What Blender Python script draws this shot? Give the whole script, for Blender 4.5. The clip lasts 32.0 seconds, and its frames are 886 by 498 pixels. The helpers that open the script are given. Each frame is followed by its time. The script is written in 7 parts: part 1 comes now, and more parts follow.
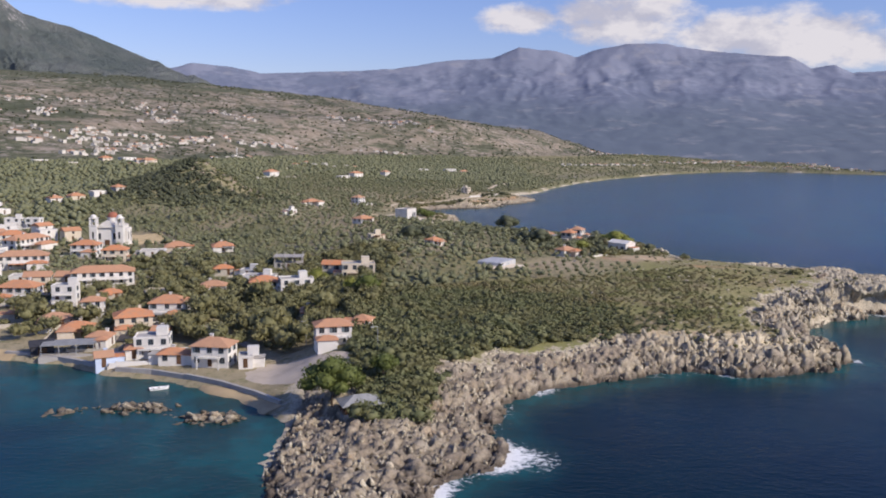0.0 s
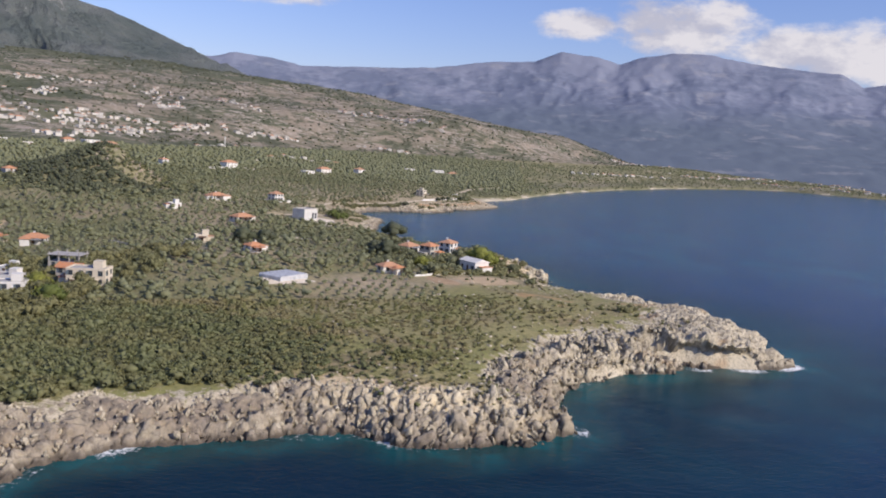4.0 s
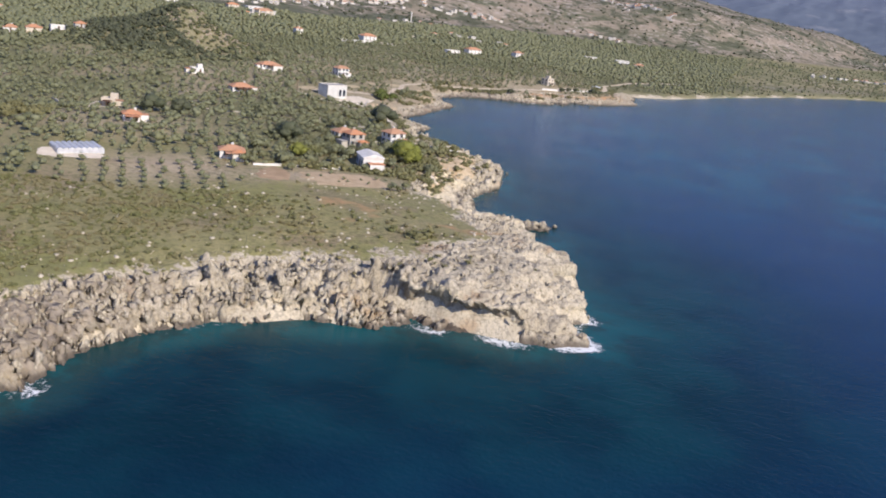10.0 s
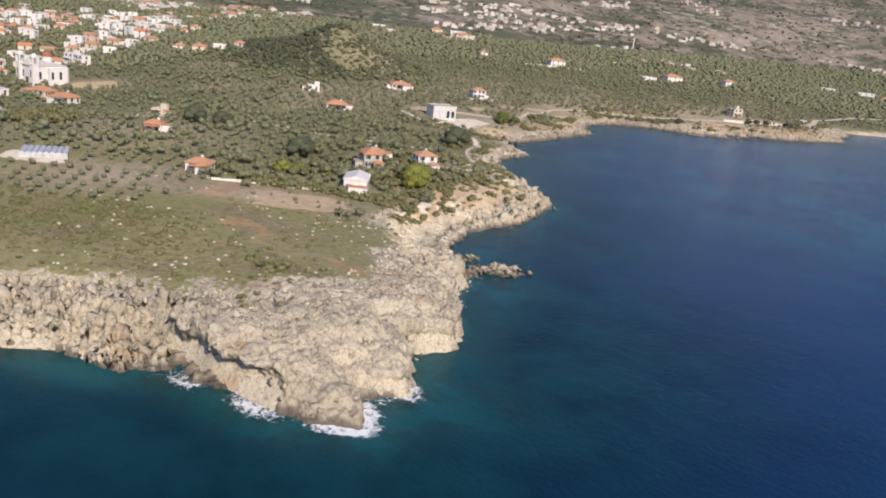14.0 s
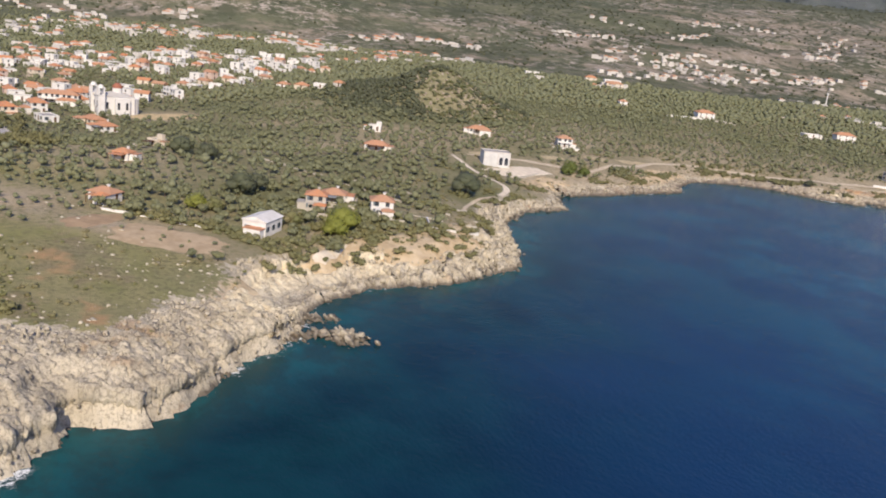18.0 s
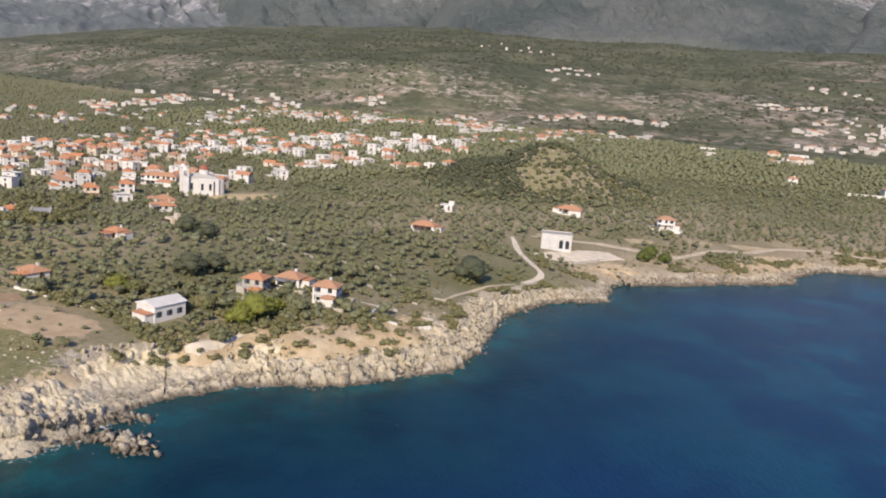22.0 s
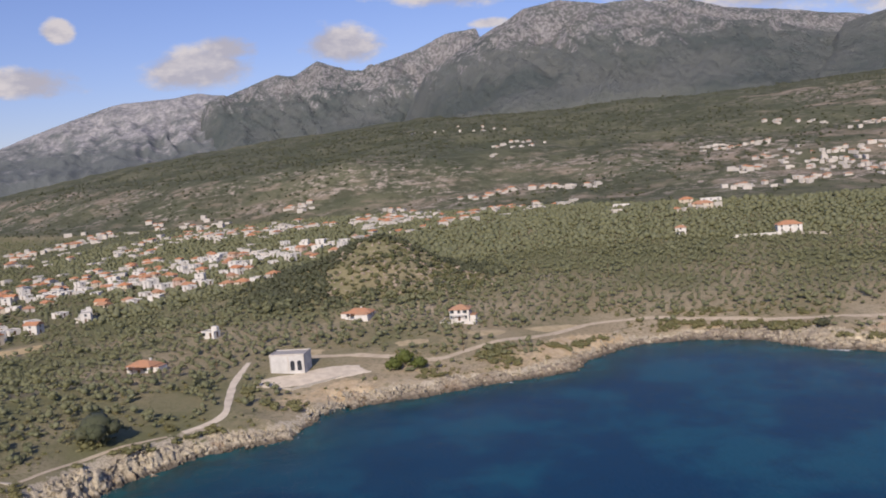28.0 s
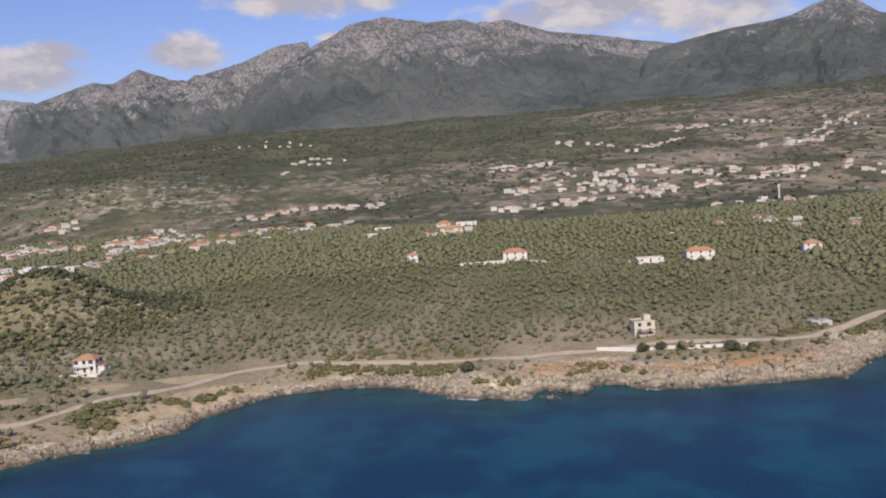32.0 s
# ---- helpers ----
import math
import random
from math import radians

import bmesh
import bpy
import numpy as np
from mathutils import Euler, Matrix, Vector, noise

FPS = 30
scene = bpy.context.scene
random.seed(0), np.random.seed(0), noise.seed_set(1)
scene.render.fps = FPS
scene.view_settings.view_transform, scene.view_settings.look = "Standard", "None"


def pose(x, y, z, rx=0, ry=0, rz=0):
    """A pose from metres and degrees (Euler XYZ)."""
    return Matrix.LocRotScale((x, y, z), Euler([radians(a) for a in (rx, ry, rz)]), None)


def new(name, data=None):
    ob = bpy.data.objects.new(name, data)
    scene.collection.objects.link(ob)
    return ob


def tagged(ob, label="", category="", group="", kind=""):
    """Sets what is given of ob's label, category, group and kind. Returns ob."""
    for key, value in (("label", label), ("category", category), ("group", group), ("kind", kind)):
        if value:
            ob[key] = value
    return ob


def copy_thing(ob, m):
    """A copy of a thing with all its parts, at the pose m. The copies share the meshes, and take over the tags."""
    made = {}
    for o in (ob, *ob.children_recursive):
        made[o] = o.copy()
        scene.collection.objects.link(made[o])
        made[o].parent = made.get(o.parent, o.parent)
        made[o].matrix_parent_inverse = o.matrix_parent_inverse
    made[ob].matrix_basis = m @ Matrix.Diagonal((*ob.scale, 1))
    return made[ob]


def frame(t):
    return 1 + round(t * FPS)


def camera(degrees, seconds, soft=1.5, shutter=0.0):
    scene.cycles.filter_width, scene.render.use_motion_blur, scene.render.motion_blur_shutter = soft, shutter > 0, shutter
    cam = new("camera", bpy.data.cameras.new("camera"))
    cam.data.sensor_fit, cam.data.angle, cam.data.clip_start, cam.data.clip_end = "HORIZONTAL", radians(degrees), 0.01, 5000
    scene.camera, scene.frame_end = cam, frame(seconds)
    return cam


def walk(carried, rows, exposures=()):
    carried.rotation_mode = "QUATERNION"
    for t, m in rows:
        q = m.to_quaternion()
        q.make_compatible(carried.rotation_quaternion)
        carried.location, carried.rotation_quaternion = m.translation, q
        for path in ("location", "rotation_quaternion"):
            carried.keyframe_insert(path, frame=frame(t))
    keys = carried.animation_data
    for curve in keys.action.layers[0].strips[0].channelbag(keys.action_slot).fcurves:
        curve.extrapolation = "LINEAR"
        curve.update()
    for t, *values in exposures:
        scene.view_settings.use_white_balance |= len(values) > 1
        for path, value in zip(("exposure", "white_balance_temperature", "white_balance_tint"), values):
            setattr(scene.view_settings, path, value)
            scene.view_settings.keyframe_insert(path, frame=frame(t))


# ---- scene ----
cam = camera(56.1, 32.0, soft=1.9)
METRES, EYE, TILT, LEAN, TURN = 730.0, 54.5, 0.0, 0.0, 0.0
ROWS = [
    (0.0, 0.0, 0.0, 0.0, 0.1, -7.21, -0.78),
    (0.5, 0.0139, 0.0069, 0.0001, 0.32, -6.8, -0.95),
    (1.0, 0.0302, 0.0149, 0.0004, 0.62, -6.43, -1.26),
    (1.5, 0.044, 0.0218, 0.0008, 0.88, -6.23, -1.57),
    (2.0, 0.0601, 0.03, 0.0013, 1.32, -6.12, -2.01),
    (2.5, 0.0739, 0.0368, 0.002, 1.82, -6.14, -2.41),
    (3.0, 0.09, 0.0452, 0.0025, 2.4, -6.35, -2.95),
    (3.5, 0.1035, 0.0525, 0.0031, 2.96, -6.76, -3.46),
    (5.5, 0.161, 0.0851, 0.0056, 6.59, -9.45, -4.51),
    (6.0, 0.1756, 0.0949, 0.006, 7.6, -10.35, -4.95),
    (6.5, 0.188, 0.1031, 0.0065, 8.8, -11.41, -5.42),
    (7.0, 0.2017, 0.1117, 0.0071, 10.53, -12.61, -5.88),
    (7.5, 0.2148, 0.121, 0.008, 12.39, -13.8, -6.26),
    (8.0, 0.2284, 0.1318, 0.0085, 14.47, -14.8, -6.57),
    (8.5, 0.2398, 0.1411, 0.0092, 16.18, -15.47, -6.72),
    (9.0, 0.2528, 0.1524, 0.0099, 18.33, -16.05, -6.71),
    (9.5, 0.2633, 0.1624, 0.0101, 20.23, -16.34, -6.66),
    (10.0, 0.2755, 0.1742, 0.0106, 22.67, -16.51, -6.55),
    (10.5, 0.2858, 0.1844, 0.0111, 24.93, -16.44, -6.38),
    (11.0, 0.2974, 0.1969, 0.0115, 27.55, -16.06, -6.24),
    (11.5, 0.3065, 0.2081, 0.0117, 29.68, -15.74, -6.3),
    (12.0, 0.3168, 0.2215, 0.012, 32.22, -15.65, -6.34),
    (12.5, 0.3252, 0.2334, 0.0123, 34.39, -15.81, -6.34),
    (13.0, 0.3345, 0.2474, 0.0127, 36.91, -16.17, -6.27),
    (13.5, 0.3422, 0.2598, 0.013, 39.05, -16.46, -6.18),
    (14.0, 0.3503, 0.2747, 0.0132, 41.34, -16.57, -6.17),
    (14.5, 0.3565, 0.2877, 0.0134, 43.1, -16.54, -6.25),
    (16.5, 0.3809, 0.3455, 0.015, 51.0, -16.11, -6.72),
    (17.0, 0.3855, 0.3616, 0.0155, 52.95, -15.9, -6.78),
    (17.5, 0.3891, 0.3755, 0.0159, 54.67, -15.5, -6.81),
    (18.0, 0.3927, 0.3918, 0.0165, 56.9, -14.91, -6.68),
    (18.5, 0.3958, 0.4058, 0.0172, 58.98, -14.29, -6.4),
    (19.0, 0.398, 0.4224, 0.0177, 61.35, -13.49, -6.08),
    (19.5, 0.3998, 0.4365, 0.0184, 63.31, -12.87, -5.82),
    (20.0, 0.4015, 0.4532, 0.019, 65.47, -12.24, -5.53),
    (20.5, 0.4022, 0.4673, 0.0196, 67.28, -11.85, -5.39),
    (21.0, 0.4026, 0.4838, 0.0203, 69.5, -11.5, -5.1),
    (21.5, 0.4025, 0.4977, 0.0207, 71.33, -11.23, -4.86),
    (22.0, 0.4021, 0.5142, 0.0213, 73.31, -10.99, -4.57),
    (22.5, 0.4015, 0.5281, 0.0219, 74.75, -10.98, -4.21),
    (23.0, 0.3999, 0.5443, 0.0228, 75.96, -11.03, -3.5),
    (23.5, 0.3982, 0.5581, 0.0233, 76.58, -10.91, -2.69),
    (24.0, 0.3958, 0.5741, 0.0238, 76.99, -10.37, -1.7),
    (24.5, 0.3939, 0.5877, 0.0241, 77.28, -9.49, -0.79),
    (25.0, 0.3917, 0.6038, 0.0244, 77.58, -8.02, 0.32),
    (25.5, 0.3897, 0.6172, 0.0246, 77.75, -6.97, 1.19),
    (27.5, 0.3822, 0.6762, 0.0254, 75.72, -5.5, 4.33),
    (28.0, 0.3804, 0.6919, 0.0251, 74.53, -5.1, 4.61),
    (28.5, 0.3793, 0.7056, 0.0254, 73.51, -4.66, 4.67),
    (29.0, 0.3782, 0.7215, 0.0253, 72.14, -4.23, 4.56),
    (29.5, 0.3771, 0.7352, 0.0254, 70.91, -4.07, 4.51),
    (30.0, 0.3765, 0.7511, 0.0254, 69.41, -4.13, 4.55),
    (30.5, 0.3765, 0.7649, 0.0256, 68.23, -4.39, 4.54),
    (31.0, 0.3762, 0.7809, 0.0259, 66.83, -4.74, 4.48),
    (31.5, 0.3763, 0.7946, 0.0259, 65.6, -4.94, 4.32),
    (32.0, 0.377, 0.8107, 0.0258, 64.13, -4.89, 4.02),
]
walk(cam, [(t, pose(0, 0, EYE, TILT, LEAN, TURN) @ pose(METRES * x, METRES * y, METRES * z, 90 + pitch, roll, yaw)) for t, x, y, z, yaw, pitch, roll in ROWS],
     exposures=[(0.0, 0.05, 6400.0, 19.0), (6.0, 0.12, 6350.0, 18.0), (9.0, 0.24, 6300.0, 18.0), (13.0, 0.12, 6650.0, 18.0), (21.0, 0.12, 6800.0, 17.0), (28.0, -0.2, 6700.0, 20.0), (32.0, -0.2, 6650.0, 20.0)])

# ---- sky, sun ----
SUN_FROM = Vector((0.89, -0.44, 0.63)).normalized()
sun = new("sun", bpy.data.lights.new("sun", "SUN"))
sun.data.energy, sun.data.angle, sun.data.color = 4.55, radians(0.6), (1.0, 0.92, 0.75)
sun.rotation_mode = "QUATERNION"
sun.rotation_quaternion = SUN_FROM.to_track_quat("Z", "Y")
sun.location = (200, -100, 400)
world = bpy.data.worlds.new("sky")
scene.world = world
world.use_nodes = True
wt = world.node_tree
wt.nodes.clear()


def wmath(op, a, b=None, clamp=False):
    n = wt.nodes.new("ShaderNodeMath")
    n.operation, n.use_clamp = op, clamp
    for i, v in enumerate((a, b)):
        if v is None:
            continue
        if isinstance(v, (int, float)):
            n.inputs[i].default_value = v
        else:
            wt.links.new(v, n.inputs[i])
    return n.outputs[0]


sky = wt.nodes.new("ShaderNodeTexSky")
sky.sky_type, sky.sun_disc = "NISHITA", False
sky.sun_elevation, sky.sun_rotation = math.asin(SUN_FROM.z), math.atan2(SUN_FROM.x, SUN_FROM.y)
sky.altitude, sky.air_density, sky.dust_density, sky.ozone_density = 60, 1.25, 0.25, 3.5
coord = wt.nodes.new("ShaderNodeTexCoord")
split = wt.nodes.new("ShaderNodeSeparateXYZ")
wt.links.new(coord.outputs["Generated"], split.inputs[0])
# cumulus over the mountains: a few banks in fixed directions, broken up by noise
scaled = wt.nodes.new("ShaderNodeVectorMath")
scaled.operation = "MULTIPLY"
scaled.inputs[1].default_value = (1, 1, 2.0)
wt.links.new(coord.outputs["Generated"], scaled.inputs[0])
puff = wt.nodes.new("ShaderNodeTexNoise")
puff.inputs["Scale"].default_value, puff.inputs["Detail"].default_value, puff.inputs["Roughness"].default_value = 15.0, 9.0, 0.62
wt.links.new(scaled.outputs[0], puff.inputs["Vector"])
CLOUDS = [(-17.9, 9.4, 9.0, 1.1), (5.0, 8.2, 3.4, 0.95), (11.5, 8.4, 5.4, 1.9), (20.5, 7.1, 6.0, 1.7), (25.5, 6.0, 3.8, 1.2), (-98.3, 10.6, 0.9, 0.7), (-90.0, 8.1, 3.6, 1.45),
          (-88.0, 9.3, 1.9, 0.8), (-80.6, 9.2, 3.0, 1.3), (-71.0, 12.4, 7.0, 1.2), (-70.4, 9.8, 1.4, 0.35), (-54.0, 10.2, 7.5, 1.7), (-46.5, 9.2, 5.5, 1.5), (-101, 7.5, 4.0, 1.0)]
banks = 0.0
for az, el, wide, high in CLOUDS:
    a = math.radians(az)
    side = wt.nodes.new("ShaderNodeVectorMath")
    side.operation = "DOT_PRODUCT"
    side.inputs[1].default_value = (math.cos(a), -math.sin(a), 0)
    wt.links.new(coord.outputs["Generated"], side.inputs[0])
    front = wt.nodes.new("ShaderNodeVectorMath")
    front.operation = "DOT_PRODUCT"
    front.inputs[1].default_value = (math.sin(a), math.cos(a), 0)
    wt.links.new(coord.outputs["Generated"], front.inputs[0])
    u = wmath("DIVIDE", side.outputs["Value"], math.tan(math.radians(wide)))
    v = wmath("DIVIDE", wmath("SUBTRACT", split.outputs[2], math.sin(math.radians(el))), math.radians(high))
    rr = wmath("ADD", wmath("MULTIPLY", u, u), wmath("MULTIPLY", v, v))
    g = wmath("MULTIPLY", wmath("SUBTRACT", 1.0, wmath("MULTIPLY", rr, 0.5), True), wmath("GREATER_THAN", front.outputs["Value"], 0.0))
    banks = g if isinstance(banks, float) else wmath("MAXIMUM", banks, g)
cover_sum = wmath("ADD", wmath("MULTIPLY", banks, 0.66), wmath("MULTIPLY", puff.outputs["Fac"], 1.15))
ramp = wt.nodes.new("ShaderNodeMapRange")
ramp.inputs["From Min"].default_value, ramp.inputs["From Max"].default_value = 0.80, 1.16
ramp.interpolation_type = "SMOOTHSTEP"
wt.links.new(cover_sum, ramp.inputs["Value"])
# a second, slightly lifted reading of the noise shades the undersides
lift = wt.nodes.new("ShaderNodeVectorMath")
lift.operation = "ADD"
lift.inputs[1].default_value = (0.012, -0.014, 0.03)
wt.links.new(scaled.outputs[0], lift.inputs[0])
puff2 = wt.nodes.new("ShaderNodeTexNoise")
puff2.inputs["Scale"].default_value, puff2.inputs["Detail"].default_value, puff2.inputs["Roughness"].default_value = 13.0, 5.0, 0.55
wt.links.new(lift.outputs[0], puff2.inputs["Vector"])
shade = wt.nodes.new("ShaderNodeMapRange")
shade.inputs["From Min"].default_value, shade.inputs["From Max"].default_value = -0.10, 0.10
wt.links.new(wmath("SUBTRACT", puff.outputs["Fac"], puff2.outputs["Fac"]), shade.inputs["Value"])
cloud_col = wt.nodes.new("ShaderNodeMix")
cloud_col.data_type = "RGBA"
cloud_col.inputs[6].default_value, cloud_col.inputs[7].default_value = (4.9, 5.0, 5.5, 1), (7.3, 7.2, 7.0, 1)
wt.links.new(shade.outputs[0], cloud_col.inputs[0])
blend = wt.nodes.new("ShaderNodeMix")
blend.data_type = "RGBA"
wt.links.new(wmath("MULTIPLY", ramp.outputs[0], 0.92), blend.inputs[0])
bluer = wt.nodes.new("ShaderNodeMix")
bluer.data_type, bluer.blend_type = "RGBA", "MULTIPLY"
bluer.inputs[0].default_value, bluer.inputs[7].default_value = 1.0, (0.89, 0.92, 1.28, 1)
wt.links.new(sky.outputs[0], bluer.inputs[6])
wt.links.new(bluer.outputs[2], blend.inputs[6])
wt.links.new(cloud_col.outputs[2], blend.inputs[7])
bg = wt.nodes.new("ShaderNodeBackground")
bg.inputs["Strength"].default_value = 0.101
wt.links.new(blend.outputs[2], bg.inputs["Color"])
out = wt.nodes.new("ShaderNodeOutputWorld")
wt.links.new(bg.outputs[0], out.inputs["Surface"])
# ---- plan of the land: coast, levels, hills ----
SOUTH_BAY = [(-1500, -300), (-800, 50), (-420, 170), (-200, 206), (-135, 204), (-109, 200), (-98, 198), (-85, 192), (-76, 187), (-67, 185), (-56, 178),
             (-46, 172), (-37, 165), (-31, 158), (-32, 144), (-30, 134), (-26, 122), (-20, 111), (-8, 109), (-3, 121), (2, 131), (10, 135), (13, 143)]
HEADLAND = [(11, 155), (14, 171), (23, 179), (33, 186), (43, 190), (52, 195), (60, 197), (73, 193), (86, 196), (97, 201), (107, 210), (104, 222),
            (104, 232), (111, 248), (124, 258), (137, 264), (142, 271), (147, 270), (156, 274), (165, 275), (175, 283), (168, 290), (172, 297),
            (167, 307), (160, 309), (165, 318), (159, 327), (150, 336), (138, 354)]
EAST_SHORE = [(122, 366), (114, 376), (111, 392), (112, 410), (104, 440), (90, 452), (78, 460), (55, 473), (41, 494), (37, 521), (18, 531),
              (12, 548), (12, 575), (11, 596), (9, 622), (-9, 642), (-15, 660), (-10, 682), (3, 700), (28, 709), (46, 725), (41, 739),
              (54, 746), (46, 757), (62, 763), (78, 791), (92, 820), (83, 842)]
FAR_SHORE = [(76, 900), (100, 934), (122, 1000), (147, 1080), (178, 1165), (209, 1245), (246, 1310), (280, 1392), (340, 1480), (384, 1572), (456, 1677), (520, 1740), (570, 1814), (650, 1890),
             (735, 1960), (780, 1905), (860, 1868), (965, 1828), (1010, 1850), (960, 1960), (980, 2120), (1160, 2230),
             (1500, 2300), (2300, 2380), (5200, 2450), (5200, 7000), (-7000, 7000), (-7000, -2800)]
COAST = np.array(SOUTH_BAY + HEADLAND + EAST_SHORE + FAR_SHORE, float)
# level lines of the slope behind the plain, from the west round to the north
LEVEL_LOW = np.array([(-4500, -1500), (-2600, -600), (-1450, 20), (-940, 300), (-800, 560), (-715, 700), (-500, 870), (-345, 940), (-270, 1100), (-250, 1300), (-190, 1480),
                      (60, 1620), (290, 1900), (470, 2230), (600, 2750), (560, 3400), (500, 6500)], float)
LEVEL_MID = np.array([(-4500, -1000), (-2800, -250), (-1700, 200), (-1200, 540), (-945, 700), (-960, 900), (-945, 1200), (-660, 1480), (-450, 1640), (-226, 1790), (-20, 1890),
                      (150, 2230), (230, 2700), (120, 3400), (0, 6500)], float)
LEVEL_HIGH = np.array([(-4500, -400), (-3000, 250), (-2100, 560), (-1750, 900), (-1500, 1300), (-1050, 1900), (-600, 2220), (-380, 2620), (-520, 3300), (-900, 6500)], float)


COAST_TRACK = np.array([(-42, 520), (-30, 556), (-14, 577), (-24, 600), (-32, 630), (-42, 654), (-38, 680), (-18, 707), (12, 739), (20, 764), (36, 795), (54, 822),
                        (58, 845), (54, 869), (46, 900), (60, 960), (95, 1060)], float)
VILLA_TRACK = np.array([(-40, 512), (-14, 505), (6, 503), (20, 502), (31, 487), (40, 470), (50, 459), (59, 451)], float)


def lattice(ix, iy, seed):
    n = (ix * 374761393 + iy * 668265263 + seed * 974711) & 0x7FFFFFFF
    n = ((n ^ (n >> 13)) * 1274126177) & 0x7FFFFFFF
    return ((n ^ (n >> 16)) & 0xFFFF) / 65535.0


def value_noise(x, y, seed):
    fx, fy = np.floor(x), np.floor(y)
    ix, iy = fx.astype(np.int64), fy.astype(np.int64)
    u, v = x - fx, y - fy
    u, v = u * u * (3 - 2 * u), v * v * (3 - 2 * v)
    a, b = lattice(ix, iy, seed), lattice(ix + 1, iy, seed)
    c, d = lattice(ix, iy + 1, seed), lattice(ix + 1, iy + 1, seed)
    return (a * (1 - u) + b * u) * (1 - v) + (c * (1 - u) + d * u) * v


def fbm(x, y, size, octaves=4, seed=1, ridged=False):
    """Layered noise, about -1 to 1."""
    total, gain, norm = 0.0, 1.0, 0.0
    for k in range(octaves):
        n = 2 * value_noise(x / size + 17.3 * k, y / size - 9.1 * k, seed + k) - 1
        total = total + gain * ((1 - 2 * np.abs(n)) if ridged else n)
        norm += gain
        gain, size = gain * 0.5, size * 0.5
    return total / norm


def to_line(x, y, line, closed=False):
    """The distance from each point to a line of points."""
    pts = np.vstack([line, line[:1]]) if closed else line
    best = np.full(x.shape, 1e12)
    for (ax, ay), (bx, by) in zip(pts[:-1], pts[1:]):
        dx, dy = bx - ax, by - ay
        s = np.clip(((x - ax) * dx + (y - ay) * dy) / (dx * dx + dy * dy), 0, 1)
        best = np.minimum(best, (x - ax - s * dx) ** 2 + (y - ay - s * dy) ** 2)
    return np.sqrt(best)


def inside(x, y, poly):
    odd = np.zeros(x.shape, bool)
    for (ax, ay), (bx, by) in zip(poly, np.roll(poly, -1, axis=0)):
        if ay == by:
            continue
        cross = (ay > y) != (by > y)
        odd ^= cross & (x < (bx - ax) * (y - ay) / (by - ay) + ax)
    return odd


def inland(x, y):
    """Metres from the shore: positive on land, negative at sea."""
    wob = np.clip(1.2 - np.abs(x) / 2000, 0, 1)
    x2 = x + wob * 2.4 * fbm(x, y, 9, 3, 11)
    y2 = y + wob * 2.4 * fbm(x, y, 9, 3, 23)
    d = to_line(x2, y2, COAST, True)
    return np.where(inside(x2, y2, COAST), d, -d)


def smooth(a, b, v):
    t = np.clip((v - a) / (b - a), 0, 1)
    return t * t * (3 - 2 * t)


def bump(x, y, cx, cy, rx, ry, turn=0.0):
    c, s = math.cos(turn), math.sin(turn)
    u, v = (x - cx) * c + (y - cy) * s, -(x - cx) * s + (y - cy) * c
    return np.exp(-(u / rx) ** 2 - (v / ry) ** 2)


def above(x, y, line):
    """Which points lie on the mountain side of a level line."""
    return inside(x, y, np.vstack([line, [(line[-1][0], 9000), (-9000, 9000), (-9000, line[0][1])]]))


def village_flat(x, y):
    """1 round the harbour village, where the shore is low and built on."""
    return smooth(-22, -40, x) * smooth(320, 200, y)


def edge_height(x, y):
    """The height of the cliff's top over the sea, along the coast."""
    h = 6.6 + 0 * x
    h = h + (4.8 - h) * smooth(455, 520, y)
    h = h + (3.2 - h) * smooth(185, 150, y) * smooth(40, 10, x)
    low_west = smooth(-22, -60, x) * smooth(540, 400, y)
    h = h + (1.6 - h) * np.maximum(village_flat(x, y), low_west)
    return h


def undercut(x, y):
    """Where the sea has hollowed the foot of the cliff."""
    return np.clip(0.25 * bump(x, y, 150, 271, 17, 9) + 0.9 * bump(x, y, 118, 254, 9, 7) + 0.8 * bump(x, y, 133, 350, 10, 12) + 0.7 * bump(x, y, 104, 228, 5, 8) + 0.8 * smooth(120, 140, x) * smooth(284, 297, y) * smooth(356, 344, y) * (0.6 + 0.9 * fbm(x, y, 13, 2, 147)), 0, 1)


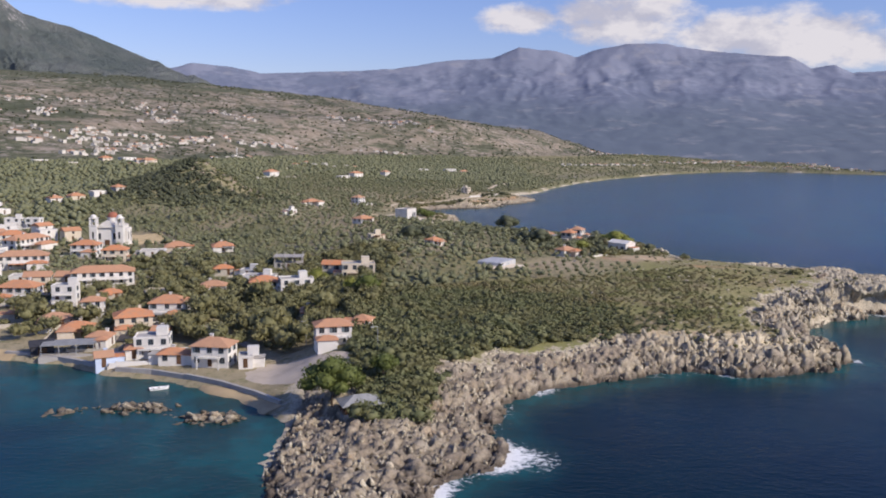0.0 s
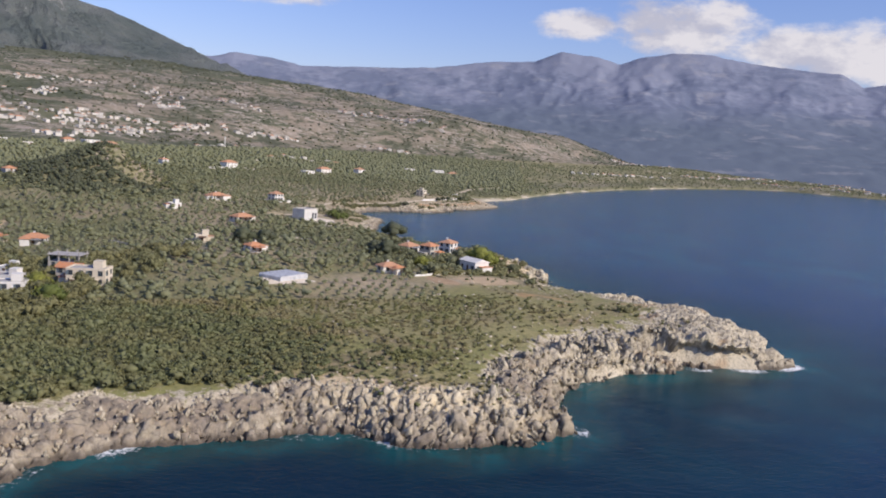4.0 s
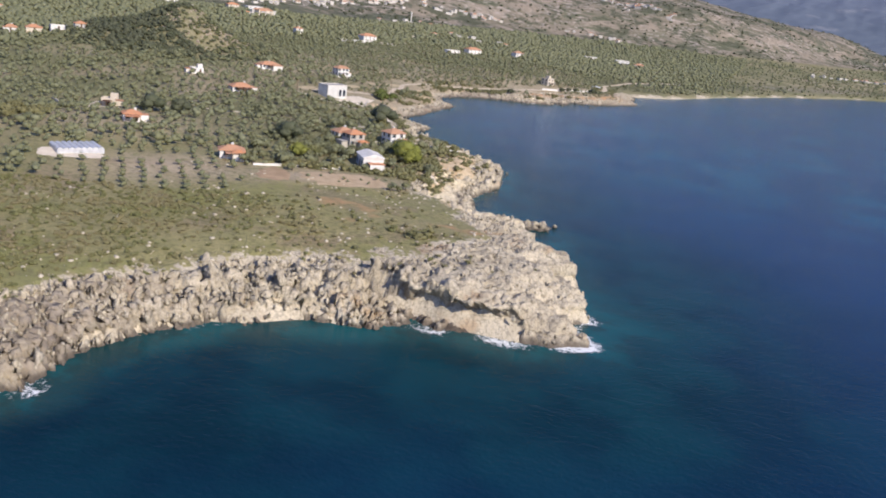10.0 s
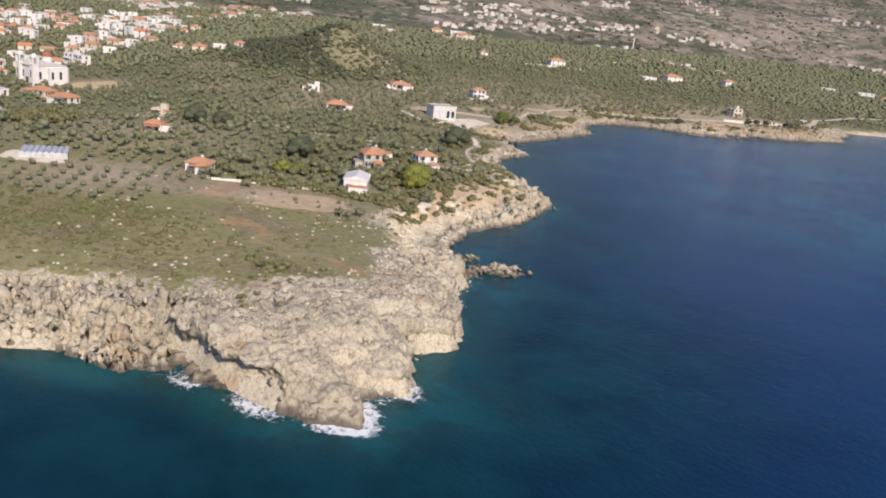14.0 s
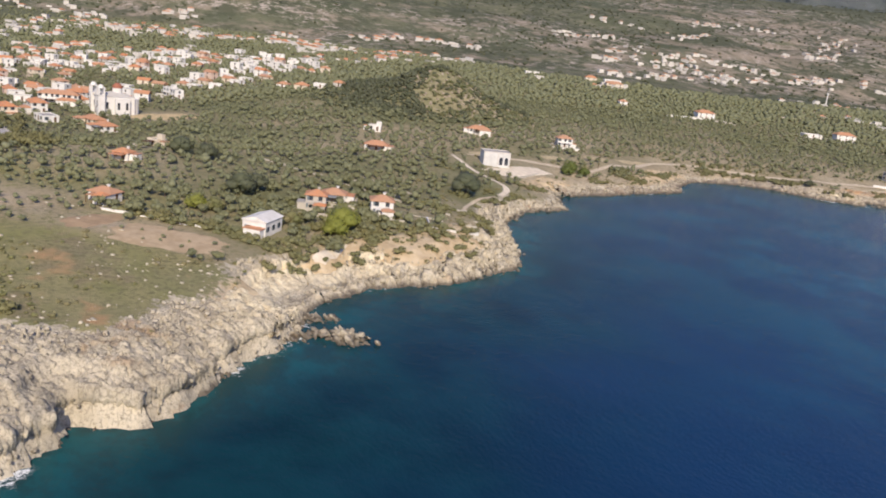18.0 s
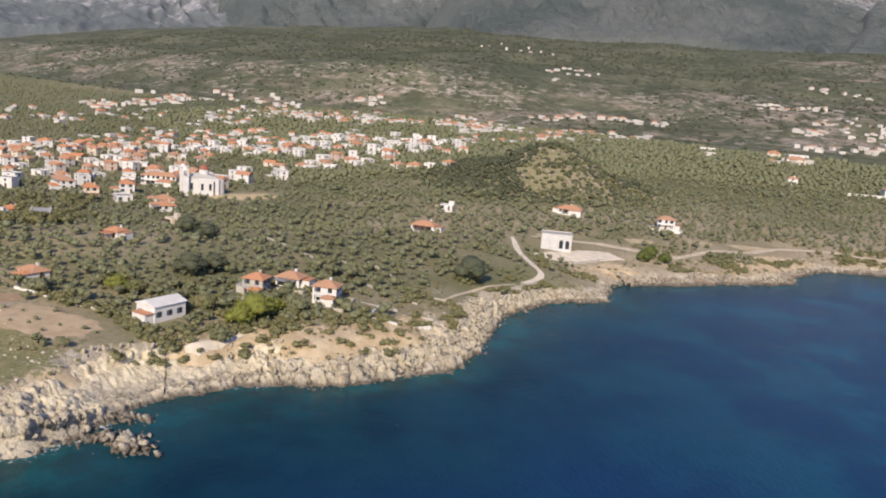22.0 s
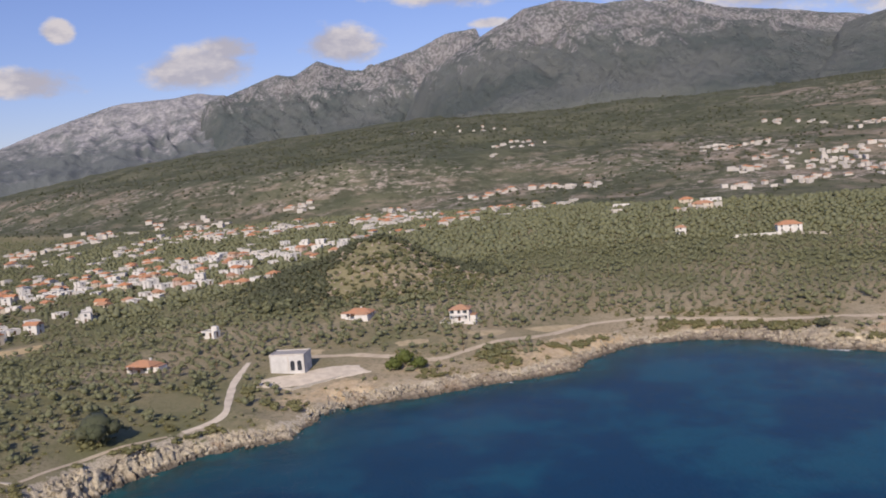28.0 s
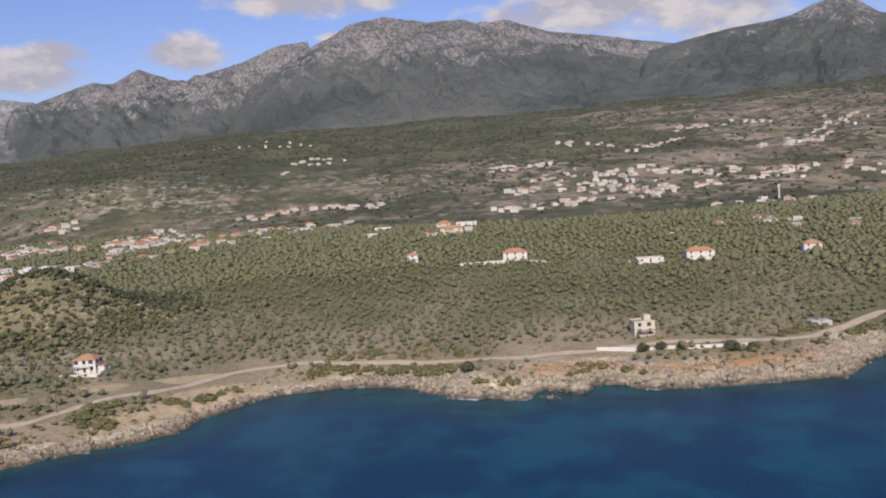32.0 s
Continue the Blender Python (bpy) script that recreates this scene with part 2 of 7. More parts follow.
def ground_height(x, y, fine=True):
    d = inland(x, y)
    low = smooth(0, 1, village_flat(x, y))
    edge = edge_height(x, y)
    run = 7.5 + 7 * smooth(470, 540, y) + 6 * smooth(185, 150, y) * smooth(40, 10, x) - 4.5 * low
    apron = smooth(120, 140, x) * smooth(284, 297, y) * smooth(356, 344, y)
    run = run + 5 * apron
    sheer = 0.30 * apron + 0.06 * (1 - low) * smooth(375, 345, y) * smooth(10, 40, x) + 0.5 * undercut(x, y)
    shore = edge * (sheer * smooth(0, 1.6, d) + (1 - sheer) * (1 - np.exp(-np.maximum(d, 0) / run)))
    plain = shore + (4.2 + 4.8 * smooth(430, 560, y)) * (1 - np.exp(-np.maximum(d - 18, 0) / 90)) + (0.015 - 0.009 * smooth(-22, -60, x) * smooth(540, 400, y)) * np.clip(d, 0, 900)
    plain = plain + 0.9 * fbm(x, y, 60, 3, 5) * smooth(15, 60, d)
    plain = plain + 2.6 * bump(x, y, 152, 302, 22, 34) * smooth(1, 9, d) + 1.0 * bump(x, y, 110, 290, 45, 45)
    # a sunken apron beside the outermost ridge of rock
    ax, ay, bx, by = 132.1, 275.5, 160.5, 275.3
    along = ((x - ax) * (bx - ax) + (y - ay) * (by - ay)) / math.hypot(bx - ax, by - ay)
    aside = ((x - ax) * (by - ay) - (y - ay) * (bx - ax)) / math.hypot(bx - ax, by - ay) + 0.9 * fbm(x, y, 6, 2, 47)
    reach = smooth(-5, 1, along) * smooth(math.hypot(bx - ax, by - ay) + 5, math.hypot(bx - ax, by - ay), along)
    plain = plain - reach * smooth(-0.4, 0.9, aside) * smooth(12, 5, aside) * np.minimum(5.4, 0.85 * plain) + reach * smooth(0.2, -1.0, aside) * smooth(-9, -2, aside) * 2.0
    # eroded banks between the rocks and the gardens
    plain = plain - (2.8 * bump(x, y, 113, 367, 17, 26, 0.55) + 1.6 * bump(x, y, 92, 414, 17, 30, 0.3)) * smooth(16, 12.5, d + 2.5 * fbm(x, y, 11, 2, 153)) * smooth(1.5, 5, d)
    # slope behind the plain
    da, db, dc = to_line(x, y, LEVEL_LOW), to_line(x, y, LEVEL_MID), to_line(x, y, LEVEL_HIGH)
    ia, ib, ic = above(x, y, LEVEL_LOW), above(x, y, LEVEL_MID), above(x, y, LEVEL_HIGH)
    t1 = da / (da + db + 1e-6)
    t2 = db / (db + dc + 1e-6)
    slope = np.where(ic, 190 + 0.10 * np.minimum(dc, 2600), np.where(ib, 98 + 92 * t2, 30 + 68 * smooth(0.05, 1, t1)))
    z = np.where(ia, np.maximum(slope, 0), np.minimum(plain, 33))
    z = np.where(ia, z, plain + (30 - plain) * smooth(300, 0, da) * smooth(120, 350, d))
    rough = smooth(0, 160, np.where(ia, da, 0))
    z = z + rough * (10 * fbm(x, y, 190, 4, 31, True) + 5 * fbm(x, y, 60, 3, 37))
    # the wooded hill in the plain
    z = z + 19.5 * bump(x, y, -174, 590, 32, 42, 0.5) + 7.5 * bump(x, y, -205, 562, 34, 42, 0.4) + 3 * bump(x, y, -172, 592, 13, 15) + 2 * bump(x, y, -164, 586, 9, 9)
    z = z + 3.5 * fbm(x, y, 20, 3, 43, True) * bump(x, y, -175, 585, 70, 80)
    if fine:
        rock = smooth(-1, 3, d) * smooth(34, 12, d) * (1 - low) * smooth(2.5, 7, np.minimum(to_line(x, y, COAST_TRACK), to_line(x, y, VILLA_TRACK)))
        jag = 0.7 * fbm(x, y, 12, 3, 51, True) + 0.95 * fbm(x, y, 5.2, 2, 57, True)
        z = z + rock * jag * 0.6
        z = z + smooth(30, 50, d) * 0.25 * fbm(x, y, 7, 2, 61)
    sea = np.maximum(-12, 0.55 * d - 0.2) + 0.7 * fbm(x, y, 8, 3, 71) - 0.3
    return np.where(d > 0, np.maximum(z, 0.05 + 0.02 * d), np.minimum(sea, -0.12 + 0.4 * (d > -1.5)))


def blocks(x, y, size, seed):
    """Cracked cells: the gap to the next cell, and a tilted top of random height for each."""
    u, v = x / size, y / size
    iu, iv = np.floor(u).astype(np.int64), np.floor(v).astype(np.int64)
    f1, f2 = np.full(x.shape, 9.0), np.full(x.shape, 9.0)
    top = np.zeros(x.shape)
    for a in (-1, 0, 1):
        for b in (-1, 0, 1):
            cu, cv = iu + a, iv + b
            du, dv = u - cu - lattice(cu, cv, seed), v - cv - lattice(cu, cv, seed + 1)
            dist = np.hypot(du, dv)
            tall = lattice(cu, cv, seed + 2) - 0.5 + 1.3 * (du * (lattice(cu, cv, seed + 3) - 0.5) + dv * (lattice(cu, cv, seed + 4) - 0.5))
            f2 = np.minimum(f2, np.maximum(dist, f1))
            top = np.where(dist < f1, tall, top)
            f1 = np.minimum(f1, dist)
    return (f2 - f1) * size, top, f1


def boulders(x, y, z, size, seed):
    """Broken blocks in all three directions: 0 in the cracks between them, 1 on their faces, and a tilted random level for each."""
    u, v, w = x / size, y / size, z / size
    iu, iv, iw = [np.floor(c).astype(np.int64) for c in (u, v, w)]
    f1, f2, own, slant = np.full(x.shape, 9.0), np.full(x.shape, 9.0), np.zeros(x.shape), np.zeros(x.shape)
    for a in (-1, 0, 1):
        for b in (-1, 0, 1):
            for c in (-1, 0, 1):
                cu, cv, cw = iu + a, iv + b, iw + c
                key = cv + 977 * cw
                du, dv, dw = u - cu - lattice(cu, key, seed), v - cv - lattice(cu, key, seed + 1), w - cw - lattice(cu, key, seed + 2)
                dist = np.sqrt(du ** 2 + dv ** 2 + dw ** 2)
                f2 = np.minimum(f2, np.maximum(dist, f1))
                own = np.where(dist < f1, lattice(cu, key, seed + 3), own)
                slant = np.where(dist < f1, du * (lattice(cu, key, seed + 4) - 0.5) + dv * (lattice(cu, key, seed + 5) - 0.5) + dw * (lattice(cu, key, seed + 6) - 0.5), slant)
                f1 = np.minimum(f1, dist)
    return np.clip((f2 - f1) / 0.22, 0, 1), own + 1.7 * slant


def shore_band(x, y):
    """How far the bare rock reaches inland."""
    reach = 16 + 7 * fbm(x, y, 30, 3, 81) - 8 * smooth(455, 520, y) * (x > -60) + 7 * smooth(680, 730, y) * smooth(900, 860, y) + 10 * bump(x, y, 160, 300, 25, 45) + 14 * bump(x, y, -5, 135, 22, 25) - 5 * bump(x, y, 100, 415, 30, 45)
    return reach - 1.5 + 8 * fbm(x, y, 9, 3, 82)


def cliff_height(x, y):
    """The fissured limestone of the shore, sinking into the soil inland."""
    d = inland(x, y)
    wx, wy = x + 1.7 * fbm(x, y, 3.5, 3, 111), y + 1.7 * fbm(x, y, 3.5, 3, 113)
    bulk = np.maximum(smooth(70, 100, x) * smooth(150, 130, x) * smooth(300, 270, y), 0.55 * smooth(378, 395, y) * smooth(500, 460, y))
    gap, top, unused = blocks(wx, wy, 4.4, 115)
    gap2, top2, peak = blocks(wx, wy, 2.3, 121)
    gap3, top3, spike = blocks(x + 0.5 * fbm(x, y, 1.7, 2, 117), y + 0.5 * fbm(x, y, 1.7, 2, 118), 1.3, 127)
    calm = smooth(-0.25, 0.3, fbm(x, y, 15, 2, 137))
    jag = (0.3 + 0.7 * calm) * (0.15 + 1.05 * smooth(150, 110, x) * smooth(290, 262, y) * smooth(10, 30, x)) * (1 - 0.75 * bump(x, y, 117, 362, 14, 32, 0.55))
    east = smooth(128, 148, x) * smooth(262, 280, y)
    near = smooth(90, 60, x) * smooth(260, 230, y)
    relief = (1 - 0.85 * east) * ((1.1 + 1.0 * bulk) * top - (1.2 + 0.9 * bulk) * smooth(0.9, 0.1, gap)) + (1 - 0.6 * east) * (1.15 * top2 - (0.9 + 0.6 * near) * smooth(0.55, 0.05, gap2)) + 0.7 * top3 + (0.2 + 0.8 * near) * (0.45 - peak) + 0.5 * fbm(x, y, 2.4, 3, 139, True) + jag * 1.3 * (0.42 - spike)
    mild = (1 - 0.8 * bump(x, y, 115, 364, 12, 26, 0.55)) * (1 - 0.45 * smooth(470, 540, y)) * (1 - 0.35 * smooth(62, 25, x) * smooth(240, 200, y)) * 0.72
    track = smooth(2.5, 7, np.minimum(to_line(x, y, COAST_TRACK), to_line(x, y, VILLA_TRACK)))
    w = smooth(-2.6, 0.8, d) * smooth(9, -7, d - shore_band(x, y)) * (1 - smooth(0.2, 0.4, village_flat(x, y))) * track
    base = ground_height(x, y, False)
    base = base + 0.42 * np.sin(base * 2.6 + 2.2 * fbm(x, y, 14, 2, 131)) * smooth(0.3, 1.5, base)
    return base + w * (0.45 + mild * relief) - 1.4 * (1 - w) ** 1.5, w

# ---- building sites: x, y, width, depth, storeys, turn, roof (h hipped, g gabled, f flat, x unfinished frame), wall ----
HARBOUR = [(-54, 193, 11.0, 7.9, 2, -6, "h", "w"),
    (-64, 194, 7.8, 5.6, 1, 3, "h", "w"),
    (-71, 200, 10.2, 7.4, 2, 11, "f", "w"),
    (-75, 198, 4.7, 5.5, 1, 18, "h", "w"),
    (-80, 192, 4.9, 5.5, 1, 26, "g", "b"),
    (-88, 210, 7.1, 5.5, 1, 4, "h", "w"),
    (-98, 219, 9.5, 6.9, 1, 12, "h", "c"),
    (-108, 228, 9.7, 7.0, 1, 19, "h", "w"),
    (-84, 222, 12.0, 8.7, 2, 23, "h", "c"),
    (-74, 215, 5.3, 5.5, 1, -1, "g", "w"),
    (-79, 237, 12.6, 9, 2, 6, "h", "w")]
VILLAGE_SLOPE = [(-102, 239, 7.5, 5.5, 2, 16, "h", "w"),
    (-120, 235, 10.1, 7.3, 1, 25, "h", "s"),
    (-133, 258, 14.2, 9, 2, 2, "h", "w"),
    (-114, 248, 8.6, 6.2, 3, 8, "f", "w"),
    (-135, 274, 10.0, 7.2, 2, 16, "g", "c"),
    (-117, 283, 25.0, 9, 2, 20, "h", "w"),
    (-105, 259, 7.6, 5.5, 1, 27, "h", "s"),
    (-91, 262, 8.0, 5.7, 1, 2, "f", "c"),
    (-76, 272, 10.0, 7.2, 1, 7, "h", "w"),
    (-161, 316, 21.7, 9, 2, 21, "h", "w"),
    (-195, 374, 13.1, 9, 2, 29, "h", "w")]
VILLAGE_BACK = [(-150, 347, 13.3, 9, 2, 3, "h", "w"),
    (-132, 332, 11.6, 8.4, 2, 9, "h", "c"),
    (-118, 366, 12.0, 8.6, 1, 14, "h", "c"),
    (-98, 367, 11.3, 8.2, 1, 19, "h", "w"),
    (-213, 431, 9.1, 6.6, 2, 3, "f", "w"),
    (-223, 430, 9.8, 7.1, 2, 10, "f", "w"),
    (-122, 347, 12.5, 9.0, 1, 13, "f", "w"),
    (-82, 307, 8.7, 6.2, 1, 17, "h", "s"),
    (-72, 305, 6.4, 5.5, 1, -7, "f", "w"),
    (-65, 292, 15.0, 9, 1, -1, "f", "w"),
    (-60, 321, 13.3, 9, 2, 5, "x", "k")]
VILLAGE_EAST = [(-58, 267, 11.2, 8.0, 2, 13, "h", "w"),
    (-47, 263, 13.0, 8.0, 2, 19, "f", "w"),
    (-37, 279, 8.6, 6.2, 2, -5, "g", "c"),
    (-28, 272, 13.5, 8.5, 2, 8, "f", "c"),
    (-37, 230, 6.4, 5.5, 1, 9, "h", "w"),
    (-26, 194, 10.5, 6.5, 2, 15, "h", "w"),
    (-20, 205, 5.7, 5.5, 1, -9, "h", "w"),
    (-183, 362, 24.0, 9.0, 2, 73, "h", "w"),
    (-46, 191, 4.1, 5.5, 1, 10, "f", "w")]
VILLAS = [(80, 370, 12.0, 8.5, 2, -49, "v", "w"), (60, 395, 7.6, 6.8, 2, 60, "h", "s"), (50, 406, 9.5, 7.5, 1, 58, "h", "w"), (67, 414, 8.6, 7.2, 2, 64, "h", "w"), (50, 336, 9.0, 6.2, 1, 40, "h", "w"),
          (-4, 353, 7.2, 6.0, 1, 48, "h", "w"), (-31, 371, 6.0, 5.0, 1, 30, "f", "c"), (-46, 474, 13.0, 8.5, 1, 55, "h", "w"), (-92, 498, 8.0, 6.0, 1, 55, "f", "w"), (-90, 563, 15.0, 8.5, 1, 60, "h", "w"),
          (-62, 602, 10.5, 8.0, 2, 62, "h", "w"), (21, 796, 10.0, 8.4, 2, 68, "a", "c")]
PLAIN_HOUSES = [(-178, 858, 15.0, 9.0, 2, 64, "h", "w"), (-224, 808, 7.0, 6.0, 2, 60, "h", "w"), (-312, 882, 16.0, 8.0, 2, 60, "h", "c"), (-374, 837, 11.0, 7.0, 1, 62, "f", "o"), (-110, 909, 15.0, 7.0, 1, 62, "f", "w"), (-238, 508, 8.0, 6.5, 1, 50, "h", "w"), (-229, 517, 9.0, 6.5, 1, 52, "h", "c"), (-219, 526, 9.0, 6.5, 1, 55, "f", "w"), (-209, 534, 7.0, 6.0, 1, 55, "h", "o"), (-99, 937, 16.0, 8.0, 2, 60, "h", "w"), (-70, 996, 10.0, 8.0, 2, 55, "h", "w"),
                (-346, 912, 17.0, 9.0, 2, 60, "f", "w"), (-420, 866, 15.0, 8.0, 1, 62, "f", "w"), (-365, 900, 12.0, 8.0, 2, 58, "h", "c"), (8, 1176, 16.0, 9.0, 2, 20, "f", "w"), (28, 1184, 12.0, 8.0, 1, 24, "h", "w"), (-30, 1172, 14.0, 8.0, 1, 20, "f", "w")]
CHURCH_AT = (-153, 382)
HALL_AT = (-24, 526)
# the denser town behind the church
TOWN = np.array([(-112, 285), (-150, 300), (-182, 330), (-172, 395), (-214, 420), (-246, 455), (-247, 488), (-290, 520), (-345, 596), (-520, 640), (-450, 420), (-395, 250), (-290, 215), (-140, 225)], float)


def town_sites():
    rng = np.random.default_rng(7)
    taken = [s[:2] for group in (HARBOUR, VILLAGE_SLOPE, VILLAGE_BACK, VILLAGE_EAST) for s in group] + [CHURCH_AT, (-155, 404), (-155, 376)]
    sites = []
    for k in range(2600):
        x, y = rng.uniform(-520, -110), rng.uniform(215, 640)
        if not inside(np.array([x]), np.array([y]), TOWN)[0]:
            continue
        thin = 0.62 + 1.2 * float(fbm(np.array([x]), np.array([y]), 55, 2, 301)[0])
        if rng.random() > thin or any((x - a) ** 2 + (y - b) ** 2 < 10.6 ** 2 for a, b in taken):
            continue
        taken.append((x, y))
        sites.append((x, y, rng.uniform(9, 14), rng.uniform(7, 9.5), int(rng.choice([1, 1, 1, 2, 2])), rng.normal(35, 25), str(rng.choice(["h", "f", "f", "f", "g"])), str(rng.choice(["w", "w", "o", "c", "c", "p"]))))
    return sites


TOWN_SITES = town_sites()
ALL_SITES = HARBOUR + VILLAGE_SLOPE + VILLAGE_BACK + VILLAGE_EAST + VILLAS + PLAIN_HOUSES + TOWN_SITES
# yards, fields and clearings without trees: x, y, radii, turn
CLEARINGS = [(-33, 184, 17, 11, -0.9), (-24, 526, 12, 10, 1.15), (-13, 538, 22, 11, 1.85), (-39, 574, 10, 7, 1.6), (-38, 606, 11, 6, 1.6), (-44, 533, 9, 6, 1.4), (-40, 634, 14, 5, 1.6), (71, 328, 12, 7, -0.93), (86, 344, 19, 13, 0.985), (-148, 405, 21, 10, 2.07), (21, 304, 12, 9, 0.6), (-155, 392, 17, 20, 0), (-30, 545, 22, 12, 1.0),
             (-38, 371, 12, 5, 0.7), (66, 322, 14, 6, 0.9), (38, 312, 13, 5, 0.9), (70, 428, 14, 5, 0.6), (4, 484, 14, 9, 0.4), (-36, 640, 14, 30, 0.3), (25, 770, 12, 30, -0.6)]

# ---- materials ----
class Nodes:
    """A short way to write a node material."""

    def __init__(self, name, rough=0.8, spec=0.3):
        self.m = bpy.data.materials.new(name)
        self.m.use_nodes = True
        self.t = self.m.node_tree
        self.p = self.t.nodes["Principled BSDF"]
        self.p.inputs["Roughness"].default_value = rough
        self.p.inputs["Specular IOR Level"].default_value = spec
        self.geo = self.t.nodes.new("ShaderNodeNewGeometry")

    def put(self, value, socket):
        if isinstance(value, (int, float)):
            socket.default_value = value
        elif isinstance(value, tuple):
            socket.default_value = (*value, 1) if len(value) == 3 and len(socket.default_value) == 4 else value
        else:
            self.t.links.new(value, socket)

    def noise(self, scale, detail=4.0, rough=0.55, stretch=None, offset=0.0):
        n = self.t.nodes.new("ShaderNodeTexNoise")
        n.inputs["Scale"].default_value, n.inputs["Detail"].default_value, n.inputs["Roughness"].default_value = scale, detail, rough
        pos = self.geo.outputs["Position"]
        if stretch or offset:
            v = self.t.nodes.new("ShaderNodeVectorMath")
            v.operation = "MULTIPLY_ADD"
            v.inputs[1].default_value, v.inputs[2].default_value = stretch or (1, 1, 1), (offset, offset, offset)
            self.t.links.new(pos, v.inputs[0])
            pos = v.outputs[0]
        self.t.links.new(pos, n.inputs["Vector"])
        return n.outputs["Fac"]

    def voronoi(self, scale, feature="F1", stretch=None):
        n = self.t.nodes.new("ShaderNodeTexVoronoi")
        n.feature = feature
        n.inputs["Scale"].default_value = scale
        pos = self.geo.outputs["Position"]
        if stretch:
            v = self.t.nodes.new("ShaderNodeVectorMath")
            v.operation = "MULTIPLY"
            v.inputs[1].default_value = stretch
            self.t.links.new(pos, v.inputs[0])
            pos = v.outputs[0]
        self.t.links.new(pos, n.inputs["Vector"])
        return n.outputs["Distance"]

    def span(self, value, lo, hi, to_lo=0.0, to_hi=1.0):
        n = self.t.nodes.new("ShaderNodeMapRange")
        n.interpolation_type = "SMOOTHSTEP"
        for k, v in (("From Min", lo), ("From Max", hi), ("To Min", to_lo), ("To Max", to_hi)):
            n.inputs[k].default_value = v
        self.t.links.new(value, n.inputs["Value"])
        return n.outputs[0]

    def mix(self, f, a, b):
        n = self.t.nodes.new("ShaderNodeMix")
        n.data_type = "RGBA"
        for v, s in ((f, n.inputs[0]), (a, n.inputs[6]), (b, n.inputs[7])):
            self.put(v, s)
        return n.outputs[2]

    def math(self, op, a, b=0.0):
        n = self.t.nodes.new("ShaderNodeMath")
        n.operation = op
        self.put(a, n.inputs[0])
        self.put(b, n.inputs[1])
        return n.outputs[0]

    def attribute(self, name):
        n = self.t.nodes.new("ShaderNodeAttribute")
        n.attribute_name = name
        s = self.t.nodes.new("ShaderNodeSeparateColor")
        self.t.links.new(n.outputs["Color"], s.inputs[0])
        return s.outputs[0], s.outputs[1], s.outputs[2]

    def island(self):
        return self.geo.outputs["Random Per Island"]

    def object_random(self):
        return self.t.nodes.new("ShaderNodeObjectInfo").outputs["Random"]

    def color(self, value):
        self.put(value, self.p.inputs["Base Color"])
        return self

    def bump(self, height, strength=0.5, distance=0.1):
        n = self.t.nodes.new("ShaderNodeBump")
        n.inputs["Strength"].default_value, n.inputs["Distance"].default_value = strength, distance
        self.t.links.new(height, n.inputs["Height"])
        self.t.links.new(n.outputs[0], self.p.inputs["Normal"])
        return self


def limestone_color(n):
    base = n.mix(n.span(n.noise(0.12, 4), 0.35, 0.65), (0.61, 0.54, 0.405), (0.48, 0.42, 0.31))
    base = n.mix(n.span(n.noise(0.09, 4, 0.6, offset=40), 0.6, 0.7, 0.0, 0.8), base, (0.46, 0.335, 0.21))
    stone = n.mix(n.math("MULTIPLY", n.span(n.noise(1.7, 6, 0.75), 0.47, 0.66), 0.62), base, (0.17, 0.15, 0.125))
    # crack lines: crevice shade put into the colour, apart from the mesh's own cracks
    crack_shade = n.math("MULTIPLY", n.span(n.voronoi(0.75, "DISTANCE_TO_EDGE", (1.0, 1.0, 0.45)), 0.015, 0.11, 1.0, 0.0), n.span(n.noise(0.5, 3, offset=17), 0.4, 0.6))
    return n.mix(n.math("MULTIPLY", crack_shade, 0.35), stone, (0.075, 0.065, 0.055))


n = Nodes("limestone", 0.95, 0.15)
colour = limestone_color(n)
height = n.geo.outputs["Position"]
sep = n.t.nodes.new("ShaderNodeSeparateXYZ")
n.t.links.new(height, sep.inputs[0])
wet = n.span(n.math("ADD", sep.outputs[2], n.math("MULTIPLY", n.noise(0.4, 4), -2.4)), -1.0, 0.45, 0.78, 0.0)
earthy, brown, t2 = n.attribute("tone")
# brown: browner rock, and the overhang's shade painted into the headland hollow
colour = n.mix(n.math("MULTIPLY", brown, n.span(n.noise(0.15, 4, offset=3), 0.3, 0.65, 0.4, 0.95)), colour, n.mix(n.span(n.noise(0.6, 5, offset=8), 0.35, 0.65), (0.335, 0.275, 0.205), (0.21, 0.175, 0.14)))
colour = n.mix(n.math("MULTIPLY", earthy, n.span(n.noise(0.3, 4), 0.25, 0.6, 0.4, 1.0)), colour, n.mix(n.span(n.noise(0.5, 5), 0.35, 0.65), (0.82, 0.73, 0.53), (0.68, 0.57, 0.38)))
colour = n.mix(n.math("MULTIPLY", t2, n.span(n.noise(0.25, 4, offset=12), 0.3, 0.55, 0.3, 1.0)), colour, n.mix(n.span(n.noise(0.7, 5), 0.35, 0.65), (0.50, 0.30, 0.155), (0.40, 0.255, 0.15)))
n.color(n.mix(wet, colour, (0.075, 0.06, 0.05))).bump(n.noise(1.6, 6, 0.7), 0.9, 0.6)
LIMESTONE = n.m

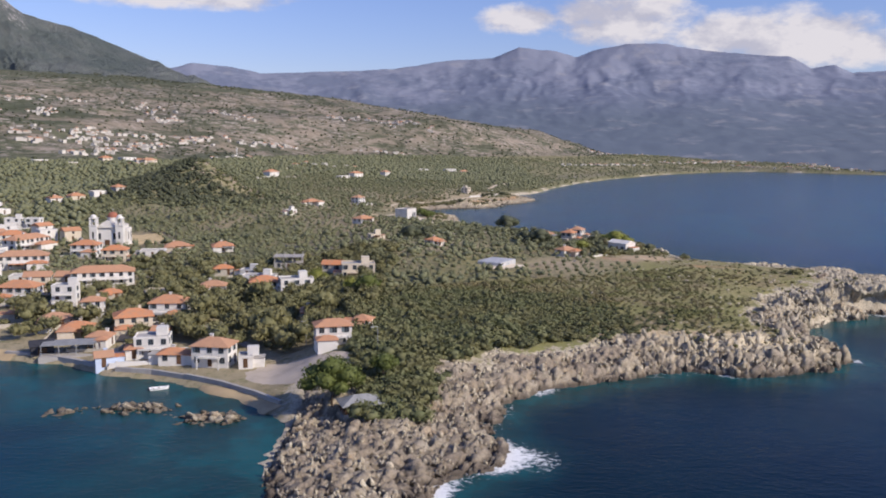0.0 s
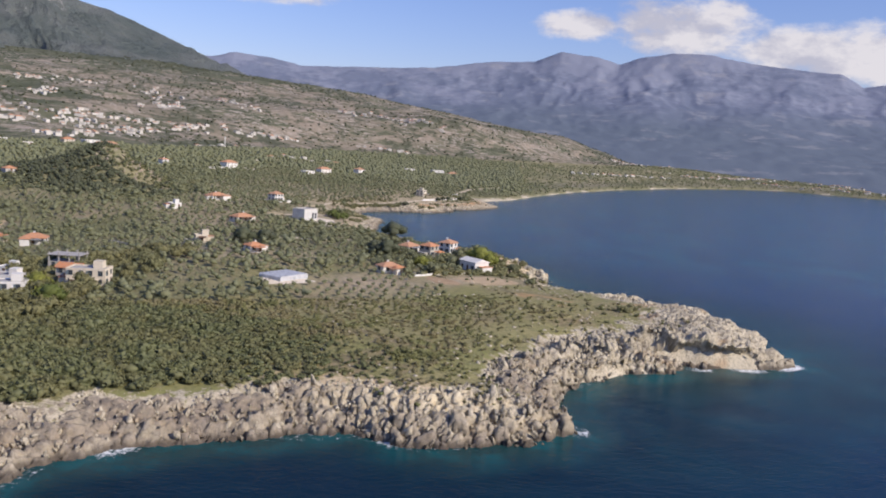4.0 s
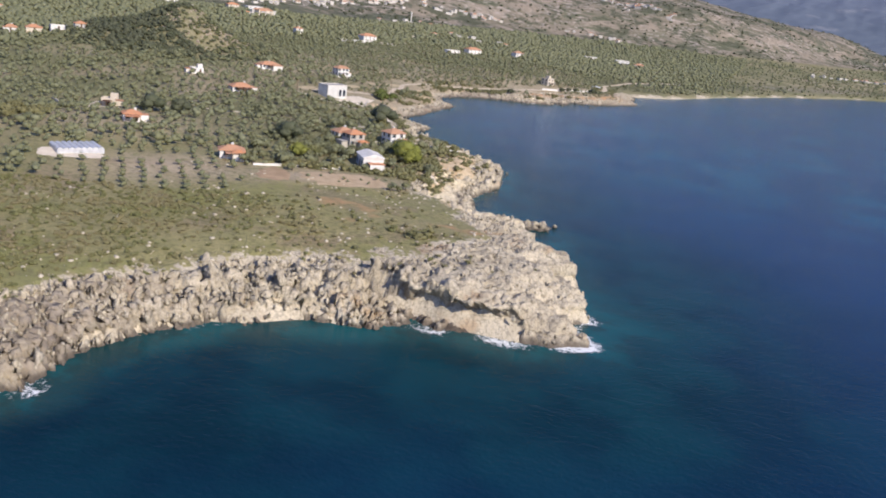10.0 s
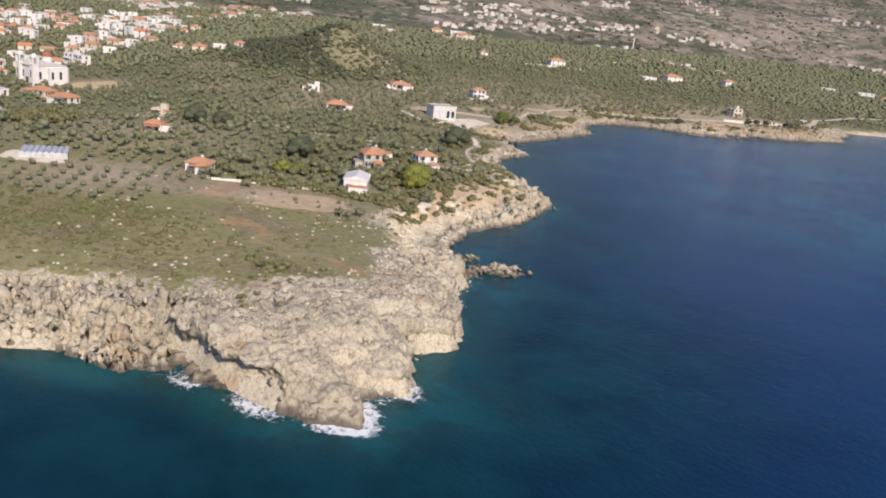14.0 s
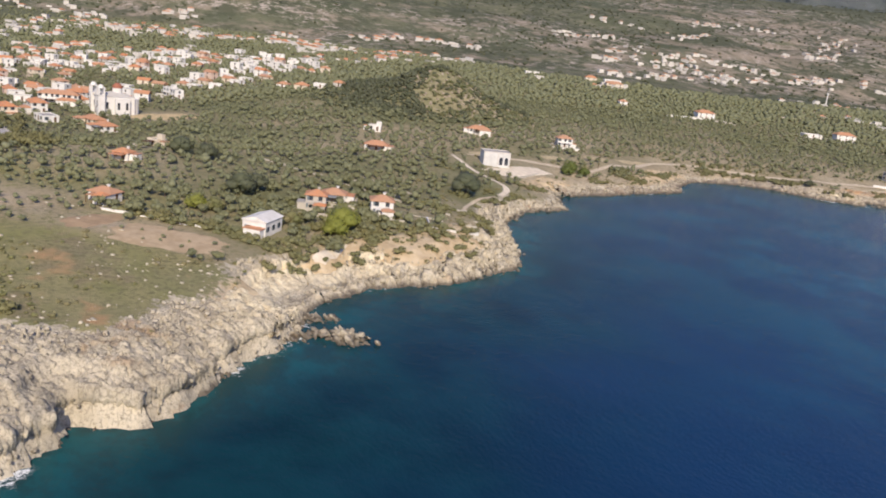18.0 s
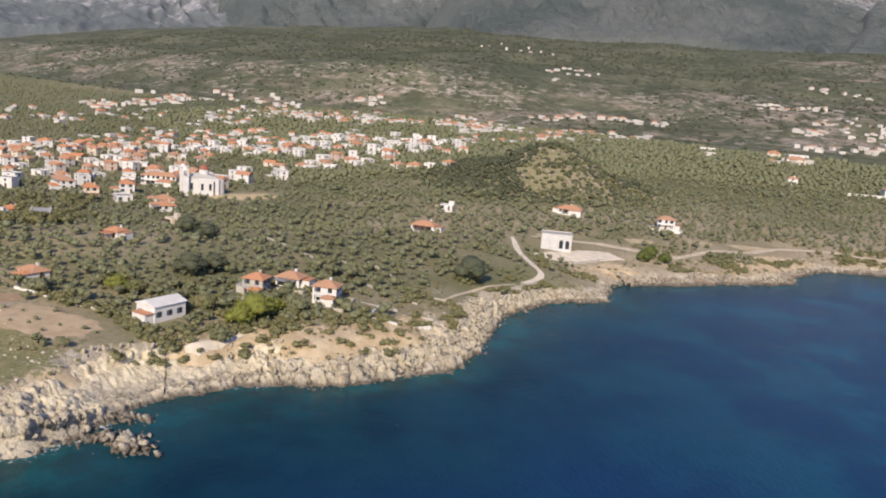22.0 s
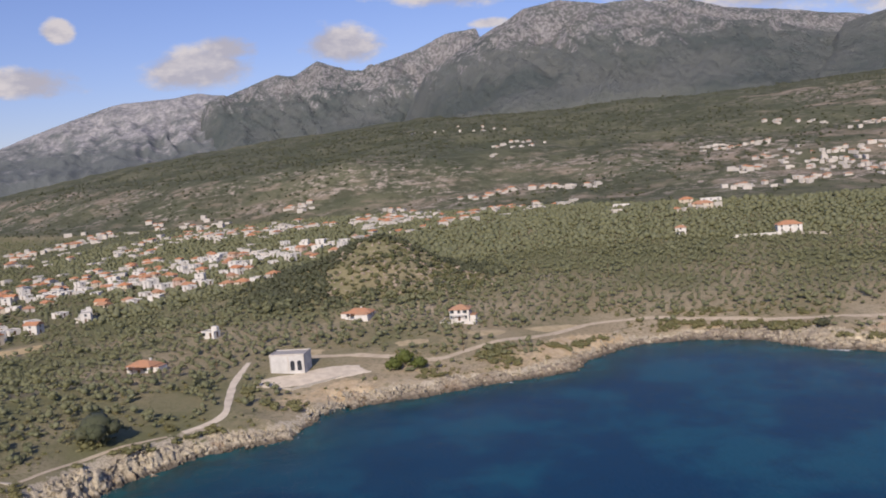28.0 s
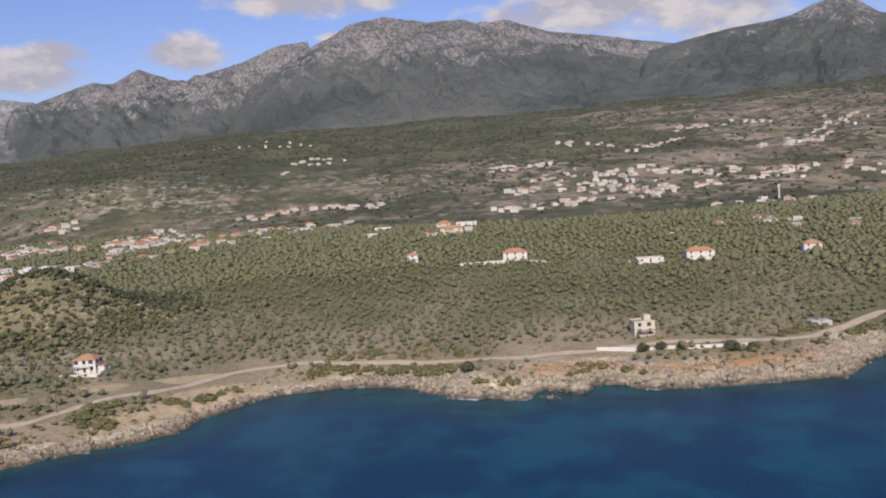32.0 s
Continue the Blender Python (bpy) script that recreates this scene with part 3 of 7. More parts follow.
n = Nodes("ground", 0.97, 0.1)
rock, green, earth = n.attribute("cover")
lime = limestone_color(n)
patch = n.noise(0.05, 5)
tuft = n.noise(0.6, 5, 0.65)
grass = n.mix(n.span(patch, 0.35, 0.65), (0.235, 0.245, 0.072), (0.37, 0.325, 0.145))
grass = n.mix(n.span(n.noise(0.05, 6, 0.65, offset=50), 0.53, 0.62), grass, (0.30, 0.235, 0.135))
grass = n.mix(n.span(tuft, 0.45, 0.7), grass, (0.165, 0.16, 0.062))
soil = n.mix(n.span(n.noise(0.03, 4, offset=9), 0.4, 0.62), (0.40, 0.32, 0.215), (0.48, 0.395, 0.28))
scrub = n.mix(n.span(n.noise(0.02, 6, 0.65, offset=3), 0.42, 0.64), (0.168, 0.172, 0.088), (0.255, 0.23, 0.132))
inland_x = n.t.nodes.new("ShaderNodeSeparateXYZ")
n.t.links.new(n.geo.outputs["Position"], inland_x.inputs[0])
scrub = n.mix(n.span(inland_x.outputs[0], -520, -740, 0.0, 0.8), scrub, (0.115, 0.125, 0.078))
ground = n.mix(green, scrub, grass)
ground = n.mix(n.math("MULTIPLY", earth, n.span(n.noise(0.35, 4), 0.2, 0.5)), ground, soil)
weeds = n.math("MULTIPLY", n.span(n.noise(0.75, 5, 0.7, offset=23), 0.5, 0.6), n.span(n.noise(0.06, 3, offset=61), 0.35, 0.6, 0.2, 0.6))
ground = n.mix(weeds, ground, (0.14, 0.14, 0.066))
ground = n.mix(n.span(n.math("ADD", rock, n.math("MULTIPLY", n.math("SUBTRACT", tuft, 0.5), 1.3)), 0.42, 0.58), ground, lime)
bank, wood, rust = n.attribute("extra")
terrace = n.noise(0.010, 7, 0.62, (1.0, 1.0, 5.0), 13)
slope_green = n.mix(n.span(n.noise(0.006, 6, 0.62, offset=21), 0.4, 0.6), (0.088, 0.100, 0.062), (0.135, 0.138, 0.086))
bare_w, u1, u2 = n.attribute("bare")
slope = n.mix(n.span(n.math("ADD", terrace, n.math("MULTIPLY", n.math("SUBTRACT", bare_w, 0.6), 0.24)), 0.47, 0.60), slope_green, n.mix(n.span(n.noise(0.02, 5, 0.6, offset=33), 0.4, 0.62), (0.30, 0.25, 0.19), (0.205, 0.18, 0.13)))
slope = n.mix(n.math("MULTIPLY", n.span(n.math("ADD", n.math("MULTIPLY", n.noise(0.045, 6, 0.7), 0.6), n.math("MULTIPLY", n.noise(0.011, 4, 0.6, (1.0, 1.0, 2.0), 91), 0.4)), 0.46, 0.56), 0.9), slope, (0.075, 0.084, 0.052))
ledge = n.math("MULTIPLY", n.span(n.noise(0.07, 7, 0.8, (1.0, 1.0, 3.0), 71), 0.51, 0.59), n.math("MULTIPLY", n.span(n.noise(0.009, 4, 0.6, offset=81), 0.42, 0.56, 0.1, 0.95), n.span(bare_w, 0.1, 0.6, 0.3, 1.0)))
slope = n.mix(ledge, slope, (0.41, 0.355, 0.30))
ground = n.mix(wood, ground, slope)
ground = n.mix(n.span(n.math("ADD", bank, n.math("MULTIPLY", n.math("SUBTRACT", tuft, 0.5), 0.9)), 0.4, 0.6), ground, n.mix(n.span(n.noise(0.25, 5), 0.35, 0.65), (0.62, 0.50, 0.33), (0.50, 0.38, 0.23)))
ground = n.mix(n.span(n.math("ADD", rust, n.math("MULTIPLY", n.math("SUBTRACT", patch, 0.5), 1.6)), 0.45, 0.65), ground, (0.47, 0.29, 0.15))
n.color(ground).bump(n.noise(1.1, 6, 0.7), 0.9, 0.5)
GROUND = n.m

n = Nodes("far_slope", 0.97, 0.1)
far_a = n.noise(0.0022, 7, 0.62)
far_b = n.noise(0.012, 5, 0.6)
steep = n.t.nodes.new("ShaderNodeSeparateXYZ")
n.t.links.new(n.geo.outputs["Normal"], steep.inputs[0])
bare = n.math("ADD", n.span(steep.outputs[2], 0.95, 0.6, -0.15, 0.35), n.span(far_b, 0.3, 0.75, 0.2, 0.8))
sepz = n.t.nodes.new("ShaderNodeSeparateXYZ")
n.t.links.new(n.geo.outputs["Position"], sepz.inputs[0])
bare = n.math("ADD", bare, n.span(sepz.outputs[2], 290, 580, -0.75, 0.36))
streak = n.noise(0.075, 6, 0.72, (1.0, 1.0, 0.3), 5)
bare = n.math("ADD", n.math("MULTIPLY", bare, 0.75), n.math("MULTIPLY", n.math("SUBTRACT", streak, 0.5), 1.7))
# scrub tones are paled for distance haze, put into the colour
n.color(n.mix(n.span(bare, 0.34, 0.74), n.mix(n.span(far_a, 0.4, 0.6), (0.140, 0.168, 0.158), (0.216, 0.236, 0.220)), n.mix(n.span(streak, 0.4, 0.62), (0.24, 0.236, 0.232), (0.50, 0.49, 0.475)))).bump(n.noise(0.025, 7, 0.7), 1.0, 48)
MOUNTAIN = n.m

# blue distance haze is put into these base colours
n = Nodes("far_range_haze", 0.97, 0.1)
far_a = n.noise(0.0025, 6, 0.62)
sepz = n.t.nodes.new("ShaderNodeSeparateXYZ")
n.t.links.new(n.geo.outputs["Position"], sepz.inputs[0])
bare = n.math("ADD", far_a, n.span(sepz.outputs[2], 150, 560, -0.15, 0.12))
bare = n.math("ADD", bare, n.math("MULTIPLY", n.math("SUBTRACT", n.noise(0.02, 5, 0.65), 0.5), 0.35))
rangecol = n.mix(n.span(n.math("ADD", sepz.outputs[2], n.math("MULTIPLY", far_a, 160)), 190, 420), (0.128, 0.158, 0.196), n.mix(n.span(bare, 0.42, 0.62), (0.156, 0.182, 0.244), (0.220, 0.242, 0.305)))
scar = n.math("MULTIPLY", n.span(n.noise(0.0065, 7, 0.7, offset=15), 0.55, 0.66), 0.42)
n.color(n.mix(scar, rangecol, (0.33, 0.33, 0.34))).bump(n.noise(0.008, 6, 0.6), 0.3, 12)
RANGE = n.m

n = Nodes("pale_ridge", 0.97, 0.1)
sepz = n.t.nodes.new("ShaderNodeSeparateXYZ")
n.t.links.new(n.geo.outputs["Position"], sepz.inputs[0])
ridge = n.math("ADD", n.span(sepz.outputs[2], 190, 420, -0.16, 0.04), n.noise(0.009, 8, 0.72))
n.color(n.mix(n.span(ridge, 0.38, 0.58), (0.125, 0.142, 0.142), n.mix(n.span(n.noise(0.05, 6, 0.7), 0.4, 0.62), (0.22, 0.225, 0.235), (0.36, 0.355, 0.355)))).bump(n.noise(0.012, 6, 0.6), 0.8, 18)
PALE_RIDGE = n.m

n = Nodes("sea", 0.16, 0.095)
deep, foam, bed = n.attribute("depth")
teal = n.mix(n.span(n.noise(0.05, 4), 0.35, 0.65), (0.0018, 0.023, 0.033), (0.0034, 0.040, 0.052))
blue = n.mix(n.span(n.noise(0.012, 3, offset=5), 0.35, 0.65), (0.0042, 0.025, 0.072), (0.0055, 0.034, 0.092))
shoal = n.mix(n.span(n.noise(0.10, 5, 0.6, offset=7), 0.42, 0.6), (0.018, 0.060, 0.062), (0.012, 0.095, 0.105))
sky_sheen, lagoon, painted_dim = n.attribute("open")
# reflected sky on open water, put into the base colour as lighter blue
blue = n.mix(sky_sheen, blue, (0.026, 0.080, 0.25))
water = n.mix(deep, teal, blue)
clear = n.mix(n.span(n.noise(0.03, 4, 0.6, offset=31), 0.42, 0.62), (0.005, 0.042, 0.094), (0.007, 0.080, 0.130))
water = n.mix(lagoon, water, clear)
# darkening painted off the near point, in place of weaker sky reflection
water = n.mix(n.math("MULTIPLY", painted_dim, 0.82), water, (0.0011, 0.009, 0.020))
water = n.mix(n.math("MULTIPLY", bed, 0.8), water, shoal)
spray = n.span(n.math("ADD", foam, n.math("MULTIPLY", n.math("SUBTRACT", n.noise(0.9, 8, 0.8), 0.5), 2.0)), 0.60, 0.90)
n.color(n.mix(spray, water, (0.78, 0.80, 0.80)))
n.put(n.math("ADD", 0.14, n.math("MULTIPLY", spray, 0.7)), n.p.inputs["Roughness"])
n.p.inputs["IOR"].default_value = 1.33
waves = n.math("ADD", n.math("MULTIPLY", n.noise(0.13, 5, 0.6, (1.0, 1.5, 1.0)), 1.3), n.noise(0.7, 4, 0.6, (1.0, 1.5, 1.0)))
n.bump(waves, 0.36, 0.4)
SEA = n.m


def plain(name, a, b, rough=0.8, size=0.8, spec=0.3, by_object=0.0, bump_size=None):
    """A material with a blotchy wear between two colours, and a tint of its own for each object."""
    n = Nodes(name, rough, spec)
    c = n.mix(n.span(n.noise(size, 5, 0.6), 0.35, 0.68), a, b)
    if by_object:
        dark = tuple(v * (1 - by_object) for v in a)
        c = n.mix(n.math("MULTIPLY", n.object_random(), 0.8), c, dark)
    n.color(c)
    if bump_size:
        n.bump(n.noise(bump_size, 4, 0.6), 0.4, 0.05)
    return n.m


WHITEWASH = plain("whitewash", (0.72, 0.70, 0.66), (0.60, 0.575, 0.52), 0.85, 0.5, 0.2, 0.12, 6)
CREAM = plain("cream_render", (0.66, 0.58, 0.46), (0.56, 0.49, 0.38), 0.85, 0.5, 0.2, 0.15, 6)
OFF_WHITE = plain("faded_render", (0.60, 0.57, 0.52), (0.50, 0.465, 0.41), 0.85, 0.5, 0.2, 0.25, 6)
PINK = plain("pink_render", (0.62, 0.48, 0.40), (0.54, 0.41, 0.33), 0.85, 0.5, 0.2, 0.15, 6)
CONCRETE = plain("bare_concrete", (0.42, 0.40, 0.37), (0.34, 0.32, 0.30), 0.9, 0.4, 0.2, 0.1, 4)
STONE_WALL = plain("rubble_stone", (0.50, 0.46, 0.39), (0.36, 0.33, 0.28), 0.95, 1.5, 0.2, 0.1, 2)
BLUE_RENDER = plain("pale_blue_paint", (0.55, 0.63, 0.76), (0.48, 0.56, 0.70), 0.7, 0.5, 0.3)
DARK_GLASS = plain("window_glass", (0.03, 0.035, 0.045), (0.05, 0.055, 0.065), 0.12, 2, 0.6)
WOOD = plain("brown_wood", (0.14, 0.075, 0.04), (0.10, 0.055, 0.03), 0.7, 3, 0.3, 0.3)
SHUTTER = plain("shutter_paint", (0.16, 0.20, 0.22), (0.10, 0.13, 0.15), 0.6, 3, 0.3, 0.4)
METAL = plain("grey_metal", (0.38, 0.39, 0.40), (0.30, 0.31, 0.32), 0.45, 2, 0.5)
DARK = plain("dark_tarpaulin", (0.03, 0.032, 0.04), (0.05, 0.05, 0.06), 0.7, 1, 0.3)
AWNING = plain("grey_awning", (0.30, 0.305, 0.30), (0.23, 0.235, 0.235), 0.75, 0.8, 0.3)
PALE_STONE = plain("bleached_stone", (0.56, 0.50, 0.39), (0.40, 0.35, 0.27), 0.95, 1.2, 0.15, 0, 3)
GRAVEL = plain("gravel_yard", (0.50, 0.43, 0.35), (0.42, 0.36, 0.29), 0.95, 0.25, 0.15, 0, 2)
DUST = plain("pale_dust", (0.72, 0.635, 0.50), (0.60, 0.52, 0.40), 0.95, 0.3, 0.15, 0, 2)
EARTH_TRACK = plain("earth_track", (0.56, 0.475, 0.35), (0.47, 0.39, 0.28), 0.95, 0.3, 0.15, 0, 2)
SAND = plain("beach_sand", (0.48, 0.37, 0.22), (0.40, 0.30, 0.18), 0.95, 0.3, 0.15, 0, 2)
PLASTIC = plain("greenhouse_film", (0.52, 0.53, 0.54), (0.40, 0.41, 0.42), 0.4, 0.6, 0.4)
BOAT_PAINT = plain("boat_paint", (0.8, 0.8, 0.8), (0.7, 0.7, 0.7), 0.4, 2, 0.5)

n = Nodes("terracotta", 0.85, 0.2)
tile = n.mix(n.object_random(), (0.57, 0.235, 0.105), (0.47, 0.275, 0.17))
tile = n.mix(n.span(n.noise(0.8, 5, 0.65), 0.42, 0.7), tile, (0.42, 0.24, 0.15))
n.color(tile).bump(n.noise(5, 3), 0.5, 0.08)
TERRACOTTA = n.m


def foliage(name, a, b, c, rough=0.65):
    n = Nodes(name, rough, 0.2)
    g = n.mix(n.island(), a, b)
    g = n.mix(n.span(n.noise(0.11, 4), 0.42, 0.6), g, c)
    n.color(g)
    return n.m


OLIVE = foliage("olive_leaves", (0.124, 0.136, 0.072), (0.188, 0.196, 0.114), (0.158, 0.162, 0.085))
MAQUIS = foliage("maquis_leaves", (0.115, 0.122, 0.048), (0.18, 0.178, 0.075), (0.20, 0.175, 0.09))
THICKET = foliage("thicket_leaves", (0.098, 0.110, 0.048), (0.152, 0.16, 0.078), (0.14, 0.138, 0.064))
PINE = foliage("pine_needles", (0.07, 0.09, 0.024), (0.115, 0.135, 0.036), (0.095, 0.115, 0.03))
LIME_TREE = foliage("yellow_green_leaves", (0.14, 0.155, 0.03), (0.22, 0.23, 0.05), (0.17, 0.18, 0.04))
VILLAGE_TREE = foliage("garden_leaves", (0.118, 0.12, 0.054), (0.185, 0.182, 0.09), (0.165, 0.155, 0.07))
DARK_TREE = foliage("dark_leaves", (0.065, 0.076, 0.042), (0.105, 0.112, 0.065), (0.085, 0.092, 0.055))
BARK = plain("bark", (0.10, 0.075, 0.055), (0.07, 0.05, 0.04), 0.95, 3, 0.1, 0, 5)

# ---- the large structure: ground, sea, mountains ----
def mesh_object(name, verts, faces, material, parent=None, smooth_shade=False):
    me = bpy.data.meshes.new(name)
    me.from_pydata([tuple(v) for v in verts], [], [tuple(f) for f in faces])
    me.materials.append(material)
    if smooth_shade:
        me.polygons.foreach_set("use_smooth", [True] * len(me.polygons))
    me.update()
    ob = new(name, me)
    if parent:
        ob.parent = parent
    return ob


def fast_mesh(name, co, tris, material, smooth_shade=False, corners=3):
    """A mesh from arrays: co is (n, 3), tris is (m, corners)."""
    me = bpy.data.meshes.new(name)
    me.vertices.add(len(co))
    me.vertices.foreach_set("co", np.ascontiguousarray(co, np.float32).ravel())
    me.loops.add(len(tris) * corners)
    me.loops.foreach_set("vertex_index", np.ascontiguousarray(tris, np.int32).ravel())
    me.polygons.add(len(tris))
    me.polygons.foreach_set("loop_start", np.arange(0, len(tris) * corners, corners, dtype=np.int32))
    if smooth_shade:
        me.polygons.foreach_set("use_smooth", np.ones(len(tris), bool))
    me.materials.append(material)
    me.update(calc_edges=True)
    return me


def grid_faces(nx, ny):
    i, j = np.meshgrid(np.arange(nx - 1), np.arange(ny - 1), indexing="ij")
    a = (i * ny + j).ravel()
    return np.stack([a, a + ny, a + ny + 1, a + 1], axis=1)


def grown(start, stop, step, ratio):
    """Coordinates from start to stop in steps that grow."""
    values, v, s = [], start, step
    while (v < stop) if stop > start else (v > stop):
        s *= ratio
        v += s if stop > start else -s
        values.append(v)
    return values


STEP = 2.0
xs = np.array(grown(-105, -6200, STEP, 1.035)[::-1] + list(np.arange(-105, 185, STEP)) + grown(185, 4600, STEP, 1.06))
ys = np.array(grown(106, -900, STEP, 1.12)[::-1] + list(np.arange(106, 870, STEP)) + grown(870, 6200, STEP, 1.028))
gx, gy = [a.ravel() for a in np.meshgrid(xs, ys, indexing="ij")]
gd = inland(gx, gy)
gz = ground_height(gx, gy)
gz = np.where(np.hypot(gx, gy) > 4700, np.minimum(gz, 120), gz)
near_sea = (np.abs(gd) < 44) & (gx > -60) & (gx < 200) & (gy > 90) & (gy < 900)
gz[near_sea] -= 1.6 * smooth(0.35, 0.8, cliff_height(gx[near_sea], gy[near_sea])[1])
ground_mesh = fast_mesh("ground", np.stack([gx, gy, gz], 1), grid_faces(len(xs), len(ys)), GROUND, True, 4)
# what covers the ground: bare rock along the shore, grass and scrub, tilled or bare earth
in_village = village_flat(gx, gy)
band = shore_band(gx, gy)
rock_w = smooth(11, -5, gd - band) * (1 - 0.9 * in_village) * smooth(1050, 860, gy)
rock_w = np.maximum(rock_w, (0.5 + 0.45 * fbm(gx, gy, 28, 3, 86)) * smooth(870, 900, gy) * smooth(10, 3, gd + 6 * fbm(gx, gy, 30, 3, 84)) * smooth(2300, 1900, gy))
hillside = above(gx, gy, LEVEL_LOW)
rock_w = np.maximum(rock_w, np.where(hillside, 0.18 + 0.15 * fbm(gx, gy, 150, 4, 83), 0))
rock_w = np.maximum(rock_w, 0.22 * bump(gx, gy, -145, 600, 30, 40) * (0.8 + 0.6 * fbm(gx, gy, 14, 3, 85)))
rock_w = np.maximum(rock_w, 0.14 * smooth(60, 25, gd) * (gy < 350) * (gx > 60))
green_w = smooth(385, 325, gy) * smooth(-20, 20, gx) * (0.65 + 0.5 * fbm(gx, gy, 40, 3, 87))
earth_w = 0.55 + 0.95 * fbm(gx, gy, 45, 4, 89)
earth_w = np.where((gy < np.maximum(320, 316 + 0.72 * (gx - 60))) & (gx > -10), 0.10, earth_w - 0.25 * (1 - hillside) - 0.28 * smooth(70, 190, gd))
earth_w = np.where((gy > 880) & (gd < 60), np.minimum(earth_w, 0.1), earth_w)
earth_w = np.where(in_village > 0.3, 0.6, earth_w)
green_w = np.maximum(green_w, 0.2 * in_village)
earth_w = np.maximum(earth_w, 1.1 * bump(gx, gy, 80, 338, 17, 8, 1.0) + 1.0 * bump(gx, gy, 47, 312, 27, 20, 0.75))
earth_w = np.maximum(earth_w, 1.3 * bump(gx, gy, -146, 406, 26, 13, 1.9))
earth_w = np.maximum(earth_w, (0.62 + 0.4 * fbm(gx, gy, 25, 3, 93)) * smooth(110, 50, gd) * smooth(560, 600, gy) * smooth(900, 850, gy))
earth_w = np.maximum(earth_w, 0.9 * smooth(45, 15, gd) * smooth(480, 540, gy) * smooth(900, 850, gy))
earth_w = np.maximum(earth_w, 0.35 * bump(gx, gy, -142, 598, 34, 46))
green_w = np.where(hillside, 0.25, green_w)
earth_w *= 0.12 + 0.88 * smooth(-820, -600, gx)
earth_w = np.where(hillside, 0.12 + 0.6 * fbm(gx, gy, 260, 4, 91), earth_w)
cover = ground_mesh.color_attributes.new("cover", "FLOAT_COLOR", "POINT")
cover.data.foreach_set("color", np.stack([np.clip(rock_w, 0, 1), np.clip(green_w, 0, 1), np.clip(earth_w, 0, 1), np.ones_like(gx)], 1).astype(np.float32).ravel())
bank_w = 1.0 * bump(gx, gy, 117, 362, 10, 26, 0.55) * smooth(3, 7, gd) + 0.8 * bump(gx, gy, 92, 415, 24, 44, 0.3) * smooth(5, 10, gd) * smooth(34, 18, gd) + 0.52 * smooth(5, 9, gd) * smooth(30, 16, gd) * smooth(470, 520, gy) * smooth(880, 800, gy) * (0.75 + 0.8 * fbm(gx, gy, 30, 3, 135)) + 0.7 * bump(gx, gy, -18, 640, 9, 26, 0.2) + 0.6 * bump(gx, gy, 62, 212, 34, 7) * smooth(10, 14, gd)
wood_w = np.where(hillside, smooth(0, 40, to_line(gx, gy, LEVEL_LOW)), 0)
wood_w = np.maximum(wood_w, 0.7 * smooth(70, 30, gd) * smooth(870, 950, gy) * smooth(12, 30, gd))
rust_w = 0.85 * smooth(24, 14, gd) * smooth(4, 8, gd) * smooth(720, 750, gy) * smooth(900, 840, gy) + 0.8 * fbm(gx, gy, 14, 3, 133) * smooth(11, 3, np.abs(gd - band - 4)) * smooth(60, 100, gx) * (gy < 345) + 0.3 * bump(gx, gy, 110, 310, 40, 30) * smooth(18, 26, gd)
extra = ground_mesh.color_attributes.new("extra", "FLOAT_COLOR", "POINT")
extra.data.foreach_set("color", np.stack([np.clip(bank_w, 0, 1), np.clip(wood_w, 0, 1), np.clip(rust_w, 0, 1), np.ones_like(gx)], 1).astype(np.float32).ravel())
bare_land = np.clip(0.62 * smooth(26, 40, gz) * smooth(112, 84, gz) + 0.9 * smooth(1150, 1450, gy + 0.25 * gx) * smooth(235, 150, gz) + 0.25 * fbm(gx, gy, 240, 3, 143), 0, 1)
bare = ground_mesh.color_attributes.new("bare", "FLOAT_COLOR", "POINT")
bare.data.foreach_set("color", np.stack([bare_land] * 3 + [np.ones_like(gx)], 1).astype(np.float32).ravel())
ground = tagged(new("ground", ground_mesh), "dry coastal land with limestone shore and olive plain", "ground", kind="structure")

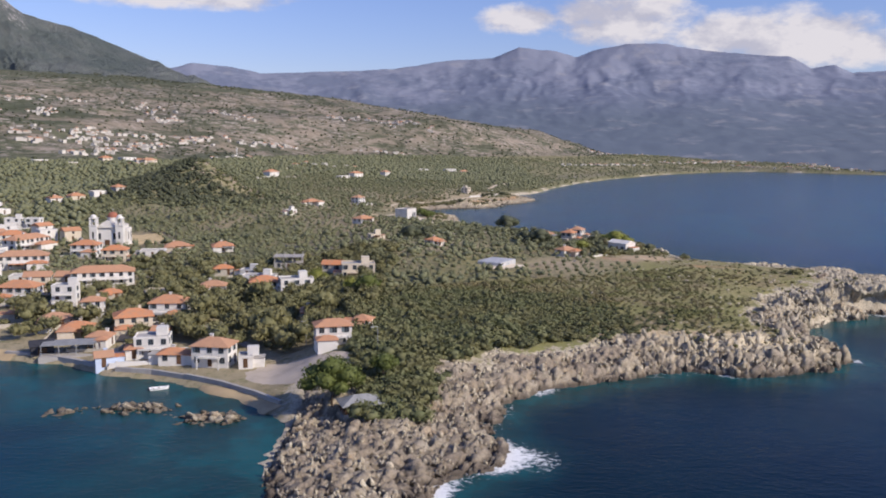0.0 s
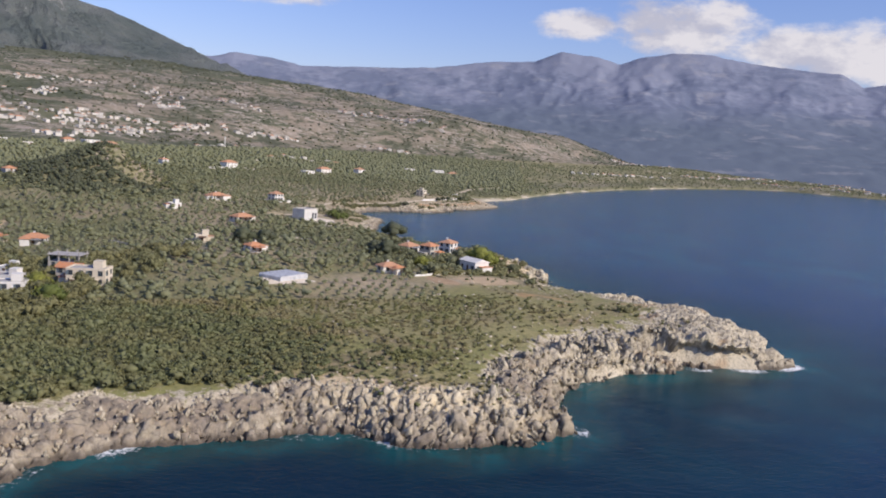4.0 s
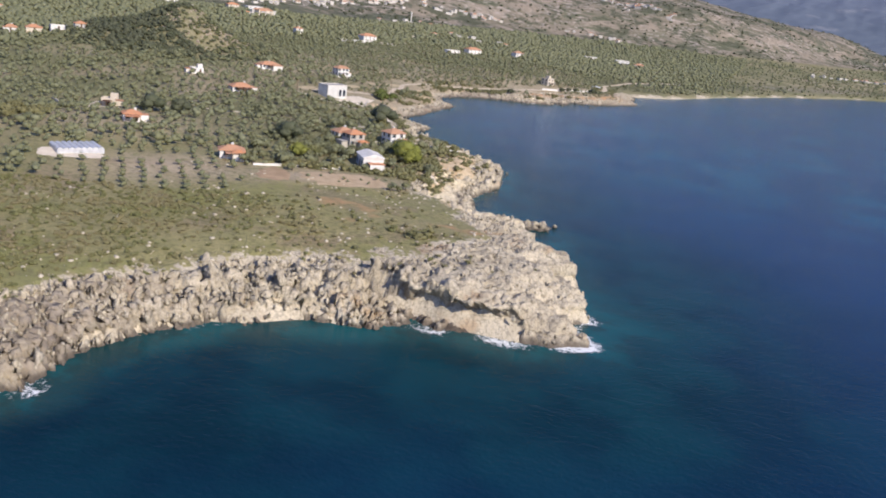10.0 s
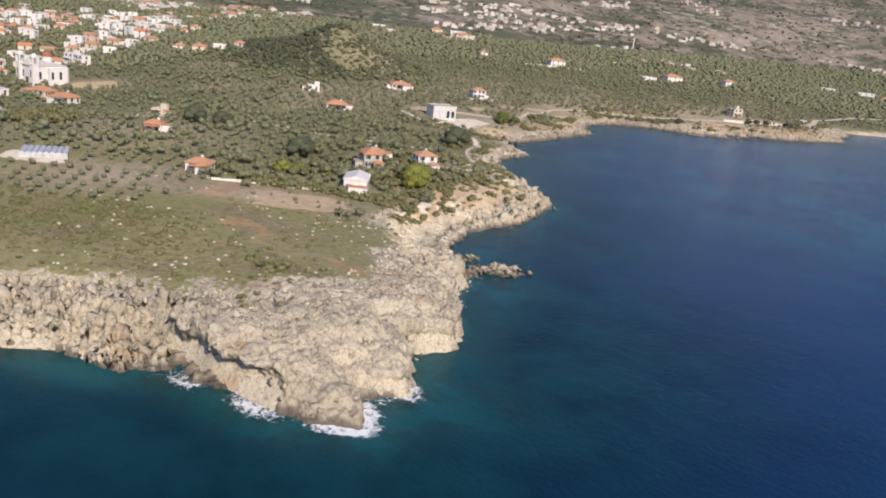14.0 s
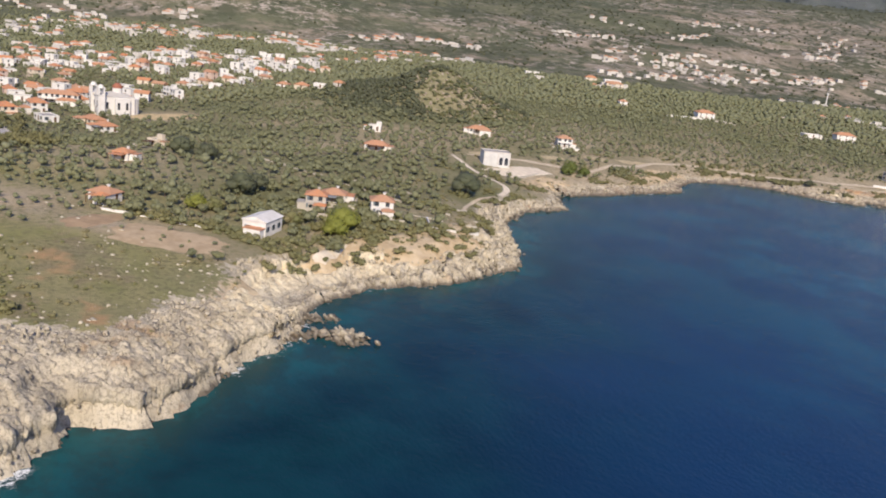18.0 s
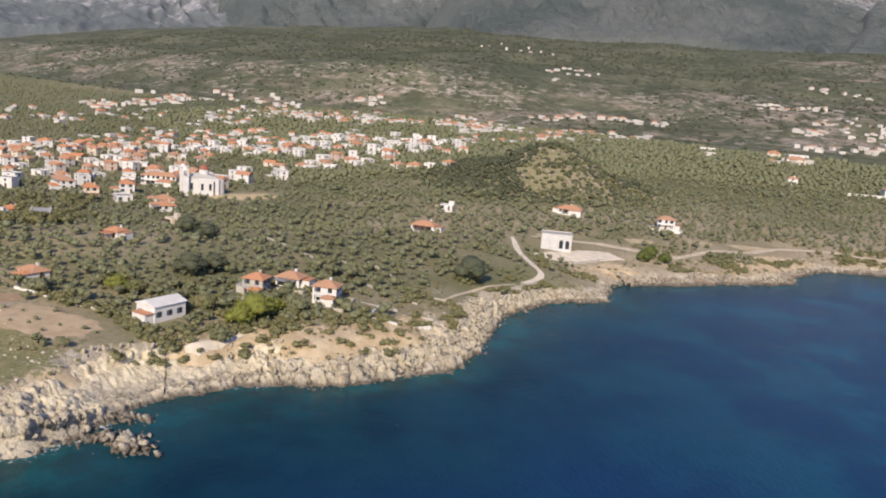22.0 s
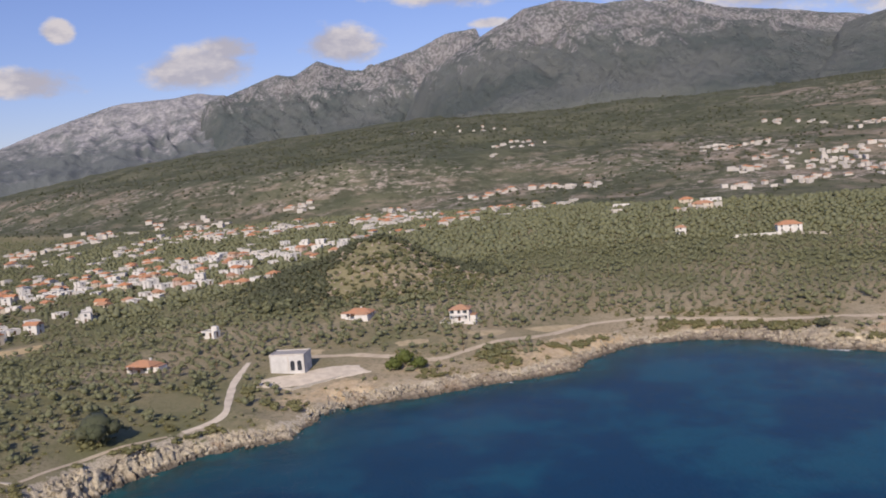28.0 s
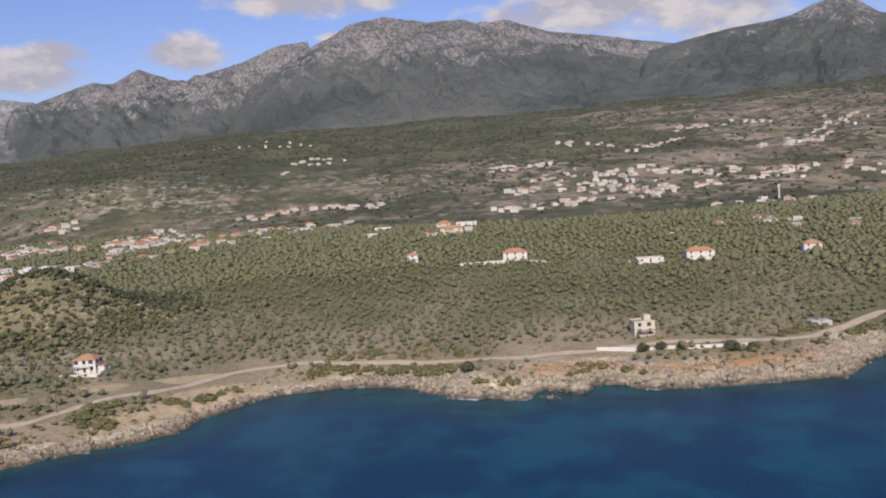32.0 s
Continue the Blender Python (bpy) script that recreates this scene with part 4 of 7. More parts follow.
# the bare, fissured limestone along the shore
def cliff(x0, x1, y0, y1, step, label):
    cx, cy = np.arange(x0, x1, step), np.arange(y0, y1, step)
    X, Y = [a.ravel() for a in np.meshgrid(cx, cy, indexing="ij")]
    coarse = to_line(X, Y, COAST)
    close = coarse < 44
    Z, W = np.full(X.shape, -9.0), np.zeros(X.shape)
    Z[close], W[close] = cliff_height(X[close], Y[close])
    quads = grid_faces(len(cx), len(cy))
    quads = quads[(W[quads] > 0.04).any(1) & close[quads].all(1)]
    used, back = np.unique(quads, return_inverse=True)
    jitter = 0.22 * step
    X, Y, Z = X[used], Y[used], Z[used]
    X, Y = X + jitter * (lattice(used, used * 0, 7) - 0.5) * 2, Y + jitter * (lattice(used, used * 0, 8) - 0.5) * 2
    hollow = (2.6 + 1.6 * smooth(286, 296, Y) * smooth(120, 140, X)) * undercut(X, Y) * bump(Z, Z * 0, 1.5, 0, 1.3, 9)
    hollow = hollow + 2.6 * bump(X, Y, 108.5, 368, 4.5, 8.5, 0.55) * bump(Z, Z * 0, 4.4, 0, 0.8, 9)
    slope_x, slope_y = inland(X + 0.8, Y) - inland(X - 0.8, Y), inland(X, Y + 0.8) - inland(X, Y - 0.8)
    steep = np.hypot(slope_x, slope_y) + 1e-6
    X, Y = X + hollow * slope_x / steep, Y + hollow * slope_y / steep
    cave = smooth(133, 138, X) * smooth(166, 161, X) * smooth(272.2, 274.2, Y) * smooth(279, 276.5, Y) * bump(Z, Z * 0, 2.2, 0, 2.3, 9)
    lip = smooth(134, 139, X) * smooth(165, 160, X) * smooth(274.6, 276.2, Y) * smooth(282, 277.5, Y) * smooth(4.6, 6.2, Z)
    Y = Y + 3.2 * cave * (0.9 + 0.7 * fbm(X, Z, 2.2, 2, 141)) - 2.8 * lip
    q = back.reshape(-1, 4)
    tris = np.concatenate([q[:, [0, 1, 2]], q[:, [0, 2, 3]]])
    # cracks and blocks stand off along the surface
    P = np.stack([X, Y, Z], 1)
    face = np.cross(P[tris[:, 1]] - P[tris[:, 0]], P[tris[:, 2]] - P[tris[:, 0]])
    N = np.stack([np.bincount(tris.ravel(), np.repeat(face[:, k], 3), len(P)) for k in range(3)], 1)
    N /= np.linalg.norm(N, axis=1)[:, None] + 1e-9
    warp = 0.8 * fbm(X, Y + 1.3 * Z, 3.0, 2, 149)
    bulky = np.maximum(smooth(72, 98, X) * smooth(152, 132, X) * smooth(300, 275, Y), 0.7 * smooth(376, 395, Y))
    fine = smooth(132, 148, X) * smooth(274, 286, Y) * smooth(362, 350, Y)
    mass, own = boulders(X + warp, Y - warp, Z * 0.9 + 0.6 * warp, 3.3, 151)
    lump, own2 = boulders(X + 0.5 * warp, Y, Z - 0.4 * warp, 1.55, 157)
    push = (0.25 + 0.75 * bulky) * (1 - 0.8 * fine) * (1.25 * mass - 0.9 + 0.9 * (own - 0.5)) + (1 - 0.45 * fine) * (0.55 * lump - 0.35 + 0.75 * (own2 - 0.5))
    push = push * W[used] * smooth(-0.6, 0.6, Z) * (1 - 0.75 * bump(X, Y, 115, 364, 12, 26, 0.55))
    X, Y, Z = (P + N * push[:, None]).T
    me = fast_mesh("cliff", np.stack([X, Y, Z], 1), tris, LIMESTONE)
    Xu, Yu = X, Y
    pale = np.clip(0.9 * bump(Xu, Yu, 76, 207, 24, 7) + 1.5 * bump(Xu, Yu, 114, 365, 13, 30, 0.55) + 0.8 * bump(Xu, Yu, 92, 415, 10, 30, 0.3) + 0.6 * bump(Xu, Yu, -18, 640, 9, 26, 0.2) + 0.9 * bump(Xu, Yu, 36, 724, 14, 14), 0, 1) * smooth(0.6, 3.6, Z + 1.6 * fbm(Xu, Yu, 5, 2, 145))
    tone = me.color_attributes.new("tone", "FLOAT_COLOR", "POINT")
    # the last brown term paints overhang shade on the rock under the lip
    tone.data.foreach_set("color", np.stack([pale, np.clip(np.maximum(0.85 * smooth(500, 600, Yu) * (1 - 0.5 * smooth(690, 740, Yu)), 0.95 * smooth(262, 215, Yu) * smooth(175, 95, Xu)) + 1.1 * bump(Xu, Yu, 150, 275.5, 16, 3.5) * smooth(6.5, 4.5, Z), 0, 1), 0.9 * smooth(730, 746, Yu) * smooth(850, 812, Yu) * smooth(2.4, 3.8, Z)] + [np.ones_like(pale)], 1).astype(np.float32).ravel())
    return tagged(new("cliff", me), label, "cliff", kind="structure")


cliff(-36, 60, 100, 240, 0.52, "fissured grey limestone shore of the near point")
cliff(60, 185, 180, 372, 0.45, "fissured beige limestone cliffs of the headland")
cliff(20, 130, 372, 540, 0.58, "pale broken limestone shore below the villas")
cliff(-60, 130, 540, 900, 0.75, "low brown limestone shore round the bay")

# the sea, one sheet to the horizon
sx = np.array(grown(-120, -6500, 3.0, 1.12)[::-1] + list(np.arange(-120, 220, 3.0)) + grown(220, 6500, 3.0, 1.07))
sy = np.array(grown(90, -4500, 2.2, 1.12)[::-1] + list(np.arange(90, 880, 3.0)) + grown(880, 6500, 2.2, 1.06))
wx, wy = [a.ravel() for a in np.meshgrid(sx, sy, indexing="ij")]
wd = -inland(wx, wy)
swell = 0.10 * fbm(wx, wy, 14, 3, 95) * smooth(2, 20, wd)
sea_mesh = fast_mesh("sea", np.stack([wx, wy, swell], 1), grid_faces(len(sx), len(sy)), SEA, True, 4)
depth_w = smooth(6, 95, wd + 26 * fbm(wx, wy, 45, 3, 97)) * (1 - 0.4 * smooth(440, 560, wy) * smooth(700, 300, wx))
exposed = smooth(0.1, 0.5, 0.32 + fbm(wx, wy, 26, 2, 99)) * smooth(-28, -12, wx)
surf = [(175, 284, 11), (160, 274, 8), (12, 140, 11), (108, 211, 6), (24, 179, 7), (146, 269, 7), (149, 360, 6), (136, 357, 5), (128, 360, 4), (172, 298, 7), (0, 124, 9), (147, 362, 7), (70, 194, 5), (11, 596, 3), (37, 521, 2.5), (46, 727, 5), (30, 711, 6), (-20, 112, 6), (148, 339, 4), (136, 352, 4), (143, 367, 4), (58, 745, 4), (62, 765, 4), (80, 800, 4), (36, 714, 4)]
foam_w = 0.56 * exposed
for fx, fy, fr in surf:
    foam_w = np.maximum(foam_w, (1.25 if fr > 8 else 0.95) * bump(wx, wy, fx, fy, fr, fr))
foam_w = foam_w * smooth(6.5, 0.3, wd) * (wd < 10) * smooth(1600, 800, wy)
foam_w = np.maximum(foam_w, 0.75 * bump(wx, wy, 17, 139, 7, 9))
shallow = 20 * bump(wx, wy, 138, 378, 38, 40) + 12 * bump(wx, wy, 190, 320, 40, 50) + 16 * bump(wx, wy, 60, 500, 45, 40) + 26 * bump(wx, wy, 35, 690, 60, 70)
bed_w = smooth(12 + 36 * smooth(-25, -60, wx) * (wy < 215) + shallow * (0.75 + fbm(wx, wy, 22, 3, 103)), 0.5, wd + 5 * fbm(wx, wy, 16, 3, 101))
dep = sea_mesh.color_attributes.new("depth", "FLOAT_COLOR", "POINT")
dep.data.foreach_set("color", np.stack([depth_w, np.clip(foam_w, 0, 1), np.clip(bed_w, 0, 1), np.ones_like(wx)], 1).astype(np.float32).ravel())
# painted sky sheen grows with distance from the shore
sheen_w = smooth(60, 330, wd)
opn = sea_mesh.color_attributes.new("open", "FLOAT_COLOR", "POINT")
# third channel: the painted darkening off the near point
opn.data.foreach_set("color", np.stack([sheen_w, 0.85 * smooth(400, 560, wy + 0.4 * (wx - 150)) * smooth(2, 30, wd) * smooth(1400, 500, wd), smooth(310, 110, wy + 45 * fbm(wx, wy, 70, 3, 105)) * smooth(-70, 70, wx + 30 * fbm(wx, wy, 60, 2, 107)) * (1 - 0.6 * smooth(95, 150, wx))] + [np.ones_like(wx)], 1).astype(np.float32).ravel())
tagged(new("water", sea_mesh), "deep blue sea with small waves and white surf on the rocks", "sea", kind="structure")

# mountain ridges: crest lines (x, y, z) with spurs running down from them
CREST_NORTH = [(-1900, 4150, 430), (-1560, 4270, 410), (-1410, 4330, 420), (-1300, 4360, 450), (-1140, 4400, 440), (-970, 4440, 410), (-740, 4490, 420), (-510, 4520, 430), (-270, 4540, 450),
               (30, 4550, 500), (250, 4540, 510), (390, 4530, 570), (590, 4510, 550), (690, 4500, 520), (810, 4480, 560), (980, 4440, 590), (1140, 4400, 580),
               (1310, 4360, 550), (1540, 4280, 520), (1710, 4220, 510), (1800, 4180, 450), (1900, 4130, 460), (1970, 4100, 420), (2100, 4040, 430), (2350, 3960, 410), (2700, 3860, 380), (3100, 3740, 300)]
CREST_WEST = [(-2140, 2430, 430), (-1960, 2600, 480), (-1850, 2700, 500), (-1780, 2780, 510), (-1700, 2850, 520), (-1640, 2900, 550), (-1570, 2950, 560), (-1490, 3000, 490),
              (-1340, 3060, 450), (-1220, 3130, 400), (-1080, 3180, 340), (-980, 3260, 290), (-880, 3320, 240)]
CREST_MAIN = [(-2900, 1180, 380), (-2890, 1320, 440), (-2870, 1430, 510), (-2840, 1530, 580), (-2800, 1640, 630), (-2770, 1720, 680), (-2720, 1840, 700), (-2650, 2000, 670), (-2590, 2120, 670),
              (-2510, 2260, 600), (-2440, 2370, 560), (-2350, 2510, 530), (-2270, 2610, 480), (-2170, 2730, 440), (-2060, 2850, 390)]
CREST_BEHIND = [(-3330, 2280, 700), (-3280, 2420, 750), (-3220, 2540, 790), (-3150, 2650, 790), (-3060, 2810, 720), (-2920, 3000, 680), (-2810, 3130, 640), (-2720, 3250, 610), (-2620, 3350, 560), (-2400, 3600, 500)]
CREST_LEFT = [(-4080, 350, 480), (-4120, 610, 550), (-4120, 740, 600), (-4120, 880, 650), (-4110, 970, 640), (-4100, 1090, 710), (-4070, 1280, 630), (-4050, 1420, 680), (-4010, 1590, 730),
              (-3970, 1750, 800), (-3930, 1900, 820), (-3870, 2060, 760)]
CREST_FAR_LEFT = [(-4100, -1000, 200), (-4160, -710, 290), (-4220, -470, 370), (-4270, -210, 470), (-4300, 60, 560), (-4320, 340, 580), (-4320, 480, 600), (-4320, 620, 580), (-4310, 770, 560)]


def mountain(crest, reach, foot, material, label, seed, back=250, carve=1.0, power=1.45):
    crest = np.array(crest, float)
    seg = np.r_[0, np.cumsum(np.hypot(*np.diff(crest[:, :2], axis=0).T))]
    s = np.arange(0, seg[-1], 11.0)
    cx, cy, cz = [np.interp(s, seg, crest[:, k]) for k in range(3)]
    half = 15 if power else 90
    soft = np.ones(2 * half + 1) / (2 * half + 1)
    tx = np.convolve(np.pad(np.gradient(cx), half, mode="edge"), soft, "valid")
    ty = np.convolve(np.pad(np.gradient(cy), half, mode="edge"), soft, "valid")
    length = np.hypot(tx, ty)
    nx, ny = ty / length, -tx / length
    turn = np.sign((200 - cx) * nx + (350 - cy) * ny)
    nx, ny = nx * turn, ny * turn
    v = np.concatenate([np.linspace(-back, 0, 12)[:-1], np.linspace(0, 1, 90) ** 1.25 * reach])
    S, V = np.meshgrid(np.arange(len(s)), v, indexing="ij")
    px, py = cx[S] + nx[S] * V, cy[S] + ny[S] * V
    drop = np.where(V < 0, (-V / back) * 0.45, np.clip(V / reach, 0, 1))
    fall = (1 - drop) ** power if power else np.where(V < 0, (1 - drop) ** 1.45, np.interp(drop, [0, 0.06, 0.16, 0.26, 0.42, 0.62, 0.82, 1], [1, 0.88, 0.68, 0.52, 0.36, 0.20, 0.08, 0]))
    along = s[S] + 90 * fbm(px, py, 260, 3, seed + 5)
    spur = 0.6 * fbm(along, V * 0.32, 330 if power else 620, 6 if power else 4, seed, True) + 0.4 * fbm(px, py, 420, 5, seed + 2, True)
    fine = fbm(along, V * 0.4, 90, 4, seed + 7, True)
    body = np.clip(drop * 6, 0, 1) * (1 - drop) ** (0.4 if power else 2.2)
    top = np.maximum(cz - foot, 5)
    # below the crest its steps die out into one broad flank
    wide = np.ones(81) / 81
    calm = np.convolve(np.pad(top, 40, mode="edge"), wide, "valid")
    settled = np.clip(drop * (5.0 if power else 7.0), 0, 1) * (V > 0)
    top_at = top[S] * (1 - settled) + calm[S] * settled
    pz = foot + top_at * fall + carve * body * (top[S] * 0.20 * spur + top[S] * (0.11 if power else 0.045) * fine) + 5 * fbm(px, py, 55, 3, seed + 3)
    ends = np.clip(np.minimum(S, len(s) - 1 - S) / 14, 0, 1)
    pz = np.where(ends < 1, foot * 0.4 + (pz - foot * 0.4) * ends ** 0.5, pz)
    pz = pz - np.clip((drop - 0.86) / 0.14, 0, 1) * (V > 0) * 0.9 * foot
    me = fast_mesh("mountain", np.stack([px.ravel(), py.ravel(), pz.ravel()], 1), grid_faces(len(s), len(v)), material, True, 4)
    return tagged(new("mountain", me), label, "mountain", kind="structure")


mountain(CREST_NORTH, 2150, 30, RANGE, "mountain range beyond the bay, blue-grey with haze in its colour", 201, carve=0.62, power=0)
mountain(CREST_WEST, 950, 170, MOUNTAIN, "grey limestone mountain with scrub on its lower slopes", 211)
mountain(CREST_MAIN, 1150, 200, MOUNTAIN, "massive grey limestone mountain with pale rock faces", 221)
mountain(CREST_BEHIND, 700, 300, MOUNTAIN, "dark ridge behind the limestone mountain", 231)
mountain(CREST_LEFT, 1300, 200, MOUNTAIN, "pointed grey peaks of the mountain chain", 241)
mountain(CREST_FAR_LEFT, 1300, 150, PALE_RIDGE, "pale long ridge running down to the plain", 251)

# ---- trees and scrub ----
def ico(level):
    b = bmesh.new()
    bmesh.ops.create_icosphere(b, subdivisions=level, radius=1.0)
    co = np.array([v.co[:] for v in b.verts])
    tris = np.array([[v.index for v in f.verts] for f in b.faces])
    b.free()
    return co, tris


ICO1, ICO2 = ico(1), ico(2)


def leafy(rng, lobes, leaves, size, core=ICO1, flat=0.8):
    """A crown: rough dark cores with many small leaf sprays standing off them."""
    cos, tris, base = [], [], 0
    for lx, ly, lz, r in lobes:
        c = core[0] * (r * 0.82) * rng.uniform(0.78, 1.15, (len(core[0]), 1)) * (1, 1, flat) + (lx, ly, lz)
        cos.append(c)
        tris.append(core[1] + base)
        base += len(c)
        d = rng.normal(size=(leaves, 3))
        d[:, 2] = d[:, 2] + 0.25
        d /= np.linalg.norm(d, axis=1)[:, None]
        at = d * r * rng.uniform(0.78, 1.12, (leaves, 1)) * (1, 1, flat) + (lx, ly, lz)
        a, b = rng.normal(size=(leaves, 3)), rng.normal(size=(leaves, 3))
        a /= np.linalg.norm(a, axis=1)[:, None]
        b /= np.linalg.norm(b, axis=1)[:, None]
        s = size * rng.uniform(0.6, 1.3, (leaves, 1))
        cos.append(np.stack([at - a * s * 0.6, at + a * s * 0.6, at + b * s], 1).reshape(-1, 3))
        tris.append(np.arange(leaves * 3).reshape(-1, 3) + base)
        base += leaves * 3
    return np.concatenate(cos), np.concatenate(tris)


def lobes_of(rng, count, r, spread, lift):
    out = [(0, 0, lift, r)]
    for k in range(count - 1):
        a = rng.uniform(0, 6.28)
        out.append((math.cos(a) * spread * rng.uniform(0.6, 1.1), math.sin(a) * spread * rng.uniform(0.6, 1.1), lift + rng.uniform(-0.35, 0.45) * r, r * rng.uniform(0.55, 0.85)))
    return out


def scatter(name, templates, places, material, label, category, seed):
    """Many plants joined into one mesh. places: rows of x, y, z, scale."""
    rng = np.random.default_rng(seed)
    pick = rng.integers(0, len(templates), len(places))
    cos, tris, base = [], [], 0
    for k, (co, tr) in enumerate(templates):
        at = places[pick == k]
        if not len(at):
            continue
        a = rng.uniform(0, 6.28, len(at))
        c, s = np.cos(a)[:, None], np.sin(a)[:, None]
        sc = at[:, 3:4]
        x = (co[None, :, 0] * c - co[None, :, 1] * s) * sc + at[:, 0:1]
        y = (co[None, :, 0] * s + co[None, :, 1] * c) * sc + at[:, 1:2]
        z = co[None, :, 2] * sc * rng.uniform(0.85, 1.15, (len(at), 1)) + at[:, 2:3]
        cos.append(np.stack([x, y, z], 2).reshape(-1, 3))
        tris.append((tr[None] + (base + np.arange(len(at)) * len(co))[:, None, None]).reshape(-1, 3))
        base += len(at) * len(co)
    me = fast_mesh(name, np.concatenate(cos), np.concatenate(tris), material)
    return tagged(new(name, me), label, category, kind="stuff")


def free_of_sites(x, y, extra=1.5):
    ok = np.ones(x.shape, bool)
    for sx_, sy_, w, d, *rest in ALL_SITES:
        r_ = max(w, d) * 0.56 + extra if sx_ > -60 else max(w, d) * 0.5 + 0.8
        ok &= (x - sx_) ** 2 + (y - sy_) ** 2 > r_ ** 2
    for cx_, cy_, rx_, ry_, turn in CLEARINGS:
        ok &= bump(x, y, cx_, cy_, rx_, ry_, turn) < math.exp(-1)
    ok &= (to_line(x, y, COAST_TRACK) > 3.2) & (to_line(x, y, VILLA_TRACK) > 3.0)
    return ok


def rows_of(x0, x1, y0, y1, gap, jitter, turn, seed):
    rng = np.random.default_rng(seed)
    r = max(x1 - x0, y1 - y0) * 0.75
    u, v = [a.ravel() for a in np.meshgrid(np.arange(-r, r, gap), np.arange(-r, r, gap))]
    u, v = u + rng.normal(0, jitter, u.shape), v + rng.normal(0, jitter, v.shape)
    c, s = math.cos(turn), math.sin(turn)
    x, y = (x0 + x1) / 2 + u * c - v * s, (y0 + y1) / 2 + u * s + v * c
    keep = (x > x0) & (x < x1) & (y > y0) & (y < y1)
    return x[keep], y[keep]


ORCHARD = np.array([(14, 287), (40, 279), (66, 291), (76, 305), (62, 329), (40, 346), (27, 322)], float)
rng = np.random.default_rng(3)
fields = [rows_of(-760, 130, 150, 1620, 4.2, 1.1, turn, 5 + k) for k, turn in enumerate((0.62, 0.2, 1.05))]
kept = []
for k, (fx_, fy_) in enumerate(fields):
    which = np.clip(((fbm(fx_, fy_, 190, 2, 305) + 0.42) / 0.28).astype(int), 0, 2)
    kept.append((fx_[which == k], fy_[which == k]))
x, y = [np.concatenate([p[i] for p in kept]) for i in (0, 1)]
d = inland(x, y)
in_plain = (d > 18 + 6 * (y < 480) - 10 * smooth(860, 960, y)) & ~above(x, y, LEVEL_LOW)
bare_head = ((y < 330) & (x > -22) & (y < 268 + 0.62 * (x - 20))) | ((x > 62) & (y < 316 + 0.66 * (x - 62))) | inside(x, y, ORCHARD)
density = 1.3 + 0.8 * fbm(x, y, 50, 4, 311) - 0.5 * bump(x, y, -165, 600, 30, 40) - 0.42 * smooth(95, 35, d) * smooth(560, 600, y)
in_town = inside(x, y, TOWN) | ((village_flat(x, y) > 0.3) & (y < 330))
density = np.where(in_town, 0.85, density)
hilly = bump(x, y, -180, 585, 46, 58, 0.4) > 0.3
keep = in_plain & ~bare_head & ~hilly & (rng.random(x.shape) < density) & free_of_sites(x, y)
x, y, d = x[keep], y[keep], d[keep]
z = ground_height(x, y)
size = rng.uniform(0.5, 0.98, x.shape) * (1 + 0.2 * fbm(x, y, 35, 2, 313)) * (1 - 0.16 * smooth(150, 60, d) * smooth(470, 520, y))
size *= np.clip(np.exp(rng.normal(-0.03, 0.24, x.shape)), 0.5, 1.6)
grove = np.stack([x, y, z, size], 1)
# the trees that the camera passes nearest stand as things of their own, the next ones are fuller than those far inland
near = (d < 75) & (y < 470) & (x > -30)
order = np.flatnonzero(near)
single = order[:: max(1, len(order) // 260)][:280]
alone = np.zeros(len(x), bool)
alone[single] = True
middle = (d < 230) & (y < 950) & ~alone
garden = (village_flat(x, y) > 0.3) & (y < 330) & (x > -190) & ~alone
middle &= ~garden
far = ~middle & ~alone & ~garden
sparse = far & (d > 330)
far &= ~sparse | (rng.random(x.shape) < 0.72)
grove[sparse, 3] *= 1.16
full = [leafy(rng, lobes_of(rng, 2, 1.5, 1.2, 1.6), 11, 0.62) for k in range(8)]
thin = [leafy(rng, [(0, 0, 1.5, 2.55)], 1, 1.5) for k in range(6)]
lush = [leafy(rng, lobes_of(rng, 5, 1.25, 1.3, 1.8), 44, 0.4) for k in range(8)]
grove[garden, 3] *= rng.uniform(1.1, 2.1, garden.sum())
scatter("garden_trees", lush, grove[garden], VILLAGE_TREE, "dark green garden trees between the village houses", "trees", 20)
wx_, wy_ = rows_of(-120, -18, 205, 335, 4.2, 1.3, 0.35, 79)
infill = (inland(wx_, wy_) > 14) & free_of_sites(wx_, wy_, 1.0) & (rng.random(wx_.shape) < 0.5 + 0.35 * smooth(-75, -40, wx_)) & (to_line(wx_, wy_, np.array([(-46, 205), (-66, 225), (-92, 243), (-120, 282)], float)) > 4)
scatter("garden_trees", lush, np.stack([wx_, wy_, ground_height(wx_, wy_, False), rng.uniform(0.8, 1.7, wx_.shape)], 1)[infill], VILLAGE_TREE, "dense dark green trees behind the harbour", "trees", 18)
ox_, oy_ = rows_of(10, 80, 275, 350, 5.0, 0.35, 0.75, 35)
rows_in = inside(ox_, oy_, ORCHARD) & free_of_sites(ox_, oy_, 0.3)
scatter("orchard", full, np.stack([ox_, oy_, ground_height(ox_, oy_), rng.uniform(0.5, 0.72, ox_.shape)], 1)[rows_in], OLIVE, "young olive trees in straight rows on pale soil", "orchard", 17)
sx_, sy_ = rows_of(66, 104, 322, 362, 5.2, 0.9, 0.985, 36)
young = (bump(sx_, sy_, 86, 343, 15, 10, 0.985) > 0.37) & (rng.random(sx_.shape) < 0.7)
